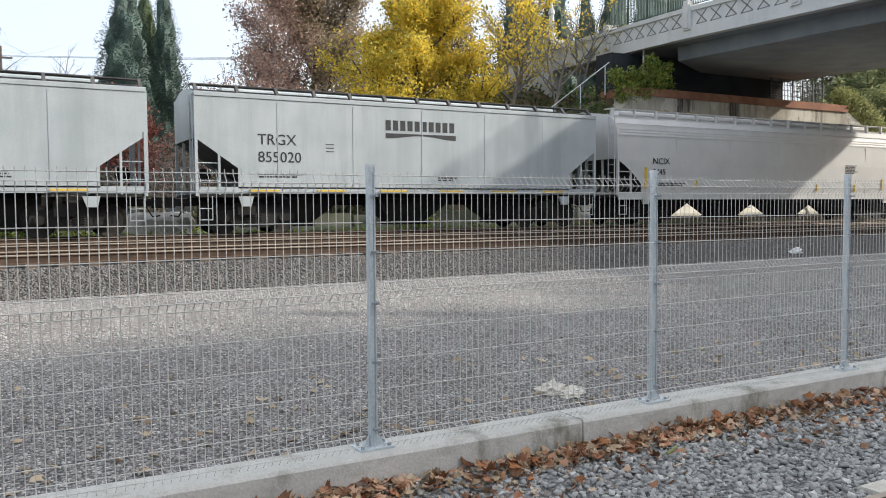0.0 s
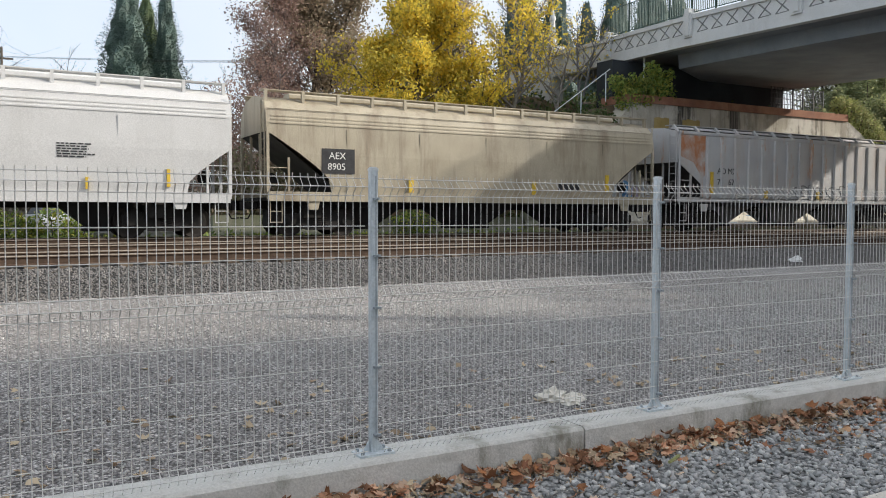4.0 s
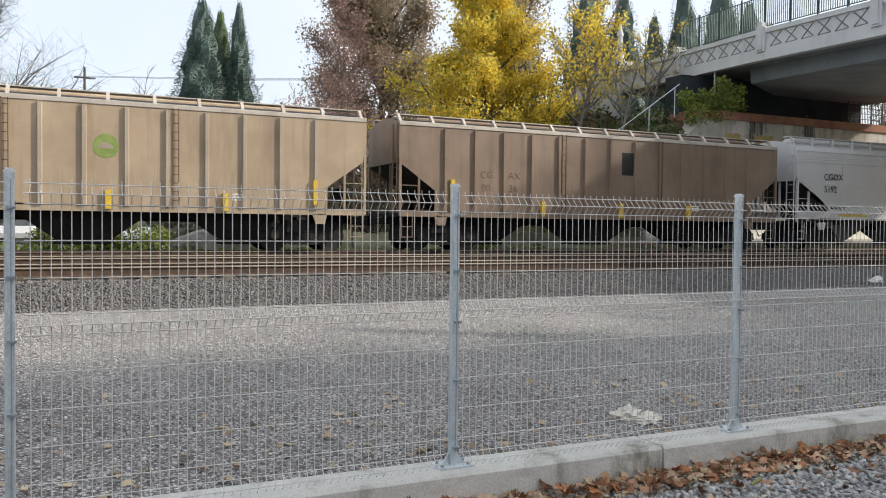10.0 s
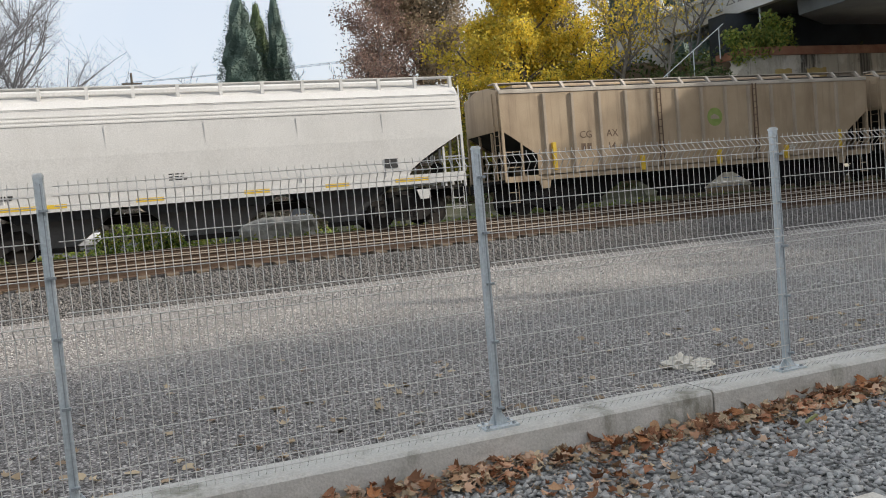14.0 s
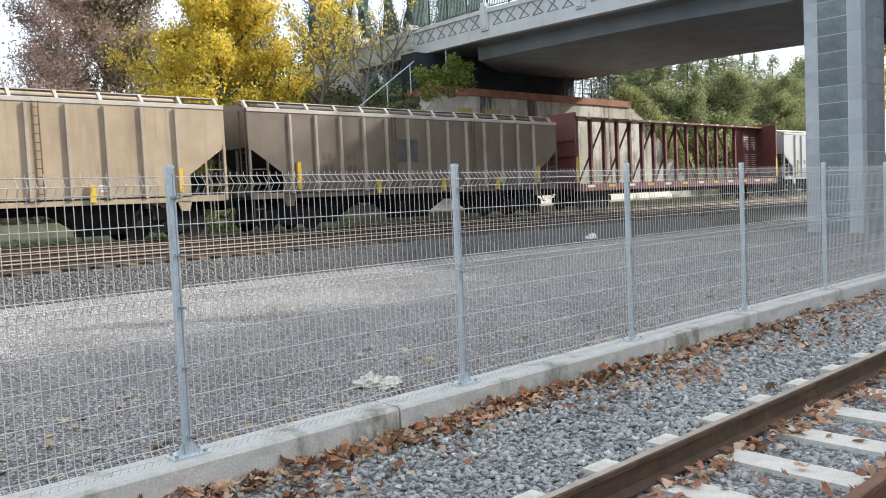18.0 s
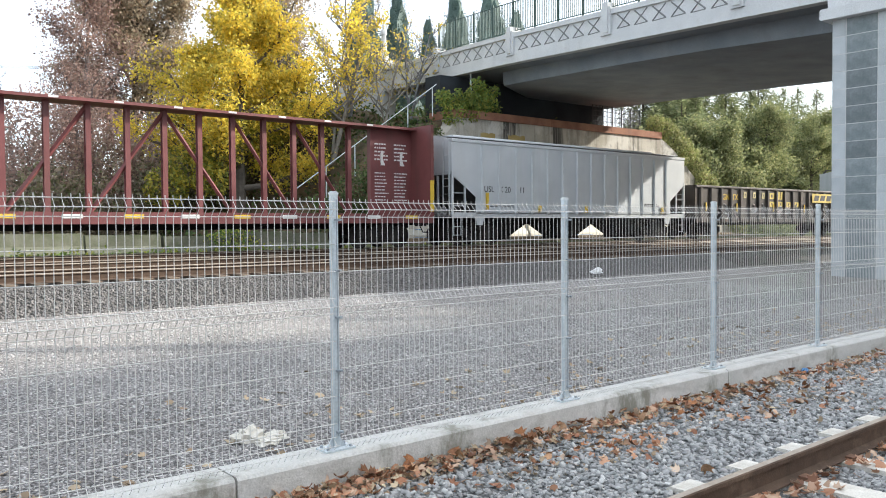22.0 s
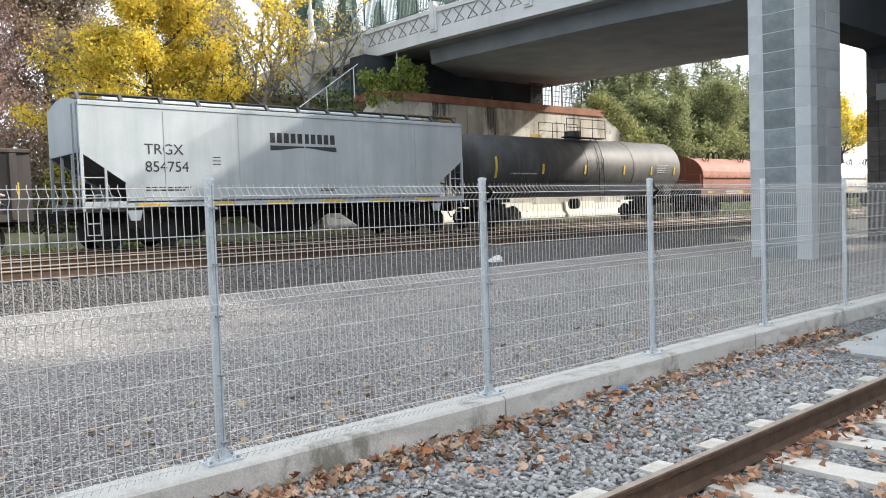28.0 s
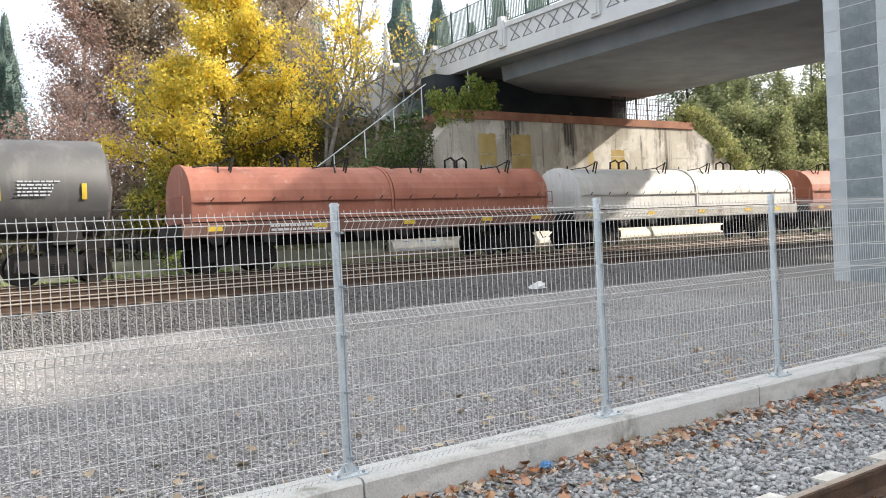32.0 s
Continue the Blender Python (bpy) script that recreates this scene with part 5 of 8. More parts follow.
L = 20.2
c = build_hopper("covered_hopper", 20.55, L, "round", P_WHITE, "long white round-sided covered hopper car", zs=1.12, zr=4.42, sill=P_WHITE, board=P_WHITE,
                 boxes=[(1.5, 1.4, 0.12, 0.9), (4.5, 1.42, 0.1, 0.35), (12.9, 1.3, 0.1, 0.35), (15.9, 1.3, 0.1, 0.35), (18.2, 1.4, 0.1, 0.55)], cut=(1.4, 2.64, 1.45))
car_text(c, "NCIX", 0.27, 1.95, 2.45, P_BLK, y=-WH - 0.035, wide=1.1)
car_text(c, "8445", 0.25, 1.95, 2.0, P_BLK, y=-WH - 0.035, wide=1.1)
bars(c, "stencil", 1.95, 1.6, 2, P_BLK, 2.2, 0.05, y=-WH - 0.03)
bars(c, "stencil", 15.15, 2.6, 6, P_BLK, 1.1, 0.04, 0.075, y=-WH - 0.03)
CARS.append((c, 20.55))

L = 17.0
c = build_hopper("covered_hopper", 41.9, L, "round", P_CREAM, "dirty cream round-sided covered hopper car streaked with grime", zs=1.20, zr=4.35, sill=P_CREAM, board=P_CREAM,
                 boxes=[(5.2, 1.35, 0.18, 0.5), (10.6, 1.35, 0.18, 0.5), (14.3, 1.5, 0.18, 0.7)], cut=(2.3, 3.3, 1.6))
g = Geo()
g.box(1.9, 3.1, -WH - 0.03, -WH, 1.95, 2.8)
sp = part("stencil_panel", g, P_BLK, c, "black lettering panel")
car_text(c, "AEX", 0.24, 2.15, 2.45, P_WL, y=-WH - 0.036)
car_text(c, "8905", 0.24, 2.1, 2.08, P_WL, y=-WH - 0.036)
g = Geo()
for k in range(4):
    g.box(11.9 + k * 0.28, 12.1 + k * 0.28, -WH - 0.03, -WH, 1.55, 1.82)
part("stencil_panel", g, P_BLK, c)
CARS.append((c, 41.9))

L = 17.05
c = build_hopper("covered_hopper", 60.4, L, "flat", P_ADM, "weathered grey ribbed covered hopper car with rust patches", zr=4.20, ribs=16, board=P_ADM, under=P_CHUTE,
                 boxes=[(1.95, 1.5, 0.1, 1.0), (5.6, 1.35, 0.1, 0.35), (9.4, 1.35, 0.1, 0.35)])
car_text(c, "AD", 0.28, 2.4, 2.43, P_BLK, wide=1.05)
car_text(c, "MX", 0.28, 3.08, 2.43, P_BLK, wide=1.05)
car_text(c, "70", 0.28, 2.4, 1.93, P_BLK, wide=1.05)
car_text(c, "67", 0.28, 3.12, 1.93, P_BLK, wide=1.05)
g = Geo()
g.prism_y([(0.12, 4.1), (1.62, 4.1), (1.62, 2.35), (1.45, 2.2), (0.9, 2.9), (0.12, 3.15)], -WH - 0.006, -WH)
part("rust_patch", g, P_ORANGE, c, "orange rusted paint patch")
g = Geo()
g.prism_y([(L - 1.6, 3.7), (L - 0.9, 3.9), (L - 0.2, 3.5), (L - 0.5, 2.9), (L - 1.55, 2.3)], -WH - 0.006, -WH)
part("rust_patch", g, P_ORANGE, c, "orange rusted paint patch")
rng = random.Random(12)
for k in range(9):
    g = Geo()
    cx, cz = 8.0 + k * 0.5, 1.72 + 0.12 * rng.uniform(-1, 1)
    g.tube([(cx + 0.28 * math.cos(a) * (1 + 0.3 * math.sin(3 * a + k)), -WH - 0.012, cz + 0.26 * math.sin(a) + 0.05 * math.cos(2 * a + k)) for a in np.linspace(0, 5.2, 10)], 0.018, 4)
    part("graffiti_stroke", g, P_GRAFB, c)
CARS.append((c, 60.4))


def tan_hopper(X, L, mat, label, text, logo=None, ribs=13):
    c = build_hopper("covered_hopper", X, L, "flat", mat, label, zr=4.25, zs=1.18, ribs=ribs, board=P_PALEB, sill=mat,
                     boxes=[(1.95, 1.35, 0.14, 1.0), (5.7, 1.1, 0.16, 0.55), (9.3, 1.1, 0.16, 0.55), (12.7, 1.1, 0.16, 0.55), (15.6, 1.35, 0.14, 0.8)])
    a, b = text
    for word, xw, zw in ((a[0], 3.15, 2.45), (a[1], 4.3, 2.45), (b[0], 3.2, 1.98), (b[1], 4.32, 1.98)):
        if word:
            car_text(c, word, 0.27, xw, zw, P_DIM, wide=1.0)
        else:
            g = Geo()
            for k in range(2):
                g.box(xw + 0.25 * k, xw + 0.25 * k + 0.18, -WH - 0.008, -WH, zw, zw + 0.27)
            part("stencil", g, P_DIM, c, "faded lettering as plain bars")
    for xl in (6.6, 11.2):
        g = Geo()
        for xx in (xl, xl + 0.17):
            g.box(xx - 0.015, xx + 0.015, -WH - 0.10, -WH - 0.06, 1.2, 4.2)
        for k in range(11):
            g.tube([(xl, -WH - 0.08, 1.4 + k * 0.26), (xl + 0.17, -WH - 0.08, 1.4 + k * 0.26)], 0.014, 4)
        part("side_ladder", g, P_DIM, c)
    if logo == "green":
        g = Geo()
        g.disc_y(9.32, 2.96, -WH - 0.008, -WH, 0.36, 24)
        part("logo_disc", g, P_GREENL, c, "round green logo")
        g = Geo()
        g.prism_y([(9.1, 2.88), (9.55, 2.88), (9.5, 2.98), (9.3, 3.08), (9.12, 3.0)], -WH - 0.014, -WH)
        part("logo_mark", g, P_LTAN, c)
    if logo == "pale":
        g = Geo()
        g.disc_y(9.0, 2.7, -WH - 0.008, -WH, 0.36, 24)
        part("logo_disc", g, P_USL, c, "round pale faded logo")
    if logo == "patch":
        g = Geo()
        g.box(9.43, 10.16, -WH - 0.008, -WH, 2.78, 3.67)
        part("paint_patch", g, P_HOPPER, c, "dark grey painted-out patch")
    if logo == "grey":
        g = Geo()
        g.box(6.9, 8.0, -WH - 0.008, -WH, 2.35, 3.3)
        part("paint_patch", g, P_LGREYDK, c, "grey painted-out patch")
    bars(c, "stencil", 13.0, 1.6, 3, P_WL, 0.5, 0.05)
    CARS.append((c, X))
    return c


tan_hopper(79.0, 17.45, P_TAN, "dusty tan ribbed covered hopper car with green logo", (("CG", "AX"), ("92", "30")), "green")
tan_hopper(97.65, 17.75, P_BROWN, "brown ribbed covered hopper car with painted-out patch", (("CG", "AX"), ("90", "36")), "patch")

L = 17.2
c = build_hopper("covered_hopper", 116.65, L, "round", P_WHITE, "clean white round-sided covered hopper car", zs=1.44, zr=4.55, sill=P_WHITE, board=P_WHITE, under=P_CHUTE,
                 boxes=[(2.6, 1.34, 1.9, 0.12), (6.4, 1.34, 0.8, 0.12), (9.6, 1.34, 0.8, 0.12), (12.2, 1.34, 0.8, 0.12), (14.6, 1.34, 1.2, 0.12)], cut=(2.1, 2.9, 1.6))
car_text(c, "CGOX", 0.30, 1.62, 2.98, P_BLK, y=-WH - 0.04)
car_text(c, "5192", 0.30, 1.65, 2.42, P_BLK, y=-WH - 0.04)
bars(c, "stencil", 2.1, 1.75, 2, P_BLK, 1.2, 0.05)
bars(c, "stencil", 7.4, 2.1, 3, P_BLK, 0.6, 0.04)
g = Geo()
g.box(14.3, 14.75, -WH - 0.03, -WH, 1.85, 2.15)
part("stencil_panel", g, P_BLK, c)
CARS.append((c, 116.65))

tan_hopper(135.35, 17.4, P_TAN, "dusty tan ribbed covered hopper car with dull green logo", (("CG", "AX"), ("", "14")), "green")
tan_hopper(153.6, 17.4, P_TAN, "pale tan ribbed covered hopper car with round faded logo", (("CG", "AX"), ("", "74")), "pale")
tan_hopper(171.9, 17.2, P_DUST, "dusty tan ribbed covered hopper car", (("", ""), ("", "")), "grey")


def build_centerbeam(X, L):
    car = thing("centerbeam_flatcar", pose(X, TRAIN_Y, CAR_Z), "maroon empty centre-beam flatcar with open truss", "flatcar", "cars of the freight train")
    g = Geo()
    g.box(0, L, -1.45, 1.45, 0.98, 1.12)
    part("deck", g, P_RED, car)
    for s in (-1, 1):
        g = Geo()
        g.box(0, L, s * 1.45 - 0.07, s * 1.45 + 0.07, 0.82, 1.2)
        part("side_sill", g, P_RED, car)
    for k in range(12):
        g = Geo()
        x = 1.2 + k * (L - 2.4) / 11
        g.box(x - 0.3, x + 0.3, -1.53, -1.50, 1.0, 1.13)
        part("reflector", g, P_YEL if k % 2 else P_WL, car)
    g = Geo()
    g.prism_x([(-0.55, 4.76), (0.55, 4.76), (0.55, 4.86), (0.1, 4.92), (-0.1, 4.92), (-0.55, 4.86)], 0.05, L - 0.05)
    part("top_chord", g, P_RED, car)
    n = 16
    for k in range(n):
        x = 2.0 + k * (L - 4.0) / (n - 1)
        g = Geo()
        g.box(x - 0.085, x + 0.085, -0.10, -0.08, 1.1, 4.78)
        g.box(x - 0.085, x + 0.085, 0.08, 0.10, 1.1, 4.78)
        g.box(x - 0.012, x + 0.012, -0.08, 0.08, 1.1, 4.78)
        part("upright", g, P_RED, car)
        if k < n - 2 and k % 2 == 0:
            # one long diagonal over two bays, leaning outward from the middle
            x2 = 2.0 + (k + 2) * (L - 4.0) / (n - 1)
            a, b = ((x, 1.15), (x2, 4.7)) if k < n / 2 - 1 else ((x, 4.7), (x2, 1.15))
            g = Geo()
            g.tube([(a[0], 0, a[1]), (b[0], 0, b[1])], 0.075, 4)
            part("brace", g, P_RED, car)
    for k in range(10):
        g = Geo()
        x = 2.5 + k * (L - 5) / 9
        g.box(x - 0.2, x + 0.1, -0.56, -0.545, 4.79, 4.85)
        part("top_tag", g, P_WL, car)
    for x0, x1 in ((0.0, 0.14), (L - 0.14, L)):
        g = Geo()
        g.box(x0, x1, -1.5, 1.5, 1.1, 4.92)
        part("bulkhead", g, P_RED, car)
        for zz in (1.9, 2.7, 3.5):
            g = Geo()
            o = -0.07 if x0 < 1 else 0.07
            g.box(x0 + o, x1 + o, -1.45, 1.45, zz - 0.06, zz + 0.06)
            part("stiffener", g, P_RED, car)
    g = Geo()
    g.box(0.62, 0.86, -0.10, 0.10, 1.1, 4.78)
    part("upright", g, P_RED, car)
    for x0 in (L - 2.25,):
        g = Geo()
        g.box(x0, x0 + 2.11, -0.12, 0.12, 1.1, 4.78)
        sp = part("web_panel", g, P_RED, car, "solid maroon panel with white lettering bars")
        for col in (0.2, 1.2):
            bars(car, "stencil", x0 + col, 4.1, 5, P_WL, 0.7, 0.06, 0.16, -0.13)
            bars(car, "stencil", x0 + col, 2.9, 9, P_WL, 0.7, 0.045, 0.14, -0.13)
            g = Geo()
            cx = x0 + col + 0.4
            g.prism_y([(cx - 0.08, 3.25), (cx + 0.14, 3.25), (cx + 0.02, 3.5), (cx + 0.06, 3.85), (cx - 0.08, 3.85), (cx - 0.1, 3.5)], -0.135, -0.12)
            part("painted_emblem", g, P_WL, car)
    for x0 in (0.0, L - 0.2):
        g = Geo()
        g.box(x0, x0 + 0.2, -1.52, -1.50, 1.3, 2.6)
        part("reflector", g, P_YEL, car)
    g = Geo()
    g.box(0.5, L - 0.5, -0.35, 0.35, 0.62, 0.98)
    for k in range(14):
        x = 1.5 + k * (L - 3) / 13
        g.prism_x([(-1.4, 0.82), (1.4, 0.82), (0.4, 0.6), (-0.4, 0.6)], x - 0.05, x + 0.05)
    part("underframe", g, P_UNDER, car)
    for xt in (2.3, L - 2.3):
        build_truck(car, xt)
    couplers(car, L)
    CARS.append((car, X))


build_centerbeam(190.75, 22.85)

L = 17.1
c = build_hopper("covered_hopper", 214.5, L, "flat", P_USL, "pale grey ribbed covered hopper car", zr=4.35, ribs=14, board=P_USL, zs=1.22, walkway=False,
                 boxes=[(1.95, 1.4, 0.1, 0.75), (5.3, 1.3, 0.1, 0.35), (8.6, 1.3, 0.1, 0.35), (14.9, 1.3, 0.1, 0.35)])
car_text(c, "USL", 0.27, 1.85, 2.18, P_BLK)
car_text(c, "X 20", 0.27, 2.75, 2.18, P_BLK)
car_text(c, "111", 0.27, 3.85, 2.18, P_BLK)
bars(c, "stencil", 2.2, 1.6, 2, P_BLK, 1.9, 0.04)
bars(c, "stencil", 13.2, 1.75, 2, P_BLK, 1.6, 0.05)
CARS.append((c, 214.5))


def build_gondola(X, L):
    car = thing("gondola_car", pose(X, TRAIN_Y, CAR_Z), "black rusty ribbed gondola car with yellow marks and graffiti", "gondola", "cars of the freight train")
    zt = 2.95
    for s in (-1, 1):
        g = Geo()
        g.box(0, L, s * 1.5 - 0.03, s * 1.5 + 0.03, 1.0, zt - 0.1)
        part("side_sheet", g, P_GOND, car)
        g = Geo()
        g.box(0, L, s * 1.52 - 0.09, s * 1.52 + 0.09, zt - 0.14, zt, 0.03)
        part("top_rail", g, P_GOND, car)
        g = Geo()
        g.box(0, L, s * 1.52 - 0.07, s * 1.52 + 0.07, 0.8, 1.02)
        part("side_sill", g, P_GOND, car)
        n = 19
        for k in range(n):
            x = 0.5 + k * (L - 1.0) / (n - 1)
            g = Geo()
            g.prism_z([(x - 0.13, s * 1.53), (x + 0.13, s * 1.53), (x + 0.09, s * 1.53 + s * 0.12), (x - 0.09, s * 1.53 + s * 0.12)][:: (1 if s > 0 else -1)], 0.85, zt - 0.14)
            part("rib", g, P_GOND, car)
    for x in (0.04, L - 0.04):
        g = Geo()
        g.box(x - 0.04, x + 0.04, -1.5, 1.5, 1.0, zt)
        part("end_sheet", g, P_GOND, car)
    g = Geo()
    g.box(0, L, -1.48, 1.48, 0.95, 1.05)
    g.box(0.2, L - 0.2, -0.3, 0.3, 0.65, 0.95)
    part("floor", g, P_UNDER, car)
    y = -1.545
    st = (L - 1.0) / 18
    for k, w in ((2, "GN"), (3, "TX")):
        lettering("car_mark", w, 0.36, 0.5 + k * st + 0.16, 2.15, y, P_YEL, car)
    rng = random.Random(3)

    def yellow_shape(name, ring, depth=0.006, mat=P_YELL, label=""):
        g = Geo()
        g.prism_y(ring, y - depth, y)
        part(name, g, mat, car, label)

    # faded yellow marks in two rows, each with a dark stroke in it
    bay = [0.5 + (k + 0.5) * st for k in range(18)]
    for k in (4, 5, 6, 7):
        w = 0.62 if k == 7 else 0.32
        xm = bay[k] - w / 2
        yellow_shape("yellow_mark", [(xm, 2.28), (xm + w, 2.28), (xm + w + 0.03, 2.66), (xm + 0.03, 2.66)], mat=P_YELL if k == 7 else P_YELP)
        yellow_shape("dark_stroke", [(xm + w * 0.35, 2.36), (xm + w * 0.6, 2.36), (xm + w * 0.65, 2.56), (xm + w * 0.4, 2.56)], 0.012, P_BLK)
    for xm in (bay[8] - 0.32, bay[8] + 0.03):
        yellow_shape("yellow_mark", [(xm, 2.24), (xm + 0.22, 2.24), (xm + 0.30, 2.74), (xm + 0.04, 2.74)])
    for k in (7, 8, 9, 10):
        xm = bay[k] - 0.3
        yellow_shape("yellow_mark", [(xm, 1.78), (xm + 0.58, 1.78), (xm + 0.62, 2.10), (xm + 0.03, 2.12)])
        yellow_shape("dark_stroke", [(xm + 0.24, 1.88), (xm + 0.36, 1.88), (xm + 0.36, 2.03), (xm + 0.24, 2.03)], 0.012, P_BLK)
    # yellow logo panel over three bays, standing off the ribs, with three dark slanted shapes
    g = Geo()
    g.box(L - 6.6, L - 3.62, -1.67, -1.65, 2.12, 2.72)
    part("logo_panel", g, P_YELL, car, "yellow logo panel with dark slanted shapes")
    for k in range(3):
        xm = L - 6.42 + k * 0.9
        g = Geo()
        g.prism_y([(xm, 2.24), (xm + 0.66, 2.24), (xm + 0.84, 2.61), (xm + 0.18, 2.61)], -1.676, -1.67)
        part("logo_shape", g, P_BLK, car)
    for xm in (1.0, 4.3, 8.7, L - 7.6, L - 4.9, L - 3.6, L - 0.45):
        g = Geo()
        g.box(xm, xm + 0.1, -1.60, -1.545, 1.45, 1.95)
        part("reflector", g, P_YEL, car, "yellow reflective strip")
    # sprayed loops between the ribs
    for k in range(18):
        if k in (0, 4, 7):
            continue
        x = 0.5 + k * st + st / 2
        for r in range(3):
            cz, hx, hz, p1 = 1.75 - 0.27 * r + rng.uniform(-0.06, 0.06), rng.uniform(0.14, 0.30), rng.uniform(0.12, 0.2), rng.uniform(0, 6)
            g = Geo()
            g.tube([(x + hx * math.cos(a + p1) * (1 + 0.3 * math.sin(2 * a)), y - 0.01, cz + hz * math.sin(a + p1 * 0.3)) for a in np.linspace(0, 5.0, 10)], rng.uniform(0.02, 0.045), 4)
            part("graffiti_stroke", g, (P_GRAF, P_GRAFP, P_GRAF, P_GRAFB)[(k + r) % 4], car)
    for xt in (2.1, L - 2.1):
        build_truck(car, xt)
    couplers(car, L)
    CARS.append((car, X))


build_gondola(232.8, 20.4)


def shell_x(g, x0, x1, r, zc, n=28, dome=0.35):
    """Tank shell along x with dished ends."""
    st = [(x0 - dome, 0.0), (x0 - dome * 0.86, r * 0.45), (x0 - dome * 0.5, r * 0.8), (x0 - dome * 0.15, r * 0.965), (x0, r), (x1, r), (x1 + dome * 0.15, r * 0.965), (x1 + dome * 0.5, r * 0.8), (x1 + dome * 0.86, r * 0.45), (x1 + dome, 0.0)]
    vs = [(x, rr * math.cos(2 * math.pi * k / n), zc + rr * math.sin(2 * math.pi * k / n)) for x, rr in st for k in range(n)]
    fs = [(i * n + k, i * n + (k + 1) % n, (i + 1) * n + (k + 1) % n, (i + 1) * n + k) for i in range(len(st) - 1) for k in range(n)]
    return g.add(vs, fs)


def build_tank(X, L):
    car = thing("tank_car", pose(X, TRAIN_Y, CAR_Z), "black tank car with yellow reflector strips and top fittings", "tank car", "cars of the freight train")
    r, zc = 1.53, 2.76
    g = shell_x(Geo(), 0.75, L - 0.75, r, zc)
    tank = part("tank", g, P_TANK, car, smooth=True)
    for x in (L * 0.46, L * 0.69):
        g = Geo()
        n = 28
        for xa, xb, rr in ((x, x + 0.12, r + 0.012),):
            g.prism_x([(rr * math.cos(2 * math.pi * k / n), zc + rr * math.sin(2 * math.pi * k / n)) for k in range(n)], xa, xb)
        part("seam_band", g, P_TANK, tank)
    for s in (0, 1):
        fx = (lambda v: v) if s == 0 else (lambda v: L - v)
        g = Geo()
        a, b = sorted((fx(0.05), fx(2.6)))
        g.box(a, b, -0.5, 0.5, 0.85, 1.12)
        a, b = sorted((fx(1.5), fx(2.3)))
        g.box(a, b, -1.35, 1.35, 1.0, 1.75)
        a, b = sorted((fx(0.0), fx(0.3)))
        g.box(a, b, -1.5, 1.5, 0.95, 1.12)
        part("stub_sill", g, P_UNDER, car)
        g = Geo()
        for yy in (-1.45, 1.45):
            g.tube([(fx(0.05), yy, 1.1), (fx(0.05), yy, 2.0), (fx(1.2), yy, 2.0), (fx(1.2), yy, 1.1)], 0.022, 5)
        g.tube([(fx(0.05), -1.45, 2.0), (fx(0.05), 1.45, 2.0)], 0.022, 5)
        part("end_rail", g, P_TANK, car)
        g = Geo()
        for zz in (0.4, 0.75):
            g.tube([(fx(0.2), -1.48, zz), (fx(0.62), -1.48, zz)], 0.016, 5)
        for xx in (0.2, 0.62):
            g.tube([(fx(xx), -1.48, 0.38), (fx(xx), -1.48, 1.0)], 0.016, 5)
        part("sill_step", g, P_TANK, car)
    xm = L / 2
    g = Geo()
    g.prism_z([(xm + 0.45 * math.cos(a * math.pi / 8), 0.45 * math.sin(a * math.pi / 8)) for a in range(16)], zc + r - 0.05, zc + r + 0.42)
    part("dome", g, P_TANK, car)
    g = Geo()
    g.box(xm - 1.6, xm + 1.6, -0.95, -0.55, zc + r - 0.02, zc + r + 0.03)
    g.box(xm - 1.6, xm + 1.6, 0.55, 0.95, zc + r - 0.02, zc + r + 0.03)
    plat = part("platform", g, P_UNDER, car)
    for yy in (-0.95, 0.95):
        g = Geo()
        for x in (xm - 1.6, xm - 0.5, xm + 0.5, xm + 1.6):
            g.tube([(x, yy, zc + r), (x, yy, zc + r + 0.95)], 0.02, 5)
        for zz in (0.5, 0.95):
            g.tube([(xm - 1.6, yy, zc + r + zz), (xm + 1.6, yy, zc + r + zz)], 0.02, 5)
        part("guard_rail", g, P_UNDER, plat)
    g = Geo()
    for x in (xm + 0.2, xm + 0.6):
        g.tube([(x, -0.9, zc + r + 0.05), (x, -1.25, zc + r - 0.35), (x, -1.56, zc + 0.3), (x, -1.58, 0.95)], 0.022, 5)
    for k in range(9):
        z = 1.1 + k * 0.27
        yy = -1.58 if z < zc + 0.3 else -1.58 + (z - zc - 0.3) * 0.4
        g.tube([(xm + 0.2, yy, z), (xm + 0.6, yy, z)], 0.014, 4)
    part("ladder", g, P_TANK, car)
    for x in (1.3, 4.55, 7.8, 11.15, 13.7, 16.0):
        z0, z1 = (zc - 0.62, zc + 0.36) if x < 3 else (zc - 0.42, zc + 0.06)
        pts = [(-math.sqrt((r + 0.012) ** 2 - (z - zc) ** 2), z) for z in np.linspace(z0, z1, 5)]
        g = Geo()
        g.prism_x(pts + [(yy - 0.012, z) for yy, z in reversed(pts)], x - 0.07, x + 0.07)
        part("reflector", g, P_YEL, car, "yellow reflective strip")
    yy = -r - 0.012
    lettering("car_mark", "TILX", 0.25, 2.2, zc - 0.44, -1.475, P_WL, car, 1.05)
    lettering("car_mark", "280785", 0.25, 3.05, zc - 0.44, -1.475, P_WL, car, 1.05)
    bars(car, "stencil", 14.2, zc + 0.1, 5, P_GRAF, 1.2, 0.045, 0.1, -r - 0.02)
    g = Geo()
    g.disc_y(xm, 0.85, -0.2, 0.2, 0.28, 14)
    g.box(xm - 0.15, xm + 0.15, -0.15, 0.15, 0.7, 1.0)
    part("outlet_valve", g, P_UNDER, car)
    for xt in (2.1, L - 2.1):
        build_truck(car, xt)
    couplers(car, L)
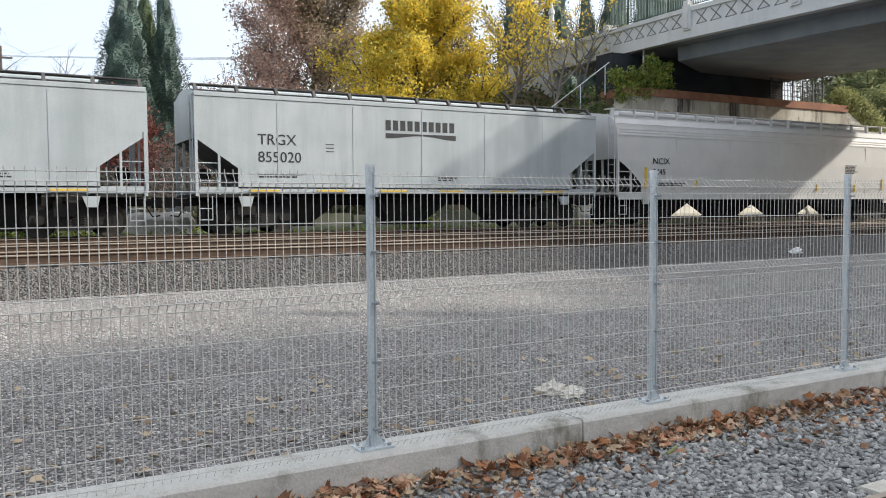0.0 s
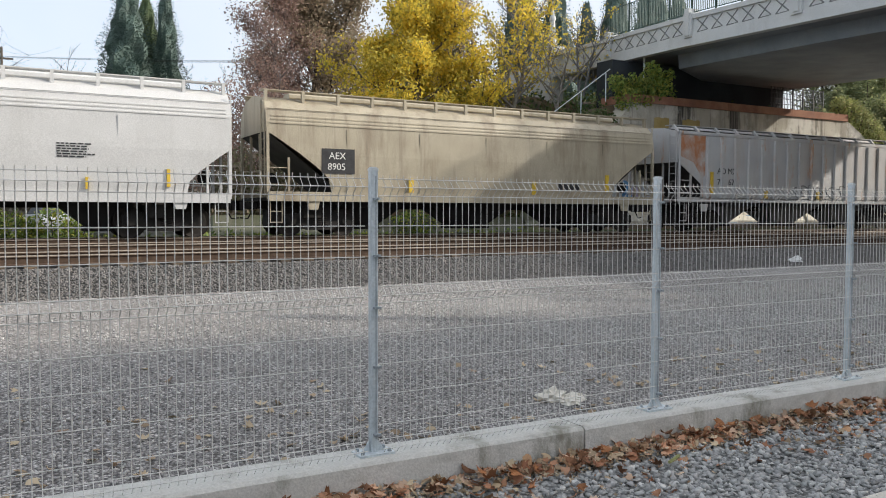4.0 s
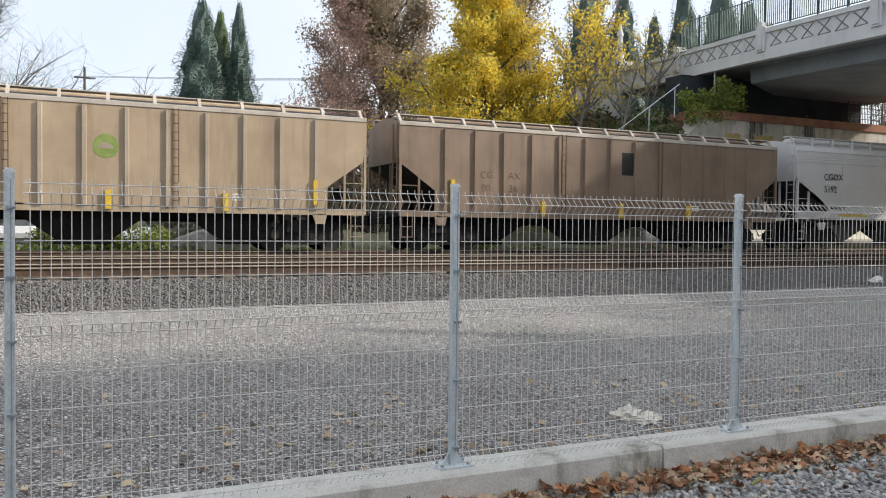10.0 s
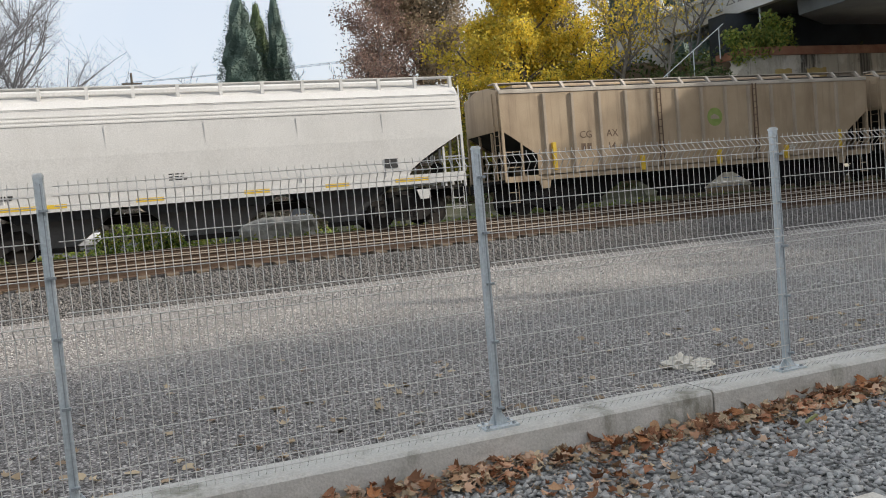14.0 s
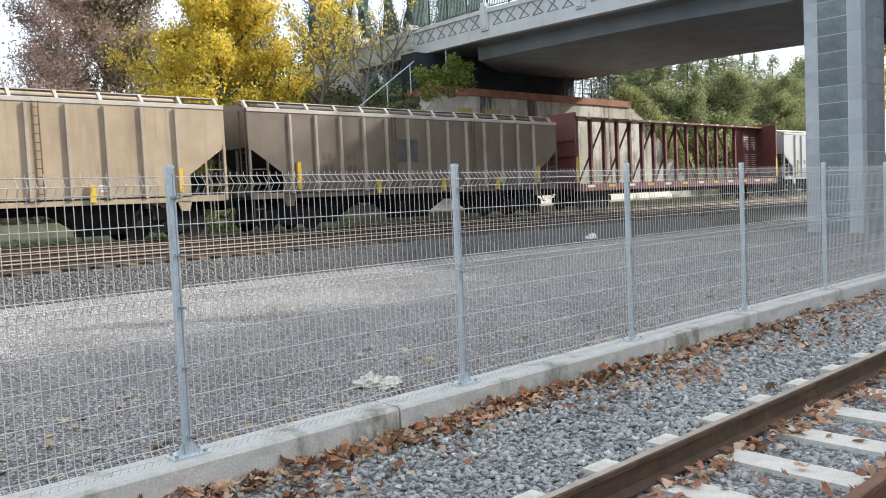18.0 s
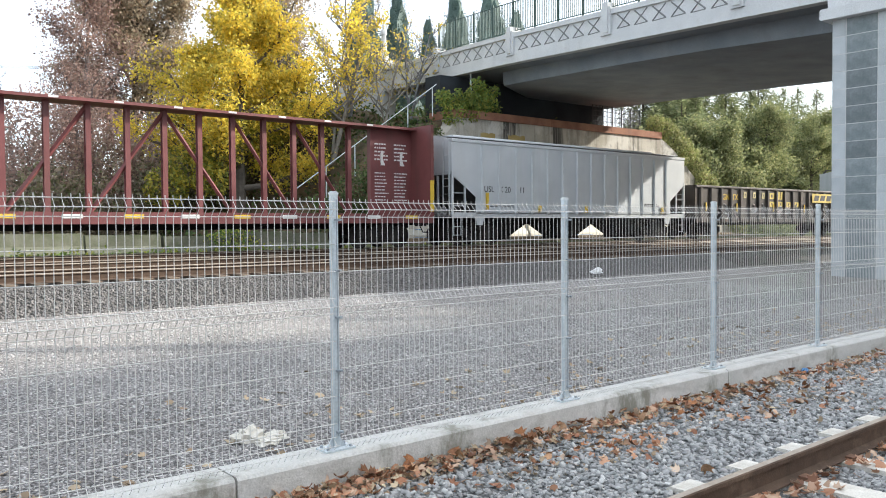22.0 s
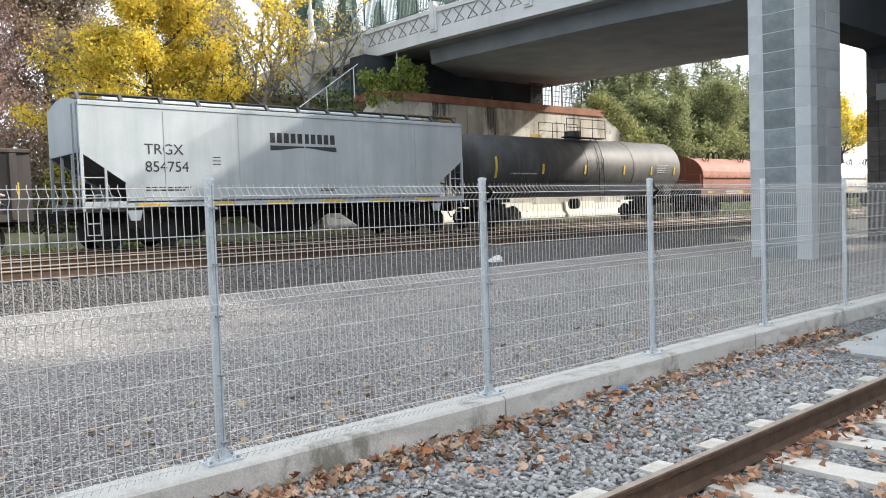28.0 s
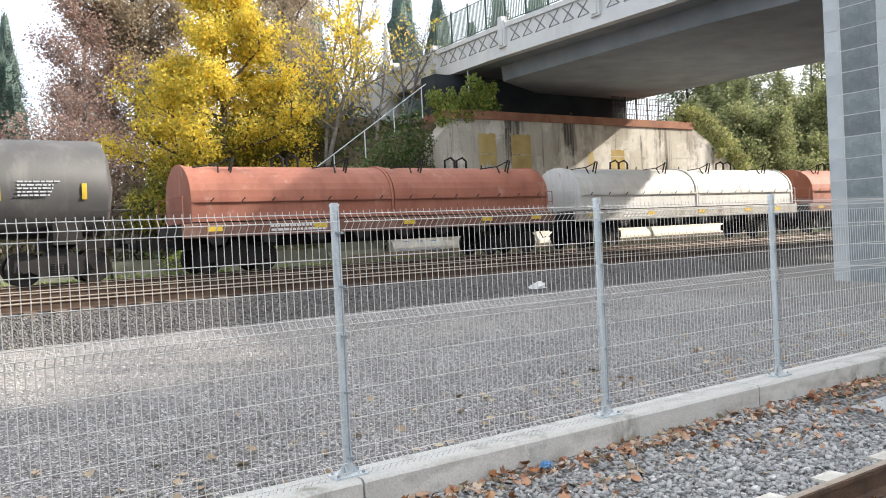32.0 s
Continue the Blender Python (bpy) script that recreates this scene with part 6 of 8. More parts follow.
    CARS.append((car, X))


build_tank(271.6, 17.4)


def build_coil(X, L, hood, label):
    car = thing("coil_car", pose(X, TRAIN_Y, CAR_Z), label, "coil car", "cars of the freight train")
    n = 16
    for a, b in ((0.35, L / 2 - 0.04), (L / 2 + 0.04, L - 0.35)):
        g = Geo()
        ring = [(-1.48, 1.55), (1.48, 1.55)] + [(1.48 * math.cos(t), 2.34 + 1.16 * math.sin(t)) for t in np.linspace(0, math.pi, n)]
        g.prism_x(ring, a, b)
        h = part("hood", g, hood, car, smooth=False)
        for x in (a + 0.03, b - 0.03):
            g = Geo()
            ro = [(1.53 * math.cos(t), 2.34 + 1.21 * math.sin(t)) for t in np.linspace(0, math.pi, n)]
            g.prism_x([(-1.53, 1.55), (1.53, 1.55)] + ro, x - 0.05, x + 0.05)
            part("hood_rim", g, hood, h)
        for x in (a + 1.6, b - 1.6):
            g = Geo()
            g.tube([(x - 0.1, -0.95, 3.1), (x + 0.05, -1.0, 3.75), (x + 0.02, -0.9, 3.78), (x - 0.1, -0.8, 3.2)], 0.035, 5)
            part("lifting_bracket", g, P_UNDER, h)
            g = Geo()
            g.tube([(x - 1.25, -0.62, 3.42), (x - 0.4, -0.72, 3.52), (x + 0.04, -0.92, 3.74)], 0.024, 5)
            g.tube([(x - 0.42, -0.72, 3.5), (x - 0.5, -0.98, 3.2)], 0.03, 5)
            part("lifting_arm", g, P_UNDER, h)
            g = Geo()
            g.tube([(x - 0.1, 0.95, 3.1), (x + 0.05, 1.0, 3.75)], 0.035, 5)
            part("lifting_bracket", g, P_UNDER, h)
        m = (a + b) / 2
        for dx in (-0.3, 0.3):
            g = Geo()
            g.tube([(m + dx, 0.18, 3.38), (m + dx, 0.16, 3.85), (m + dx + 0.2, 0, 3.95), (m + dx + 0.3, -0.1, 3.8), (m + dx + 0.3, -0.1, 3.4)], 0.05, 5)
            part("lifting_hook", g, P_UNDER, h)
        g = Geo()
        g.box(a, b, -1.56, -1.46, 2.18, 2.26)
        part("hood_ledge", g, hood, h)
        for k in range(7):
            x = a + 0.6 + k * (b - a - 1.2) / 6
            g = Geo()
            g.tube([(x, -1.57, 2.2), (x + 0.12, -1.58, 2.32)], 0.02, 4)
            part("hood_clip", g, P_UNDER, h)
    for s in (-1, 1):
        g = Geo()
        g.box(0, L, s * 1.5 - 0.06, s * 1.5 + 0.06, 1.02, 1.5, 0.02)
        part("side_sill", g, P_SILLR if hood is P_COILR else P_SILLW, car, "rust-streaked side sill")
        for k in range(9):
            x = 0.8 + k * (L - 1.6) / 8
            g = Geo()
            g.prism_y([(x, 1.02), (x + 0.7, 1.02), (x + 0.55, 0.78), (x + 0.15, 0.78)], s * 1.5 - 0.05, s * 1.5 + 0.05)
            part("sill_gusset", g, P_UNDER, car)
    g = Geo()
    g.box(0, L, -1.45, 1.45, 1.1, 1.5)
    g.box(0.1, L - 0.1, -0.35, 0.35, 0.65, 1.1)
    part("underframe", g, P_UNDER, car)
    for x in (0.8, 4.6, 8.3, 12.0, 14.6):
        g = Geo()
        g.box(x, x + 0.5, -1.575, -1.56, 1.22, 1.38)
        part("reflector", g, P_YEL, car, "yellow reflective strip")
    for s in (0, 1):
        fx = (lambda v: v) if s == 0 else (lambda v: L - v)
        g = Geo()
        for yy in (-1.5, 1.5):
            g.tube([(fx(0.05), yy, 1.45), (fx(0.05), yy, 2.4)], 0.022, 5)
        for zz in (1.95, 2.4):
            g.tube([(fx(0.05), -1.5, zz), (fx(0.05), 1.5, zz)], 0.018, 5)
        part("end_rail", g, hood, car)
    bars(car, "stencil", 3.0, 1.3, 2, P_WL, 2.2, 0.08, 0.14, -1.565)
    for xt in (2.0, L - 2.0):
        build_truck(car, xt)
    couplers(car, L)
    CARS.append((car, X))


build_coil(290.45, 15.9, P_COILR, "coil car with faded red rounded covers")
build_coil(307.6, 16.7, P_COILW, "coil car with dirty white rounded covers")
build_coil(325.6, 16.0, P_COILR, "coil car with faded red rounded covers")

# ---- foliage materials ----
def leaf_mat(name, cols, trans=0.3, rough=0.7):
    m = bpy.data.materials.new(name)
    m.use_nodes = True
    n, l = m.node_tree.nodes, m.node_tree.links
    bs = n["Principled BSDF"]
    bs.inputs["Roughness"].default_value = rough
    g = n.new("ShaderNodeNewGeometry")
    cr = n.new("ShaderNodeValToRGB")
    e = cr.color_ramp.elements
    e[0].color, e[1].color = (*cols[0], 1), (*cols[-1], 1)
    for k, c in enumerate(cols[1:-1]):
        q = e.new((k + 1) / (len(cols) - 1))
        q.color = (*c, 1)
    l.new(g.outputs["Random Per Island"], cr.inputs["Fac"])
    tc = n.new("ShaderNodeTexCoord")
    nz = n.new("ShaderNodeTexNoise")
    nz.inputs["Scale"].default_value = 0.6
    nz.inputs["Detail"].default_value = 5
    l.new(tc.outputs["Object"], nz.inputs["Vector"])
    mr = n.new("ShaderNodeMapRange")
    mr.inputs["From Min"].default_value, mr.inputs["From Max"].default_value = 0.3, 0.7
    mr.inputs["To Min"].default_value, mr.inputs["To Max"].default_value = 0.66, 1.3
    l.new(nz.outputs["Fac"], mr.inputs["Value"])
    hv = n.new("ShaderNodeHueSaturation")
    l.new(mr.outputs["Result"], hv.inputs["Value"])
    l.new(cr.outputs["Color"], hv.inputs["Color"])
    l.new(hv.outputs["Color"], bs.inputs["Base Color"])
    if trans:
        tr = n.new("ShaderNodeBsdfTranslucent")
        l.new(hv.outputs["Color"], tr.inputs["Color"])
        mx = n.new("ShaderNodeMixShader")
        mx.inputs["Fac"].default_value = trans
        l.new(bs.outputs["BSDF"], mx.inputs[1])
        l.new(tr.outputs["BSDF"], mx.inputs[2])
        l.new(mx.outputs["Shader"], n["Material Output"].inputs["Surface"])
    return m


L_YELLOW = leaf_mat("yellow_maple_leaf", [(0.36, 0.35, 0.07), (0.69, 0.54, 0.08), (0.88, 0.69, 0.10), (0.74, 0.54, 0.07), (0.46, 0.46, 0.09)], 0.55)
L_RED = leaf_mat("dull_red_leaf", [(0.25, 0.165, 0.14), (0.36, 0.24, 0.20), (0.43, 0.30, 0.25), (0.33, 0.27, 0.225)], 0.45)
L_BROWN = leaf_mat("brown_autumn_leaf", [(0.27, 0.22, 0.16), (0.39, 0.31, 0.22), (0.48, 0.38, 0.27), (0.34, 0.32, 0.22)], 0.45)
# far conifer needles lightened and blued: distance haze put into the colour
L_CONIF = leaf_mat("hazed_conifer_needle", [(0.07, 0.12, 0.105), (0.10, 0.155, 0.135), (0.13, 0.185, 0.16)], 0.2)
L_CONIFG = leaf_mat("green_conifer_needle", [(0.07, 0.115, 0.055), (0.13, 0.185, 0.09), (0.195, 0.25, 0.13)], 0.35)
L_GREEN = leaf_mat("green_shrub_leaf", [(0.09, 0.15, 0.035), (0.16, 0.24, 0.05), (0.26, 0.32, 0.06), (0.40, 0.36, 0.07)], 0.35)
L_IVY = leaf_mat("ivy_leaf", [(0.035, 0.07, 0.02), (0.065, 0.11, 0.03), (0.11, 0.16, 0.045), (0.16, 0.13, 0.06)], 0.25)
L_IVYP = leaf_mat("pale_ivy_leaf", [(0.15, 0.18, 0.06), (0.28, 0.31, 0.11), (0.42, 0.43, 0.19), (0.27, 0.23, 0.11)], 0.4)
L_FAR = leaf_mat("far_brown_twigs", [(0.17, 0.15, 0.125), (0.24, 0.205, 0.17), (0.30, 0.26, 0.22), (0.16, 0.17, 0.10)], 0.2)
L_THICK = leaf_mat("thicket_leaf", [(0.10, 0.10, 0.05), (0.20, 0.155, 0.10), (0.14, 0.16, 0.06), (0.28, 0.21, 0.15), (0.12, 0.10, 0.075)], 0.25)
L_DEAD = leaf_mat("fallen_leaf", [(0.22, 0.10, 0.055), (0.37, 0.165, 0.085), (0.47, 0.25, 0.145), (0.55, 0.37, 0.25), (0.60, 0.46, 0.34)], 0.1)
L_DEADP = leaf_mat("bleached_fallen_leaf", [(0.16, 0.12, 0.08), (0.30, 0.24, 0.16), (0.42, 0.35, 0.24), (0.24, 0.12, 0.06)], 0.1)
L_TANL = leaf_mat("tan_fallen_leaf", [(0.24, 0.17, 0.10), (0.40, 0.30, 0.19), (0.52, 0.42, 0.28), (0.30, 0.20, 0.12)], 0.1)
M_BARK = surf("tree_bark", (0.07, 0.06, 0.05), (0.14, 0.12, 0.10), 3, 0.95, 0, 0.5, 20)
M_BARKP = surf("pale_bark", (0.17, 0.155, 0.135), (0.28, 0.26, 0.23), 3, 0.95, 0, 0.4, 20)
M_TWIGP = surf("purple_grey_twig", (0.15, 0.125, 0.12), (0.24, 0.205, 0.195), 3, 0.95, 0, 0.2, 20)
M_TWIG = surf("grey_twig", (0.13, 0.13, 0.14), (0.21, 0.21, 0.22), 3, 0.95, 0, 0.2, 20)


def scatter_quads(rs, pts, size, jitter, flat=0.0):
    """Leaf quads (folded rhombs) at points, random in turn and size."""
    n = len(pts)
    c = pts + rs.normal(0, 1, (n, 3)) * jitter
    a = rs.normal(0, 1, (n, 3))
    a[:, 2] *= 1 - flat
    a /= np.linalg.norm(a, axis=1)[:, None] + 1e-9
    b = rs.normal(0, 1, (n, 3))
    b[:, 2] *= 1 - flat
    b -= a * (a * b).sum(1)[:, None]
    b /= np.linalg.norm(b, axis=1)[:, None] + 1e-9
    s = size * rs.uniform(0.6, 1.3, (n, 1))
    nrm = np.cross(a, b)
    v = np.stack([c - a * s, c + b * s * 0.6 + nrm * s * 0.15, c + a * s, c - b * s * 0.6 + nrm * s * 0.15], 1).reshape(-1, 3)
    f = np.arange(4 * n).reshape(n, 4)
    return v, f


def skeleton_tree(rng, h, r, spread, first=0.3, limbs=9, subs=5, twigs=4, up=0.5, wander=0.08, stems=1):
    """Branches as (points, r0, r1), and the twig tips, of a broad-leaved tree with its foot at the origin."""
    out, tips = [], []

    def path(p, d, length, n, bend):
        pts = [p.copy()]
        for _ in range(n):
            d = (d + Vector((rng.uniform(-1, 1), rng.uniform(-1, 1), rng.uniform(-0.6, 1) * 0.8)) * bend).normalized()
            p = p + d * (length / n)
            pts.append(p.copy())
        return pts

    for s in range(stems):
        lean = Vector((rng.uniform(-0.25, 0.25), rng.uniform(-0.25, 0.25), 1)) if stems > 1 else Vector((0, 0, 1))
        trunk = path(Vector((rng.uniform(-0.3, 0.3) * (stems > 1), 0, 0)), lean.normalized(), h * rng.uniform(0.88, 0.97), 8, wander)
        rt = r if s == 0 else r * 0.7
        out.append((trunk, rt, 0.02))
        for k in range(limbs):
            u = first + (0.96 - first) * (k + rng.random() * 0.7) / limbs
            i = min(7, int(u * 8))
            base = trunk[i].lerp(trunk[i + 1], u * 8 - i)
            ang = k * 2.4 + rng.uniform(-0.5, 0.5)
            reach = spread * (1.05 - 0.75 * max(0, u - first) / (1 - first)) * rng.uniform(0.8, 1.15)
            d = Vector((math.cos(ang), math.sin(ang), up + rng.uniform(-0.15, 0.35))).normalized()
            limb = path(base, d, reach, 6, 0.16)
            rl = rt * (1 - u) * 0.55 + 0.03
            out.append((limb, rl, 0.015))
            for j in range(subs):
                v = 0.25 + 0.75 * (j + rng.random()) / subs
                q = min(5, int(v * 6))
                b2 = limb[q].lerp(limb[q + 1], min(1, v * 6 - q))
                d2 = (limb[min(6, q + 1)] - limb[q]).normalized() + Vector((rng.uniform(-1, 1), rng.uniform(-1, 1), rng.uniform(-0.3, 0.9))) * 0.8
                sub = path(b2, d2.normalized(), reach * rng.uniform(0.28, 0.5), 4, 0.22)
                out.append((sub, rl * 0.4 + 0.008, 0.008))
                tips += sub[1:]
                for w in range(twigs):
                    b3 = sub[1 + w % 4]
                    d3 = Vector((rng.uniform(-1, 1), rng.uniform(-1, 1), rng.uniform(-0.4, 1)))
                    tw = path(b3, d3.normalized(), reach * rng.uniform(0.12, 0.26), 2, 0.3)
                    out.append((tw, 0.011, 0.005))
                    tips += tw[1:]
    return out, tips


def limbs_mesh(name, branches, mat, fat=1.0):
    g = Geo()
    for pts, r0, r1 in branches:
        n = 8 if r0 > 0.12 else 5 if r0 > 0.04 else 3
        g.tube(pts, r0 * fat, n, r1 * fat)
    return g.mesh(name, mat)


def broad_tree(name, at, h, r, spread, seed, bark, leaf, nleaf, size, label, jitter=0.35, lumps=(), **kw):
    rng = random.Random(seed)
    rs = np.random.RandomState(seed)
    t = thing(name, Matrix.Translation(at) @ pose(0, 0, 0, 0, 0, rng.uniform(0, 360)), label, "tree")
    br, tips = skeleton_tree(rng, h, r, spread, **kw)
    fat = 1.0 if nleaf else 0.85
    part("trunk", limbs_mesh("trunk", [b for b in br if b[1] > 0.06], bark, fat), None, t)
    part("branchwork", limbs_mesh("branchwork", [b for b in br if b[1] <= 0.06], bark, fat), None, t)
    if nleaf:
        pts = np.array([tuple(p) for p in tips])
        pts = pts[rs.randint(0, len(pts), nleaf)]
        if lumps:
            # clumps of leaf round the limb ends, uneven in size
            ends = np.array([tuple(tips[rs.randint(len(tips))]) for _ in range(lumps[0])])
            k = rs.randint(0, len(ends), lumps[1])
            d = rs.normal(0, 1, (lumps[1], 3))
            d /= np.linalg.norm(d, axis=1)[:, None]
            rad = rs.uniform(0.5, 1.0, len(ends)) * lumps[2]
            pts = np.concatenate([pts, ends[k] + d * (rad[k] * rs.uniform(0.2, 1, lumps[1]) ** 0.5)[:, None] * np.array([1, 1, 0.75])])
        v, f = scatter_quads(rs, pts, size, jitter)
        part("crown", mesh_np("crown", v, f, leaf), None, t)
    return t


def conifer(name, at, h, R, seed, leaf, label, n=5200, size=0.55, power=0.72, foot=0.04):
    n = int(n * 6.5)
    size *= 0.42
    rs = np.random.RandomState(seed)
    t = thing(name, pose(*at), label, "tree")
    g = Geo()
    g.tube([(0, 0, 0), (0.05, 0, h * 0.5), (0, 0.05, h * 0.98)], h * 0.02, 8, 0.03)
    part("trunk", g, M_BARK, t)
    # dense inner mass of the crown
    k = 14
    zz = np.linspace(foot, 0.97, 22)
    aa = np.linspace(0, 2 * np.pi, k, endpoint=False)
    g = Geo()
    vs = [(0.66 * R * (1 - q) ** power * (1 + 0.2 * math.sin(a * 3 + q * 31 + seed) + 0.16 * math.sin(5 * a - q * 47 + 9 * q)) * math.cos(a),
           0.66 * R * (1 - q) ** power * (1 + 0.2 * math.sin(a * 3 + q * 31 + seed) + 0.16 * math.sin(5 * a - q * 47 + 9 * q)) * math.sin(a), q * h + 0.25 * math.sin(a * 4 + q * 60)) for q in zz for a in aa]
    g.add(vs, [(i * k + j, i * k + (j + 1) % k, (i + 1) * k + (j + 1) % k, (i + 1) * k + j) for i in range(21) for j in range(k)])
    part("inner_crown", g, leaf, t)
    z = foot + (1 - foot) * (1 - np.sqrt(rs.uniform(0, 1, n)))
    ang = rs.uniform(0, 2 * np.pi, n)
    lump = 1 + 0.17 * np.sin(ang * 3 + z * 31 + seed) + 0.13 * np.sin(ang * 5 - z * 47)
    rad = R * (1 - z) ** power * lump * rs.uniform(0.2, 1.0, n) ** 0.5
    c = np.stack([rad * np.cos(ang), rad * np.sin(ang), z * h], 1)
    out = np.stack([np.cos(ang), np.sin(ang), rs.uniform(-0.1, 0.75, n)], 1)
    side = np.stack([-np.sin(ang), np.cos(ang), rs.uniform(-0.4, 0.4, n)], 1)
    s = (size * rs.uniform(0.5, 1.3, n) * (0.45 + 0.55 * (1 - z)))[:, None]
    v = np.stack([c - out * s * 0.5, c + side * s * 0.5 + out * s * 0.2, c + out * s, c - side * s * 0.5 + out * s * 0.2], 1).reshape(-1, 3)
    part("crown", mesh_np("crown", v, np.arange(4 * n).reshape(n, 4), leaf), None, t)
    return t


def leaf_mass(name, centres, n, size, seed, leaf, label, cat="shrub", kind=""):
    """A bush: leaves filling several lumps, thicker towards the outside, on short stems."""
    rs = np.random.RandomState(seed)
    c = np.array([q[:3] for q in centres], float)
    r = np.array([q[3] for q in centres], float)
    w = r ** 2 / (r ** 2).sum()
    k = rs.choice(len(c), n, p=w)
    d = rs.normal(0, 1, (n, 3))
    d /= np.linalg.norm(d, axis=1)[:, None]
    pts = c[k] + d * (r[k] * rs.uniform(0.25, 1.0, n) ** 0.45)[:, None]
    v, f = scatter_quads(rs, pts, size, size * 0.6)
    t = thing(name, Matrix(), label, cat, kind=kind)
    part("leaves", mesh_np("leaves", v, f, leaf), None, t)
    rng = random.Random(seed)
    for q in centres[:3]:
        x, y, z, rr = q
        for s in range(3):
            a = rng.uniform(0, 6.28)
            g = Geo()
            g.tube([(x, y, z - rr * 0.9), (x + 0.3 * rr * math.cos(a), y + 0.3 * rr * math.sin(a), z), (x + 0.7 * rr * math.cos(a), y + 0.7 * rr * math.sin(a), z + 0.6 * rr)], 0.03, 4, 0.01)
            part("stem", g, M_BARK, t)
    return t


def gz(x, y):
    return ground_z(x, y) - 0.1


# tall conifers far behind the train
conifer("conifer", (10.0, 85, gz(10, 85)), 26.2, 6.4, 1, L_CONIF, "tall dark green pointed conifer", 7000, 0.6)
conifer("conifer", (12.4, 88, gz(12, 88)), 26.0, 4.6, 2, L_CONIFG, "tall slender green pointed conifer", 5200, 0.55)
conifer("conifer", (14.0, 85.5, gz(14, 85)), 26.4, 3.9, 3, L_CONIF, "tall slender dark green conifer", 5200, 0.55)
for k, (x, y, h, R) in enumerate(((63.5, 90, 37, 5.0), (71, 92, 36.5, 4.6), (78.5, 94, 34, 3.8), (82.5, 92, 39, 4.6), (93, 95, 42, 6.5), (101, 97, 40, 5.5), (52, 95, 33, 5), (46, 90, 30, 5))):
    conifer("conifer", (x, y, gz(x, y)), h, R * 1.65, 20 + k, L_CONIF, "tall dark conifer behind the bridge", 5600, 0.75)
# bare trees
broad_tree("bare_tree", (-12.5, 60, gz(-12, 60)), 21, 0.38, 10.5, 31, M_TWIG, None, 0, 0, "large bare grey deciduous tree", stems=4, limbs=14, subs=11, twigs=13, first=0.12, up=0.7)
broad_tree("bare_tree", (-23, 63, gz(-23, 63)), 20, 0.34, 9.5, 32, M_TWIG, None, 0, 0, "large bare grey deciduous tree", stems=3, limbs=13, subs=10, twigs=12, first=0.15, up=0.7)
for k, (x, y, h, s) in enumerate(((3.3, 100, 23.5, 5), (7.5, 104, 22, 4.5), (20.5, 100, 23, 4.5), (24.5, 98, 21, 4.5), (-3.5, 102, 19, 4.5), (-32, 85, 18, 6), (-44, 90, 19, 6))):
    broad_tree("bare_tree", (x, y, gz(x, y)), h, 0.22, s, 40 + k, M_TWIG, None, 0, 0, "slender bare tree in the distance", limbs=10, subs=5, twigs=4, first=0.35, up=0.9)
# autumn trees on the bank
broad_tree("red_leaved_tree", (14.2, 48, gz(14, 48)), 20, 0.30, 5.2, 51, M_TWIGP, L_RED, 19000, 0.09, "tall airy tree with thin dull red leaves", 0.35, limbs=17, subs=9, twigs=8, first=0.15, up=0.9)
broad_tree("brown_leaved_tree", (18.0, 51, gz(18, 51)), 23, 0.38, 6.2, 52, M_BARK, L_BROWN, 30000, 0.11, "tall tree with dense brown leaves", 0.4, (130, 30000, 1.3), limbs=14, subs=6, twigs=4, first=0.15, up=0.9)
broad_tree("brown_leaved_tree", (28.8, 51, gz(28.8, 51)), 20, 0.34, 4.8, 53, M_BARK, L_BROWN, 15000, 0.105, "tall tree with brown and green leaves", 0.5, (70, 9000, 1.2), limbs=13, subs=6, twigs=4, first=0.15, up=0.9)
leaf_mass("red_bush", [(11.2, 46, 6.5, 3.6), (14, 46.5, 6.0, 4.2), (17, 45, 5.0, 3.8), (9, 47, 4, 3.2), (12.5, 45, 2.5, 3.0)], 20000, 0.105, 61, L_RED, "rounded dull red bush under the trees")
broad_tree("yellow_maple", (18.8, 36.0, gz(18.8, 36.0)), 15.0, 0.34, 4.5, 54, M_BARK, L_YELLOW, 24000, 0.095, "bright yellow autumn maple on the bank", 0.26, (190, 30000, 0.75), limbs=24, subs=7, twigs=4, first=0.12, up=0.3)
broad_tree("sparse_tree", (24.3, 35.6, gz(24.3, 35.6)), 10.5, 0.16, 3.4, 55, M_BARKP, L_YELLOW, 3000, 0.11, "nearly bare pale-barked tree with few yellow leaves", 0.2, limbs=11, subs=6, twigs=5, first=0.2, up=0.8, stems=2)
broad_tree("sparse_tree", (28.3, 39.5, gz(28.3, 39.5)), 10.5, 0.14, 3.6, 56, M_TWIG, L_BROWN, 500, 0.1, "bare tangled tree beside the bridge end", 0.2, limbs=11, subs=6, twigs=5, first=0.2, up=0.8, stems=2)
broad_tree("sparse_tree", (29.2, 34.2, gz(29.2, 34.2)), 6.6, 0.10, 2.8, 57, M_TWIG, L_YELLOW, 420, 0.08, "tangled bare tree with a few yellow leaves beside the bridge end", 0.2, limbs=8, subs=5, twigs=4, first=0.2, up=0.7, stems=2)
broad_tree("sparse_tree", (26.6, 33.0, gz(26.6, 33.0)), 5.5, 0.09, 2.4, 58, M_BARKP, L_YELLOW, 420, 0.08, "tangled bare tree with a few yellow leaves beside the bridge end", 0.2, limbs=7, subs=5, twigs=4, first=0.2, up=0.7, stems=2)
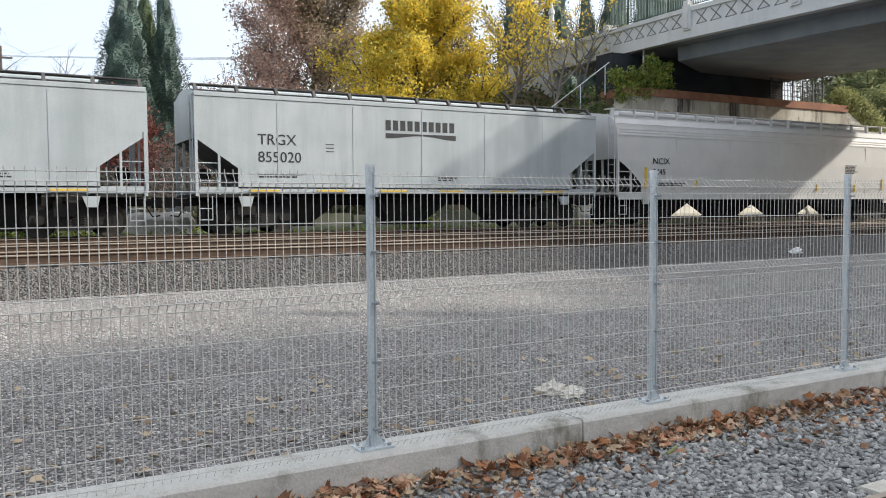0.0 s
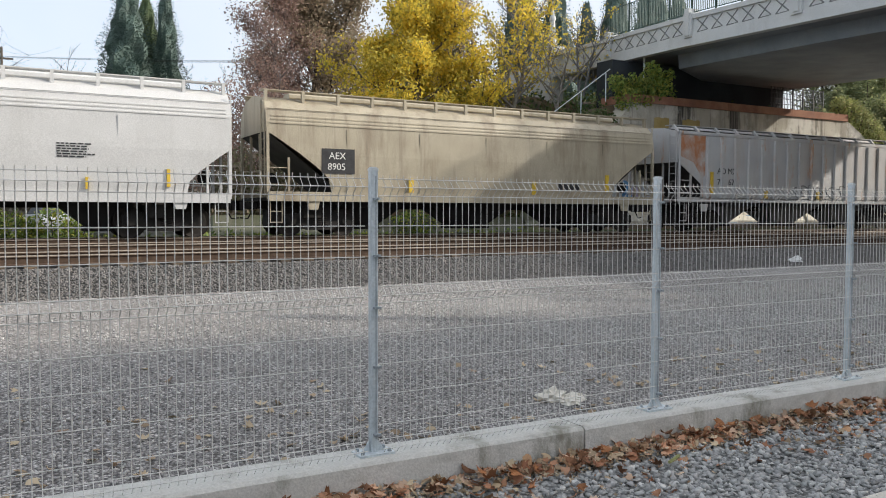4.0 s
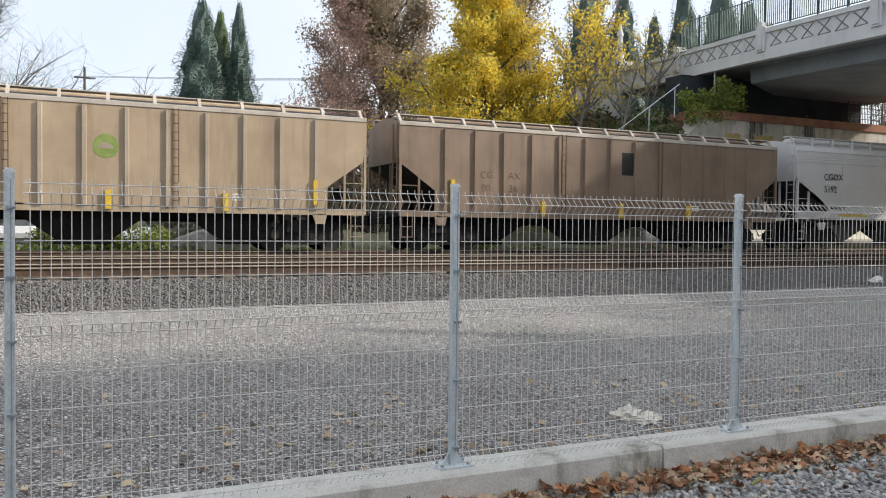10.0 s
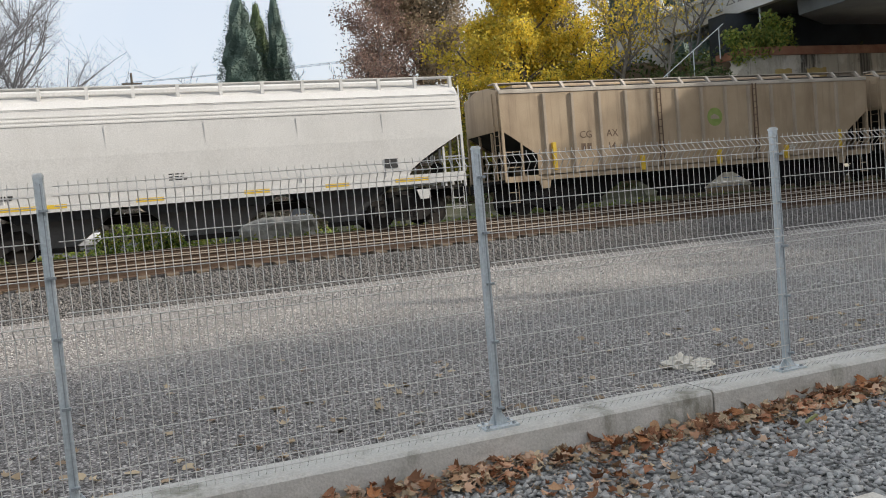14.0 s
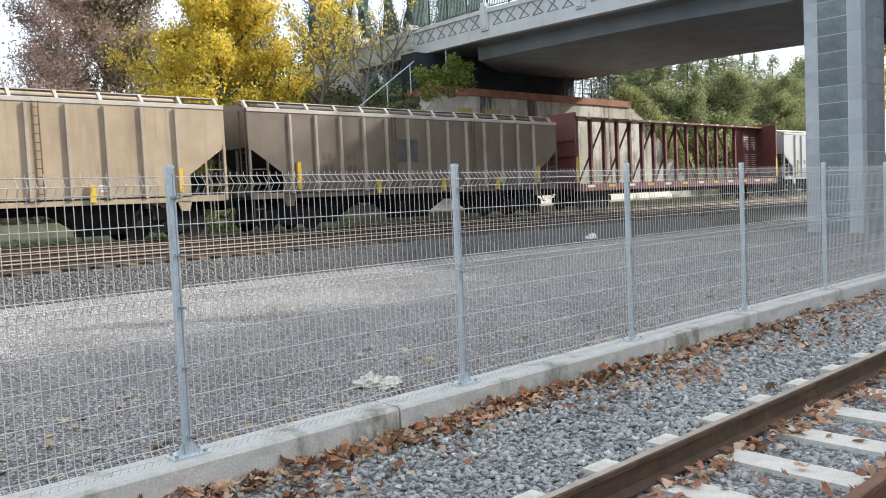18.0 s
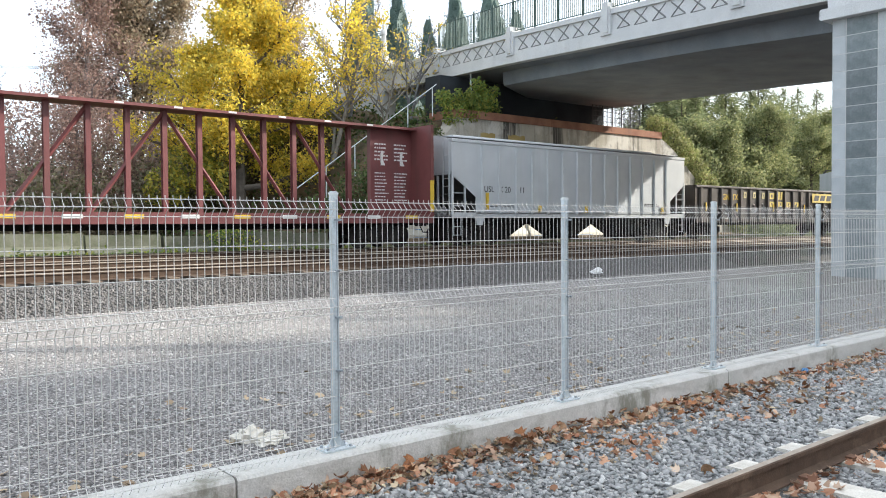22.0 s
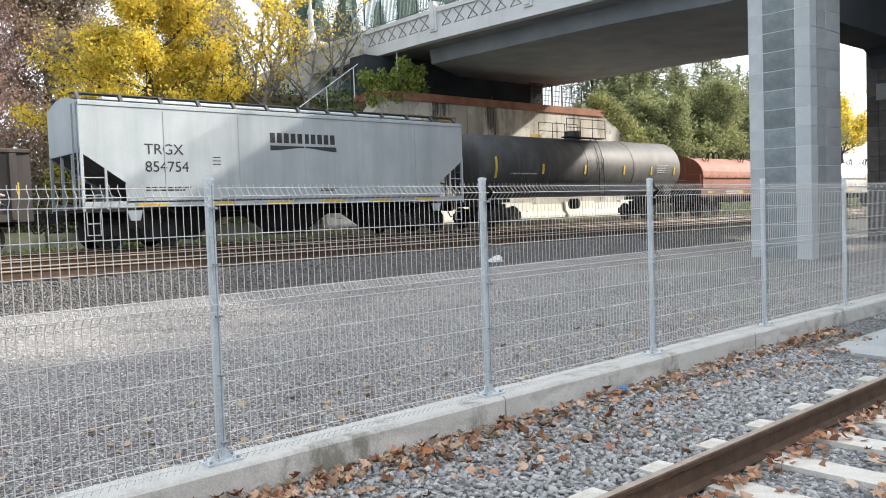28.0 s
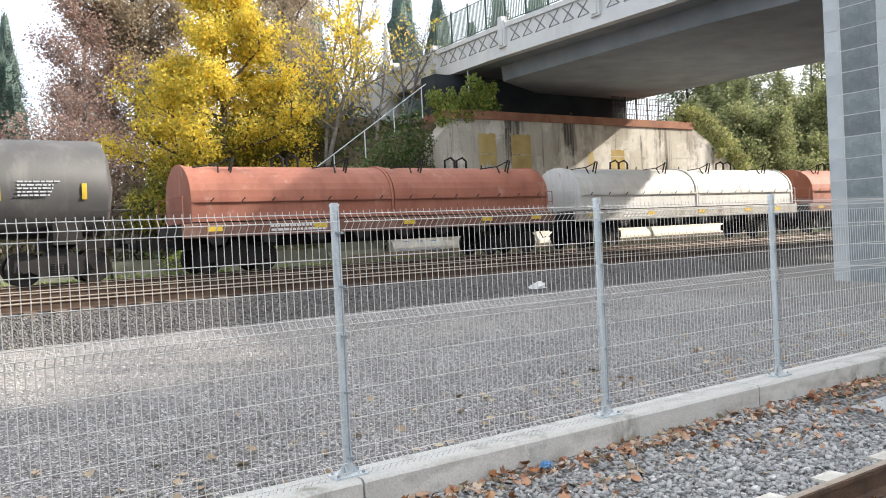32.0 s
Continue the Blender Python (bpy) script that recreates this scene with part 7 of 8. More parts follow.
# shrubs by the abutment: many small sprays of uneven reach
r4 = random.Random(4)
SHRUB = [(29.6, 29.3, 8.2, 0.8), (30.4, 29.4, 8.5, 0.75), (28.6, 29.3, 7.9, 0.7)]
for k in range(34):
    a, u = r4.uniform(0.15, 2.95), r4.uniform(0.4, 1.0)
    SHRUB.append((30.0 + 2.25 * u * math.cos(a), 29.4 + r4.uniform(-0.5, 0.5), 7.9 + 2.1 * u * math.sin(a), r4.uniform(0.18, 0.48)))
leaf_mass("shrub", SHRUB, 5600, 0.085, 62, L_GREEN, "light green and yellow shrub over the abutment")
leaf_mass("ivy_growth", [(26.6, 29.0, 6.4, 0.9), (25.6, 29.0, 6.0, 1.2), (24.8, 29.0, 5.2, 1.3), (23.6, 29.0, 4.3, 1.3), (25.2, 28.8, 4.0, 1.3), (26.4, 28.8, 4.9, 0.9), (22.3, 29.2, 3.3, 1.4), (23.6, 28.7, 2.4, 1.4), (21.0, 29.4, 2.2, 1.4)],
          11000, 0.085, 63, L_IVY, "dark green ivy hanging down the bank")
leaf_mass("ivy_growth", [(47.4, 29.3, 8.8, 0.7), (48.4, 29.3, 8.6, 0.85), (49.5, 29.3, 8.1, 0.9), (50.6, 29.3, 7.3, 0.95), (51.7, 29.3, 6.5, 0.95), (52.8, 29.3, 5.6, 0.95), (53.9, 29.3, 4.7, 0.95), (55.0, 29.3, 3.8, 0.95), (56.2, 29.3, 2.8, 1.0), (57.6, 29.3, 1.8, 1.1), (50.2, 28.9, 6.4, 0.5), (52.4, 28.9, 4.6, 0.6), (54.0, 28.9, 3.4, 0.7)],
          9000, 0.10, 64, L_IVYP, "pale sunlit ivy over the end of the wall")
leaf_mass("green_undergrowth", [(16.4, 37.0, 5.0, 1.3), (17.8, 36.2, 6.0, 1.4), (19.4, 36.4, 6.9, 1.3), (20.8, 36.0, 7.3, 1.2), (22.4, 36.4, 7.9, 1.2), (18.6, 37.6, 7.2, 1.5), (24.4, 36.6, 8.3, 0.9), (15.2, 37.4, 3.8, 1.2), (17.0, 35.6, 4.2, 1.0)], 9000, 0.11, 66, leaf_mat("yellow_green_leaf", [(0.14, 0.17, 0.035), (0.26, 0.27, 0.05), (0.44, 0.38, 0.06), (0.56, 0.44, 0.06)], 0.4), "yellow-green undergrowth below the maple")
broad_tree("red_leaved_tree", (5.2, 52, gz(5.2, 52)), 9.2, 0.16, 3.0, 68, M_BARK, leaf_mat("scarlet_leaf", [(0.30, 0.10, 0.08), (0.42, 0.15, 0.11), (0.46, 0.22, 0.16)], 0.3), 5000, 0.12, "small red-leaved autumn tree", 0.3, (30, 4000, 0.8), limbs=11, subs=5, twigs=4, first=0.2, up=0.7)
for k, (x, y, h, s) in enumerate(((21.5, 57, 22, 5.5), (31, 58, 20, 5.0))):
    broad_tree("brown_leaved_tree", (x, y, gz(x, y)), h, 0.28, s, 110 + k, M_TWIG, L_BROWN, 4500, 0.14, "thin hazy grey-brown tree with few leaves remaining", 0.4, limbs=13, subs=6, twigs=6, first=0.15, up=0.85)
# evergreens beyond the bridge: open firs with drooping tiers of boughs
def fir(at, h, R, seed, leaf, label):
    rs = np.random.RandomState(seed)
    t = thing("conifer", pose(*at), label, "tree")
    g = Geo()
    g.tube([(0, 0, 0), (0.05, 0, h * 0.5), (0, 0.05, h)], h * 0.014, 7, 0.02)
    part("trunk", g, M_BARK, t)
    v = []
    q = 0.03
    while q < 0.985:
        for k in range(6 if q < 0.7 else 4):
            a = rs.uniform(0, 2 * np.pi)
            r = (R * (1 - q) ** 0.62 + 0.1) * rs.uniform(0.25, 1.2) * (1 + 0.22 * math.sin(q * 23 + seed))
            m = int(6 + 34 * r)
            u = rs.uniform(0.05, 1, m) ** 0.7
            w = rs.normal(0, 0.26, m) * r * (1.15 - u)
            c = np.stack([u * r * np.cos(a) - w * np.sin(a), u * r * np.sin(a) + w * np.cos(a), q * h + 0.30 * r * u - rs.uniform(0.25, 0.6) * r * u * u + rs.normal(0, 0.28, m)], 1)
            b = a + rs.normal(0, 0.8, m)
            out = np.stack([np.cos(b), np.sin(b), rs.uniform(-0.6, 0.5, m)], 1)
            side = np.stack([-np.sin(b), np.cos(b), rs.uniform(-0.5, 0.5, m)], 1)
            s = rs.uniform(0.12, 0.32, m)[:, None]
            v.append(np.stack([c - out * s * 0.4, c + side * s * 0.32, c + out * s, c - side * s * 0.32], 1).reshape(-1, 3))
        q += rs.uniform(0.016, 0.036)
    v = np.concatenate(v)
    part("crown", mesh_np("crown", v, np.arange(len(v)).reshape(-1, 4), leaf), None, t)


L_FIR = leaf_mat("fir_needle", [(0.12, 0.155, 0.08), (0.21, 0.25, 0.125), (0.30, 0.335, 0.175), (0.36, 0.36, 0.20)], 0.5)
for k, (x, y, top, R) in enumerate(((57.5, 36.5, 10.6, 2.2), (61, 38, 12.2, 2.4), (64.5, 38.5, 13.5, 2.8), (67.5, 40, 16, 3.3), (71, 41, 17.2, 3.6), (74.5, 40, 15.4, 3.2), (77.5, 42, 14.2, 2.8), (82.5, 42.5, 12.6, 2.6),
                                    (86.5, 44, 19.6, 2.7), (91, 45.5, 20.6, 2.7), (95, 47, 15, 3.3), (99.5, 48, 16.4, 3.5), (106, 50, 18, 3.6), (114, 52, 19, 4.2), (124, 54, 20, 4.4), (137, 56, 21, 4.6), (150, 58, 22, 5.2),
                                    (69, 36, 11.6, 2.4), (79, 37.5, 11.8, 2.5), (89, 40, 12.5, 2.8), (101, 42, 13.5, 3.0), (60, 34.5, 9.6, 1.9), (63, 36, 12.0, 2.4), (66, 44, 17.5, 3.0), (73, 46, 19.5, 3.4), (78, 47, 18.0, 3.0), (85, 38.5, 12.0, 2.6), (95, 41, 13.0, 3.0), (69.5, 45, 18.5, 3.2))):
    fir((x, y, gz(x, y) - 0.2), 1.18 * (top - gz(x, y)) + 0.2, R * 1.5, 70 + k, L_FIR, "open green fir with drooping boughs beyond the bridge")
L_EVER = leaf_mat("broad_evergreen_leaf", [(0.13, 0.16, 0.07), (0.22, 0.255, 0.11), (0.32, 0.34, 0.16), (0.40, 0.385, 0.19)], 0.45)
for k, (x, y, h, sp) in enumerate(((59, 34, 8.5, 3.0), (63.5, 33.5, 9.5, 3.4), (70, 34.5, 11, 3.8), (76, 36, 10.5, 3.6), (84, 35.5, 11.5, 4.0), (92, 38, 12, 4.2), (104, 40, 14, 4.6))):
    broad_tree("green_tree", (x, y, gz(x, y)), h, 0.2, sp, 210 + k, M_BARK, L_EVER, 7000, 0.12, "uneven green tree among the firs beyond the bridge", 0.4, (60, 7000, 1.0), limbs=12, subs=5, twigs=3, first=0.12, up=0.6)
broad_tree("yellow_tree", (117.5, 41, gz(117.5, 41)), 10.8, 0.3, 5, 58, M_BARK, L_YELLOW, 7000, 0.2, "yellow tree far beyond the piers", 0.5, limbs=12, subs=5, twigs=3)
broad_tree("yellow_tree", (133, 38, gz(133, 38)), 23, 0.3, 5, 59, M_BARK, L_YELLOW, 7000, 0.22, "yellow tree far beyond the piers", 0.5, limbs=12, subs=5, twigs=3)
broad_tree("bare_tree", (104, 60, gz(104, 60)), 27, 0.25, 4, 60, M_TWIG, None, 0, 0, "bare tree above the evergreens", limbs=10, subs=5, twigs=4, first=0.4, up=0.9)


# far woods: stuff that closes the view
def far_woods():
    rs = np.random.RandomState(9)
    n = 52000
    x = rs.uniform(-260, 330, n)
    y = 135 + rs.uniform(-6, 30, n) + 0.0006 * x * x
    top = 9 + 3.5 * np.sin(x * 0.11) + 2.5 * np.sin(x * 0.31 + 1) + 2 * np.sin(x * 0.73)
    z = rs.uniform(0, 1, n) ** 0.8 * top
    v, f = scatter_quads(rs, np.stack([x, y, z], 1), 0.75, 0.5)
    ob = new("far_woods", mesh_np("far_woods", v, f, L_FAR))
    tagged(ob, "brownish bare woods in the far distance", "woods", kind="stuff")
    n = 30000
    x = rs.uniform(-60, 26, n)
    y = 62 + rs.uniform(0, 6, n)
    z = rs.uniform(0, 1, n) * (3.6 + 3.4 / (1 + np.exp(-(x - 9) * 0.6)) + 1.3 * np.sin(x * 0.5) + np.sin(x * 1.3))
    v, f = scatter_quads(rs, np.stack([x, y, z + 0.4], 1), 0.22, 0.3)
    tagged(new("hedge_growth", mesh_np("hedge_growth", v, f, L_FAR)), "brown and green hedge behind the car park", "hedge", kind="stuff")
    n = 15000
    x = rs.uniform(14, 46, n)
    y = rs.uniform(30, 56, n)
    hz = np.array([ground_z(a, b) for a, b in zip(x, y)])
    v, f = scatter_quads(rs, np.stack([x, y, hz + rs.uniform(0, 0.9, n) ** 2], 1), 0.13, 0.15)
    tagged(new("bank_growth", mesh_np("bank_growth", v, f, L_IVY)), "ivy and weeds covering the bank", "ground cover", kind="stuff")
    n = 110000
    x = 47.5 + 85 * rs.uniform(0, 1, n) ** 1.3
    y = np.where(x < 57.5, 30.7, 28.8) + 13 * rs.uniform(0, 1, n) ** 1.6
    hz = np.array([ground_z(a, b) for a, b in zip(x, y)])
    v, f = scatter_quads(rs, np.stack([x, y, hz + rs.uniform(0, 1, n) * (1.1 + 0.6 * np.sin(x * 0.35) + 0.4 * np.sin(x * 1.1))], 1), 0.13, 0.2)
    tagged(new("bank_thicket", mesh_np("bank_thicket", v, f, L_FIR)), "green thicket on the bank beyond the bridge", "thicket", kind="stuff")
    n = 26000
    x = rs.uniform(7, 26, n)
    y = rs.uniform(37.5, 43, n)
    hz = np.array([ground_z(a, b) for a, b in zip(x, y)])
    v, f = scatter_quads(rs, np.stack([x, y, hz + rs.uniform(0, 1, n) * (3.6 + 1.0 * np.sin(x * 0.8) + 0.7 * np.sin(x * 2.1 + 1)) * np.clip((x - 6) / 4, 0.2, 1)], 1), 0.12, 0.25)
    tagged(new("brown_thicket", mesh_np("brown_thicket", v, f, L_THICK)), "tangled brown and green thicket at the foot of the trees", "thicket", kind="stuff")
    n = 9000
    x = rs.uniform(-30, 24, n)
    y = rs.uniform(25.4, 31, n)
    v, f = scatter_quads(rs, np.stack([x, y, 0.5 + rs.uniform(0, 0.5, n) ** 2], 1), 0.09, 0.1)
    tagged(new("verge_weeds", mesh_np("verge_weeds", v, f, L_GREEN)), "weeds and grass along the verge", "weeds", kind="stuff")


far_woods()
for k, (x, y, s) in enumerate(((-0.4, 27.6, 0.8), (-2.6, 27.5, 0.9), (-8.0, 27.4, 0.9), (-14.5, 28, 0.9), (14.5, 28.0, 0.8))):
    leaf_mass("bush", [(x, y, 1.0, s), (x + 0.9, y + 0.2, 0.9, s * 0.8), (x - 0.8, y, 0.85, s * 0.7)], 1500, 0.07, 80 + k, L_GREEN, "low green bush on the verge behind the tracks")


# ---- concrete barriers behind the train ----
def barrier(x, y, w, h, paint_mat=None, turn=0.0, body=M_BLOCKC, label="pale weathered concrete barrier block, brightened as if sunlit"):
    t = thing("concrete_barrier", pose(x, y, ground_z(x, y) - 0.03, 0, 0, turn), label if not paint_mat else "concrete barrier block with blue paint", "barrier", "barrier blocks along the track")
    g = Geo()
    g.prism_x([(-0.4, 0.0), (0.4, 0.0), (0.4, 0.18), (0.2, h * 0.5), (0.14, h), (-0.14, h), (-0.2, h * 0.5), (-0.4, 0.18)], 0, w)
    part("block", g, body, t)
    if paint_mat:
        g = Geo()
        rng = random.Random(int(x * 10))
        for k in range(3):
            x0 = w * (0.1 + 0.27 * k)
            g.add([(x0, -0.41, 0.05), (x0 + w * 0.25, -0.41, 0.05), (x0 + w * 0.22, -0.21, h * 0.5), (x0 + 0.1, -0.21, h * 0.48)], [(0, 1, 2, 3)])
        part("paint_patch", g, paint_mat, t)


for k in range(9):
    barrier(24.0 + k * 3.0, 27.95 + 0.05 * (k % 3), 2.9, 1.0 - 0.12 * (k % 2), M_BLUE if k in (0, 3, 4) else None, 0.5 * (k % 3 - 1))


M_MOSSY = surf("mossy_concrete", (0.115, 0.125, 0.075), (0.22, 0.22, 0.17), 1.4, 0.95, 0, 0.4, 14, (0.10, 0.13, 0.04), 0.8, (1.5, 1.5, 2))
for k in range(6):
    barrier(5.4 + k * 3.06, 28.0 + 0.06 * (k % 2), 2.95, 0.98 - 0.08 * (k % 3), None, 0.6 * (k % 3 - 1), M_MOSSY, "mossy dark concrete barrier block in the weeds")


def boulder(x, y, sx, sy, sz, seed):
    """A weathered grey rock half sunk in the verge."""
    bm = bmesh.new()
    bmesh.ops.create_icosphere(bm, subdivisions=3, radius=1.0)
    for v in bm.verts:
        p = v.co * 1.6 + Vector((seed, 0, 0))
        k = 1 + 0.28 * noise.noise(p) + 0.12 * noise.noise(p * 3.1)
        q = v.co.copy()
        v.co = Vector((math.copysign(abs(q.x) ** 0.7, q.x) * sx * k, math.copysign(abs(q.y) ** 0.8, q.y) * sy * k, max(-0.1, q.z * sz * k)))
    me = bpy.data.meshes.new("boulder")
    bm.to_mesh(me)
    bm.free()
    me.materials.append(M_BOULDER)
    ob = new("boulder", me)
    ob.matrix_world = pose(x, y, base_z(y) + 0.02)
    tagged(ob, "long weathered grey boulder on the grassy verge", "boulder", "boulders along the verge")


for k, (x, sx, sz) in enumerate(((3.0, 1.9, 0.95), (-15.0, 1.3, 0.8))):
    boulder(x, 27.3, sx, 0.7, sz, 3.7 * k)


# ---- car park behind: parked cars ----
def parked_car(x, y, turn, col, label):
    m = surf(label.split()[0] + "_car_paint", col, tuple(v * 0.9 for v in col), 2, 0.3, 0.1, 0.02, 40)
    t = thing("parked_car", pose(x, y, ground_z(x, y), 0, 0, turn), label, "car", "cars in the car park")
    g = Geo()
    g.prism_y([(-2.1, 0.35), (2.1, 0.35), (2.2, 0.6), (2.1, 0.82), (1.2, 0.95), (-1.7, 1.0), (-2.15, 0.9), (-2.2, 0.6)], -0.85, 0.85)
    part("body", g, m, t)
    g = Geo()
    g.add([(1.15, -0.8, 0.95), (-1.75, -0.8, 0.98), (-1.3, -0.62, 1.45), (0.25, -0.62, 1.47), (1.15, 0.8, 0.95), (-1.75, 0.8, 0.98), (-1.3, 0.62, 1.45), (0.25, 0.62, 1.47)],
          [(0, 1, 2, 3), (7, 6, 5, 4), (0, 3, 7, 4), (1, 5, 6, 2)])
    part("glasshouse", g, M_DARKSTEEL, t)
    g = Geo()
    g.add([(-1.3, -0.62, 1.45), (0.25, -0.62, 1.47), (0.25, 0.62, 1.47), (-1.3, 0.62, 1.45), (-1.2, -0.5, 1.52), (0.15, -0.5, 1.53), (0.15, 0.5, 1.53), (-1.2, 0.5, 1.52)],
          [(0, 1, 5, 4), (1, 2, 6, 5), (2, 3, 7, 6), (3, 0, 4, 7), (4, 5, 6, 7)])
    part("roof", g, m, t)
    for wx in (-1.35, 1.35):
        for wy in (-0.86, 0.7):
            g = Geo()
            g.disc_y(wx, 0.33, wy, wy + 0.16, 0.33, 14)
            part("wheel", g, P_UNDER, t)


for k, (x, col, lab) in enumerate(((-13, (0.6, 0.6, 0.6), "silver parked saloon car"), (-9.2, (0.05, 0.07, 0.16), "navy parked saloon car"), (-5.3, (0.7, 0.7, 0.7), "white parked saloon car"),
                                   (0.2, (0.62, 0.64, 0.66), "pale parked saloon car"), (-20, (0.35, 0.05, 0.04), "red parked saloon car"), (7.5, (0.68, 0.68, 0.67), "white parked hatchback car"), (-27, (0.3, 0.32, 0.34), "dark grey parked car"))):
    parked_car(x, 44 + (k % 3) * 0.5, 80 + 7 * (k % 4), col, lab)

# ---- hand rail on the bank, fence pole, chain-link frame ----
leaf_mass("undergrowth", [(15, 45, 4, 3.5), (18.5, 45.5, 5, 4), (22.5, 46, 6, 4), (26.5, 46, 7, 3.6), (29.5, 47, 8, 3.2)], 20000, 0.105, 65, L_BROWN, "brown undergrowth below the tall trees")
hr = thing("bank_handrail", Matrix(), "grey pipe handrail running up the bank", "handrail")
g = Geo()
g.tube([(18.4, 29.6, 3.3), (27.6, 29.6, 9.55)], 0.026, 6)
part("top_pipe", g, M_GALV, hr)
for k in range(6):
    x = 18.7 + k * 1.72
    z = 3.3 + (x - 18.4) * 0.679
    g = Geo()
    g.tube([(x, 29.6, z - 1.6), (x, 29.6, z)], 0.03, 6)
    part("upright", g, M_GALV, hr)
fp = thing("fence_pole", pose(31.05, 30.6, 7.9), "tall galvanised fence pole beside the shrub", "pole")
g = Geo()
g.tube([(0, 0, 0), (0, 0, 3.2)], 0.05, 8)
part("shaft", g, M_GALV, fp)
g = Geo()
g.tube([(0, 0, 3.2), (0, 0, 3.28)], 0.06, 8)
part("cap", g, M_GALVD, fp)
cf = thing("top_fence", Matrix(), "dark wire fence on top of the abutment", "fence")
for k in range(6):
    x = 42.4 + k * 1.06
    g = Geo()
    g.tube([(x, 30.8, 8.0), (x, 30.8, 10.0)], 0.045, 5)
    part("post", g, M_DARKSTEEL, cf)
for z in (8.15, 8.5, 8.85, 9.2, 9.55, 9.95):
    g = Geo()
    g.tube([(42.3, 30.8, z), (47.8, 30.8, z)], 0.022, 4)
    part("wire", g, M_DARKSTEEL, cf)
g = Geo()
g.box(-0.014, 0.014, -0.014, 0.014, 0, 1.8)
PICKET = g.mesh("picket", M_DARKSTEEL)
for k in range(37):
    part("picket", PICKET, None, cf, at=pose(42.4 + k * 0.147, 30.8, 8.15))
# utility pole and cables far off
up = thing("utility_pole", pose(-1.5, 101, 0.5), "wooden utility pole with cables", "utility pole")
g = Geo()
g.tube([(0, 0, 0), (0, 0, 20)], 0.2, 7, 0.14)
part("pole", g, M_BARK, up)
g = Geo()
g.box(-1.2, 1.2, -0.08, 0.08, 18.6, 18.8)
part("cross_arm", g, M_BARK, up)
for k in range(3):
    g = Geo()
    g.tube([(-1 + k, 0, 18.85), (14 + k, -20, 16.5), (32 + k, -38, 15.2), (60 + k, -55, 17)], 0.014, 4)
    part("cable", g, P_UNDER, up)

# ---- plain wall added out of view: closes the place behind, its tall part shades the lot ----
g = Geo()
g.prism_x([(-31, -0.3), (-30, -0.3), (-30, 42.7), (-31, 42.7)], 30, 145)
g.prism_x([(-31, -0.3), (-30, -0.3), (-30, 9.0), (-31, 9.0)], -60, 30)
tagged(part("wall_sun_block", g, M_PLAIN), "unseen plain wall added to shade the lot", "wall", kind="structure")


# ---- litter on the lot ----
def crumple(name, at, s, mat, seed, label, cat):
    bm = bmesh.new()
    bmesh.ops.create_icosphere(bm, subdivisions=3, radius=1.0)
    for v in bm.verts:
        p = v.co * 2.3 + Vector((seed, 0, 0))
        k = 1 + 0.55 * noise.noise(p) + 0.3 * noise.noise(p * 2.7)
        v.co = Vector((v.co.x * s[0] * k, v.co.y * s[1] * k, max(-0.02, v.co.z * s[2] * k)))
    me = bpy.data.meshes.new(name)
    bm.to_mesh(me)
    bm.free()
    me.materials.append(mat)
    ob = new(name, me)
    ob.matrix_world = pose(*at)
    return tagged(ob, label, cat)


crumple("crumpled_paper", (2.42, 1.27, -0.165), (0.135, 0.10, 0.095), M_TRASH, 1, "crumpled dirty white paper on the gravel", "litter")
crumple("crumpled_paper", (2.62, 1.20, -0.175), (0.12, 0.08, 0.05), M_TRASH, 4, "flattened torn paper on the gravel", "litter")
crumple("crumpled_paper", (2.50, 1.08, -0.17), (0.10, 0.08, 0.04), M_TRASH, 7, "small torn paper on the gravel", "litter")
crumple("plastic_bag", (18.25, 10.55, 0.2), (0.26, 0.12, 0.13), M_WHITE, 11, "white plastic bag lying on the gravel", "litter")
crumple("blue_wrapper", (9.02, -0.31, -0.17), (0.05, 0.035, 0.03), M_BLUE, 13, "small blue wrapper among the leaves", "litter")
g = Geo()
g.tube([(0, 0, 0), (0.16, 0.03, 0.01)], 0.012, 6)
st = part("pale_stick", g, L_IVYP)
st.matrix_world = pose(2.05, -0.62, -0.2, 0, 0, 10)
tagged(st, "pale green stick on the ballast", "stick")

# ---- stones and fallen leaves ----
CUBE = np.array([(x, y, z) for x in (-1, 1) for y in (-1, 1) for z in (-1, 1)], float) * 0.62
CUF = np.array([(0, 1, 3), (0, 3, 2), (4, 6, 7), (4, 7, 5), (0, 4, 5), (0, 5, 1), (2, 3, 7), (2, 7, 6), (0, 2, 6), (0, 6, 4), (1, 5, 7), (1, 7, 3)])
ICO = np.array([(0, -0.526, 0.851), (0, 0.526, 0.851), (0, -0.526, -0.851), (0, 0.526, -0.851), (0.851, 0, 0.526), (0.851, 0, -0.526), (-0.851, 0, 0.526), (-0.851, 0, -0.526),
                (0.526, 0.851, 0), (-0.526, 0.851, 0), (0.526, -0.851, 0), (-0.526, -0.851, 0)])
ICF = np.array([(0, 4, 1), (0, 1, 6), (1, 4, 8), (4, 5, 8), (0, 10, 4), (10, 5, 4), (0, 11, 10), (0, 6, 11), (6, 7, 11), (1, 9, 6), (1, 8, 9), (9, 7, 6), (3, 7, 9), (3, 9, 8), (3, 8, 5), (3, 5, 2), (2, 5, 10), (2, 10, 11), (2, 11, 7), (3, 2, 7)])


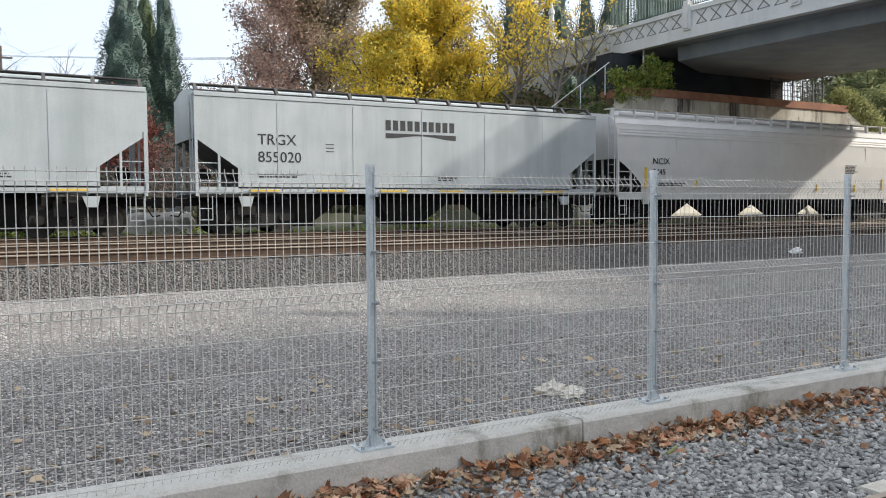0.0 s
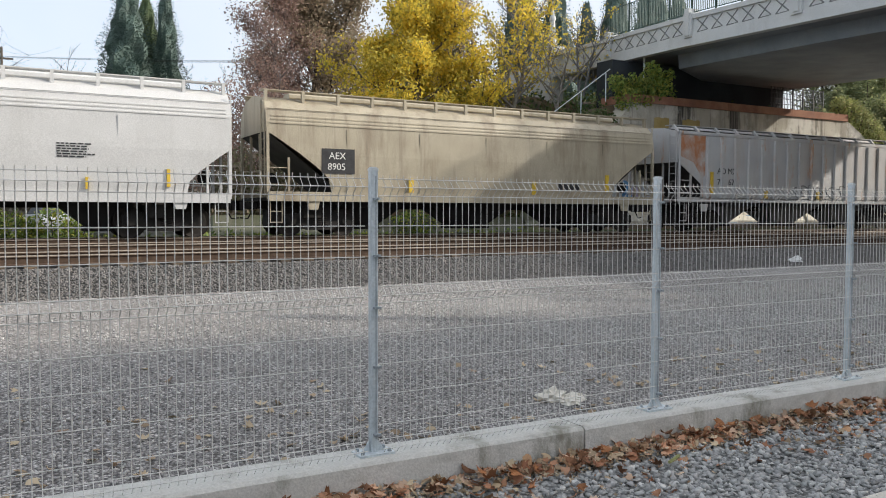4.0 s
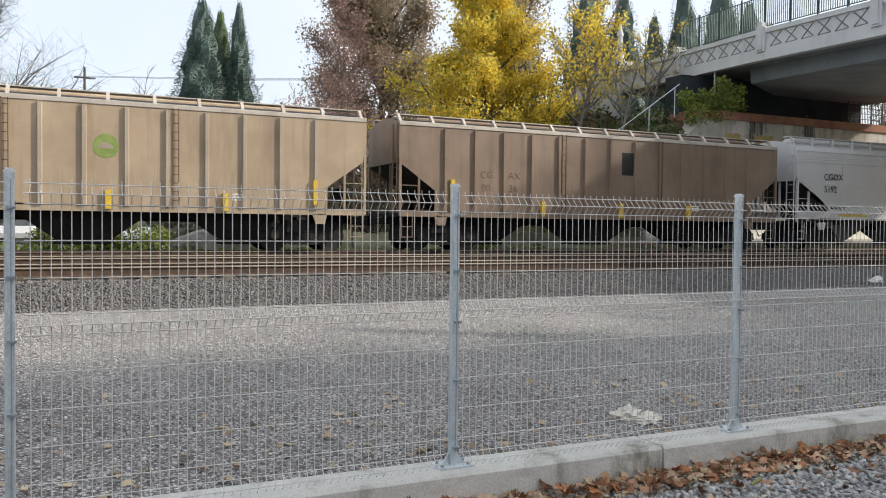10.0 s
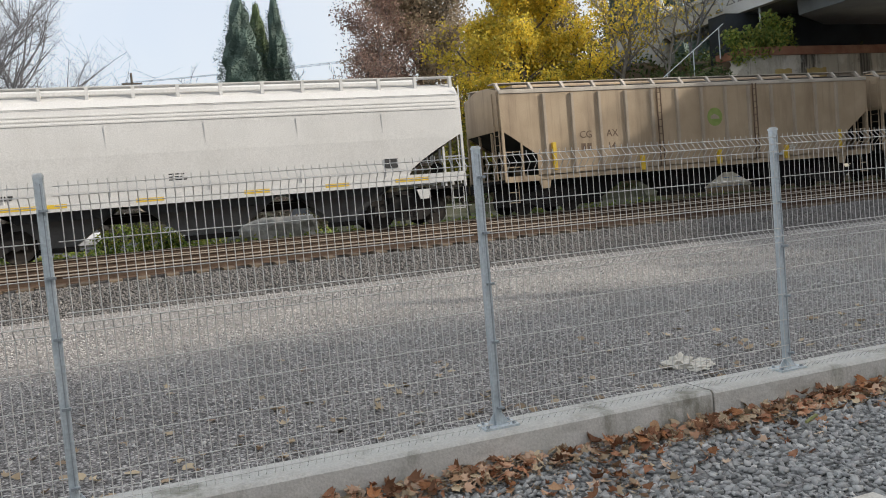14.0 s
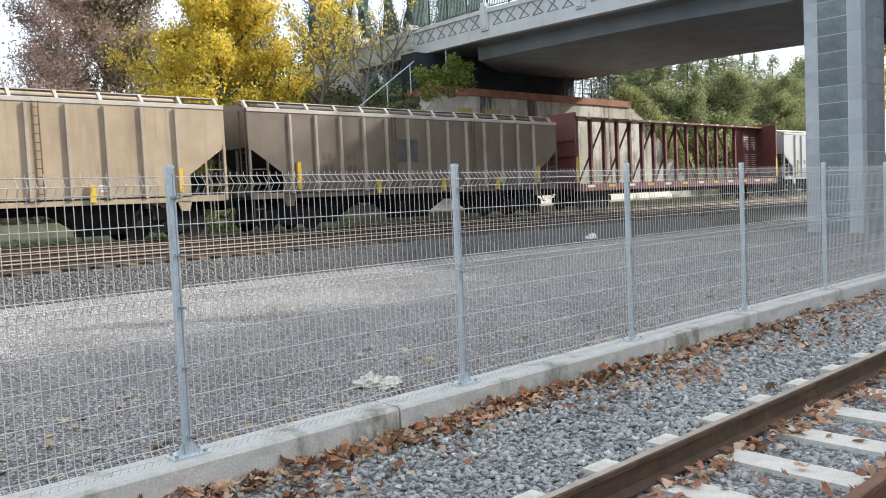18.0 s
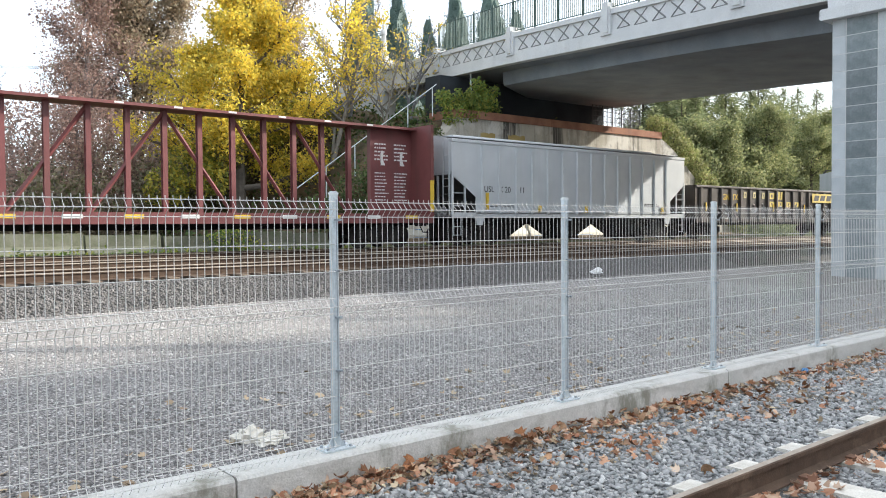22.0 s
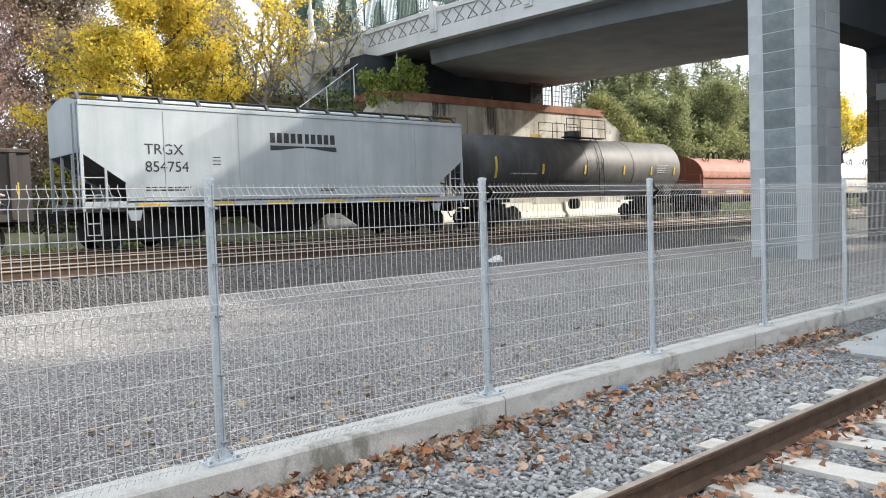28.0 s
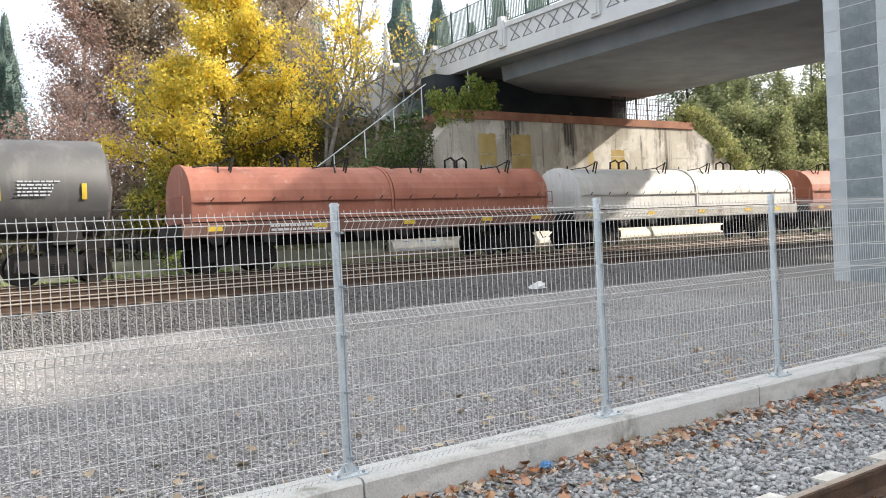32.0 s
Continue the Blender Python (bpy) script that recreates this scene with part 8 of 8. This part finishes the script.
def stones(name, pts, r0, r1, seed, mat, label, squash=0.7, sharp=False):
    rs = np.random.RandomState(seed)
    n = len(pts)
    q, _ = np.linalg.qr(rs.normal(0, 1, (n, 3, 3)))
    sc = rs.uniform(r0, r1, (n, 1)) * np.array([1, 0.8, squash]) * rs.uniform(0.75, 1.25, (n, 3))
    if sharp:
        # split stone: angular slabs with broken corners, lying mostly flat
        e = rs.normal(0, 0.42, (n, 3))
        e[:, 2] = rs.uniform(0, 6.28, n)
        cx, sx, cy, sy, cz, sz = np.cos(e[:, 0]), np.sin(e[:, 0]), np.cos(e[:, 1]), np.sin(e[:, 1]), np.cos(e[:, 2]), np.sin(e[:, 2])
        q = np.stack([np.stack([cz * cy, cz * sy * sx - sz * cx, cz * sy * cx + sz * sx], 1), np.stack([sz * cy, sz * sy * sx + cz * cx, sz * sy * cx - cz * sx], 1), np.stack([-sy, cy * sx, cy * cx], 1)], 1)
        base = CUBE[None] * rs.uniform(0.45, 1.35, (n, 8, 3))
        v = np.einsum("nij,nkj->nki", q, base * sc[:, None, :]) + pts[:, None, :]
        f = (CUF[None] + 8 * np.arange(n)[:, None, None]).reshape(-1, 3)
        return tagged(new(name, mesh_np(name, v.reshape(-1, 3), f, mat)), label, "stones", kind="stuff")
    base = ICO[None] * (1 + rs.uniform(-0.22, 0.22, (n, 12, 1)))
    v = np.einsum("nij,nkj->nki", q, base * sc[:, None, :]) + pts[:, None, :]
    f = (ICF[None] + 12 * np.arange(n)[:, None, None]).reshape(-1, 3)
    return tagged(new(name, mesh_np(name, v.reshape(-1, 3), f, mat)), label, "stones", kind="stuff")


rs = np.random.RandomState(77)
n = 74000
x = rs.uniform(-4, 16.5, n)
x = np.where(x < -3.2, x - rs.exponential(0.6, n), x)
y = -0.2 - rs.uniform(0, 4.8, n)
y = np.where(y < -4.5, y - rs.exponential(0.5, n), y)
keep = ~((x > 12.3) & (x < 15.3) & (y > -1.65))
x, y = x[keep], y[keep]
z = np.where(y > -0.9, -0.3 + 0.09 * np.clip((y + 0.9) / 0.6, 0, 1), -0.295) + rs.uniform(-0.012, 0.012, len(x))
rail_line = NEAR_Y + 0 * x
inside = (y < rail_line) & (y > rail_line - 1.6)
z = np.where(inside, z - 0.012, z)
stones("ballast_stones", np.stack([x, y, z], 1), 0.017, 0.045, 5, M_STONE, "loose grey crushed stone beside the near track", 0.42, True)
n = 60000
x = rs.uniform(-8, 20, n)
y = 0.2 + rs.uniform(0, 1, n) ** 1.15 * 10.0
z = np.array([base_z(v) for v in y]) + 0.002
stones("lot_stones", np.stack([x, y, z], 1), 0.006, 0.024, 6, M_LOTSTONE, "small loose stones on the gravel lot", 0.6, True)
n = 34000
x = rs.uniform(-9, 26, n)
y = 10.2 + rs.uniform(0, 1, n) * 1.45
z = np.array([base_z(v) for v in y]) + 0.01
stones("shoulder_stones", np.stack([x, y, z], 1), 0.018, 0.042, 7, M_SHOULDER, "loose ballast on the track shoulder", 0.65, True)

LOBES = [(0, 0.0), (0.35, 0.10), (0.62, 0.34), (0.48, 0.42), (0.66, 0.78), (0.36, 0.66), (0.22, 0.72), (0.0, 1.12), (-0.22, 0.72), (-0.36, 0.66), (-0.66, 0.78), (-0.48, 0.42), (-0.62, 0.34), (-0.35, 0.10)]


def leaf_template(curl):
    v = [(0, 0.5, 0.0)] + [(a, b, curl * (a * a * 1.3 + (b - 0.5) ** 2 * 0.7)) for a, b in LOBES]
    f = [(0, 1 + k, 1 + (k + 1) % len(LOBES)) for k in range(len(LOBES))]
    return np.array(v) - np.array([0, 0.5, 0]), np.array(f)


def fallen(name, pts, s0, s1, seed, mat, label, tilt=0.45):
    rs = np.random.RandomState(seed)
    n = len(pts)
    vs, fs, k0 = [], [], 0
    for i in range(n):
        tv, tf = leaf_template(rs.uniform(-0.5, 0.9))
        e = Euler((rs.normal(0, tilt), rs.normal(0, tilt), rs.uniform(0, 6.28))).to_matrix()
        vs.append(tv * rs.uniform(s0, s1) @ np.array(e).T + pts[i])
        fs.append(tf + k0)
        k0 += len(tv)
    return tagged(new(name, mesh_np(name, np.concatenate(vs), np.concatenate(fs), mat)), label, "fallen leaves", kind="stuff")


def pile(n, x0, x1, seed):
    r2 = np.random.RandomState(seed)
    x = r2.uniform(x0, x1, n)
    x = x[(r2.uniform(0, 1, n) < np.interp(x, (3.0, 5.5, 9.0), (1.0, 0.72, 0.5)))]
    n = len(x)
    thin = np.interp(x, (3.5, 7.0), (0.0, 1.0))
    w = 0.24 + 0.30 * (0.5 + 0.5 * np.sin(x * 1.7 + 0.4)) * (0.6 + 0.4 * np.sin(x * 4.1))
    y = -0.19 - np.abs(r2.normal(0, 1, n)) * w * (0.75 + 0.4 * thin)
    h = np.clip(0.06 * (1 + (y + 0.19) / 0.35), 0, 0.07) * (1 - 0.65 * thin)
    z = -0.205 + h * r2.uniform(0, 1, n) + np.where(y < -0.45, -0.05, 0) - np.where(y < -0.75, 0.012, 0)
    return np.stack([x, y, z], 1)


fallen("leaf_crumbs", pile(9000, -6, 14, 5) + np.array([0, -0.02, -0.012]), 0.012, 0.03, 24, L_DEADP, "dry grey-brown leaf crumbs along the kerb")
fallen("leaf_litter", pile(3400, -6, 14, 3), 0.035, 0.08, 21, L_DEAD, "drift of brown maple leaves along the kerb")
fallen("leaf_litter", pile(1500, -6, 14, 8) + np.array([0, 0, 0.006]), 0.03, 0.07, 26, L_TANL, "dry tan maple leaves among the brown drift")
n = 1300
x = rs.uniform(-3, 13, n)
rl = NEAR_Y + 0 * x
pick = rs.randint(0, 3, n)
y = np.where(pick == 0, rl - 0.12 - np.abs(rs.normal(0, 0.1, n)), np.where(pick == 1, rl - 1.05 + rs.normal(0, 0.07, n), rl - rs.uniform(0.1, 1.7, n)))
fallen("track_leaves", np.stack([x, y, np.full(n, -0.262) + rs.uniform(0.0, 0.03, n)], 1), 0.05, 0.09, 22, L_DEAD, "brown leaves between the rails")
n = 560
x = rs.uniform(-7, 20, n)
y = 0.3 + np.abs(rs.normal(0, 1, n)) * 1.3
z = np.array([base_z(v) for v in y]) + 0.015
fallen("lot_leaves", np.stack([x, y, z], 1), 0.05, 0.10, 23, L_TANL, "scattered bleached leaves on the gravel", 0.25)
# the nearest leaves, each by itself
lone = tagged(new("near_leaves"), "single large brown maple leaves by the kerb", "fallen leaves", kind="structure")
LEAF_ME = [mesh_np("leaf", leaf_template(c)[0], leaf_template(c)[1], surf("single_leaf_%s" % nm, a, b, 8, 0.8, 0, 0.2, 40, obrand=0.35))
           for c, nm, a, b in ((0.6, "rust", (0.24, 0.09, 0.03), (0.34, 0.15, 0.06)), (-0.4, "tan", (0.34, 0.19, 0.10), (0.44, 0.27, 0.15)), (0.9, "brown", (0.15, 0.065, 0.03), (0.22, 0.10, 0.045)))]
r3 = random.Random(8)
for p in pile(240, -1, 9, 17):
    ob = part("leaf", LEAF_ME[r3.randrange(3)], None, lone)
    s = r3.uniform(0.055, 0.095)
    ob.matrix_local = pose(p[0], p[1], p[2] + 0.03, r3.gauss(0, 25), r3.gauss(0, 25), r3.uniform(0, 360)) @ Matrix.Scale(s, 4)


# ---- what moves ----
def motions():
    for car, X in CARS:
        walk(car, [(t, pose(X - d, TRAIN_Y, CAR_Z)) for t, d in SHIFT])


motions()
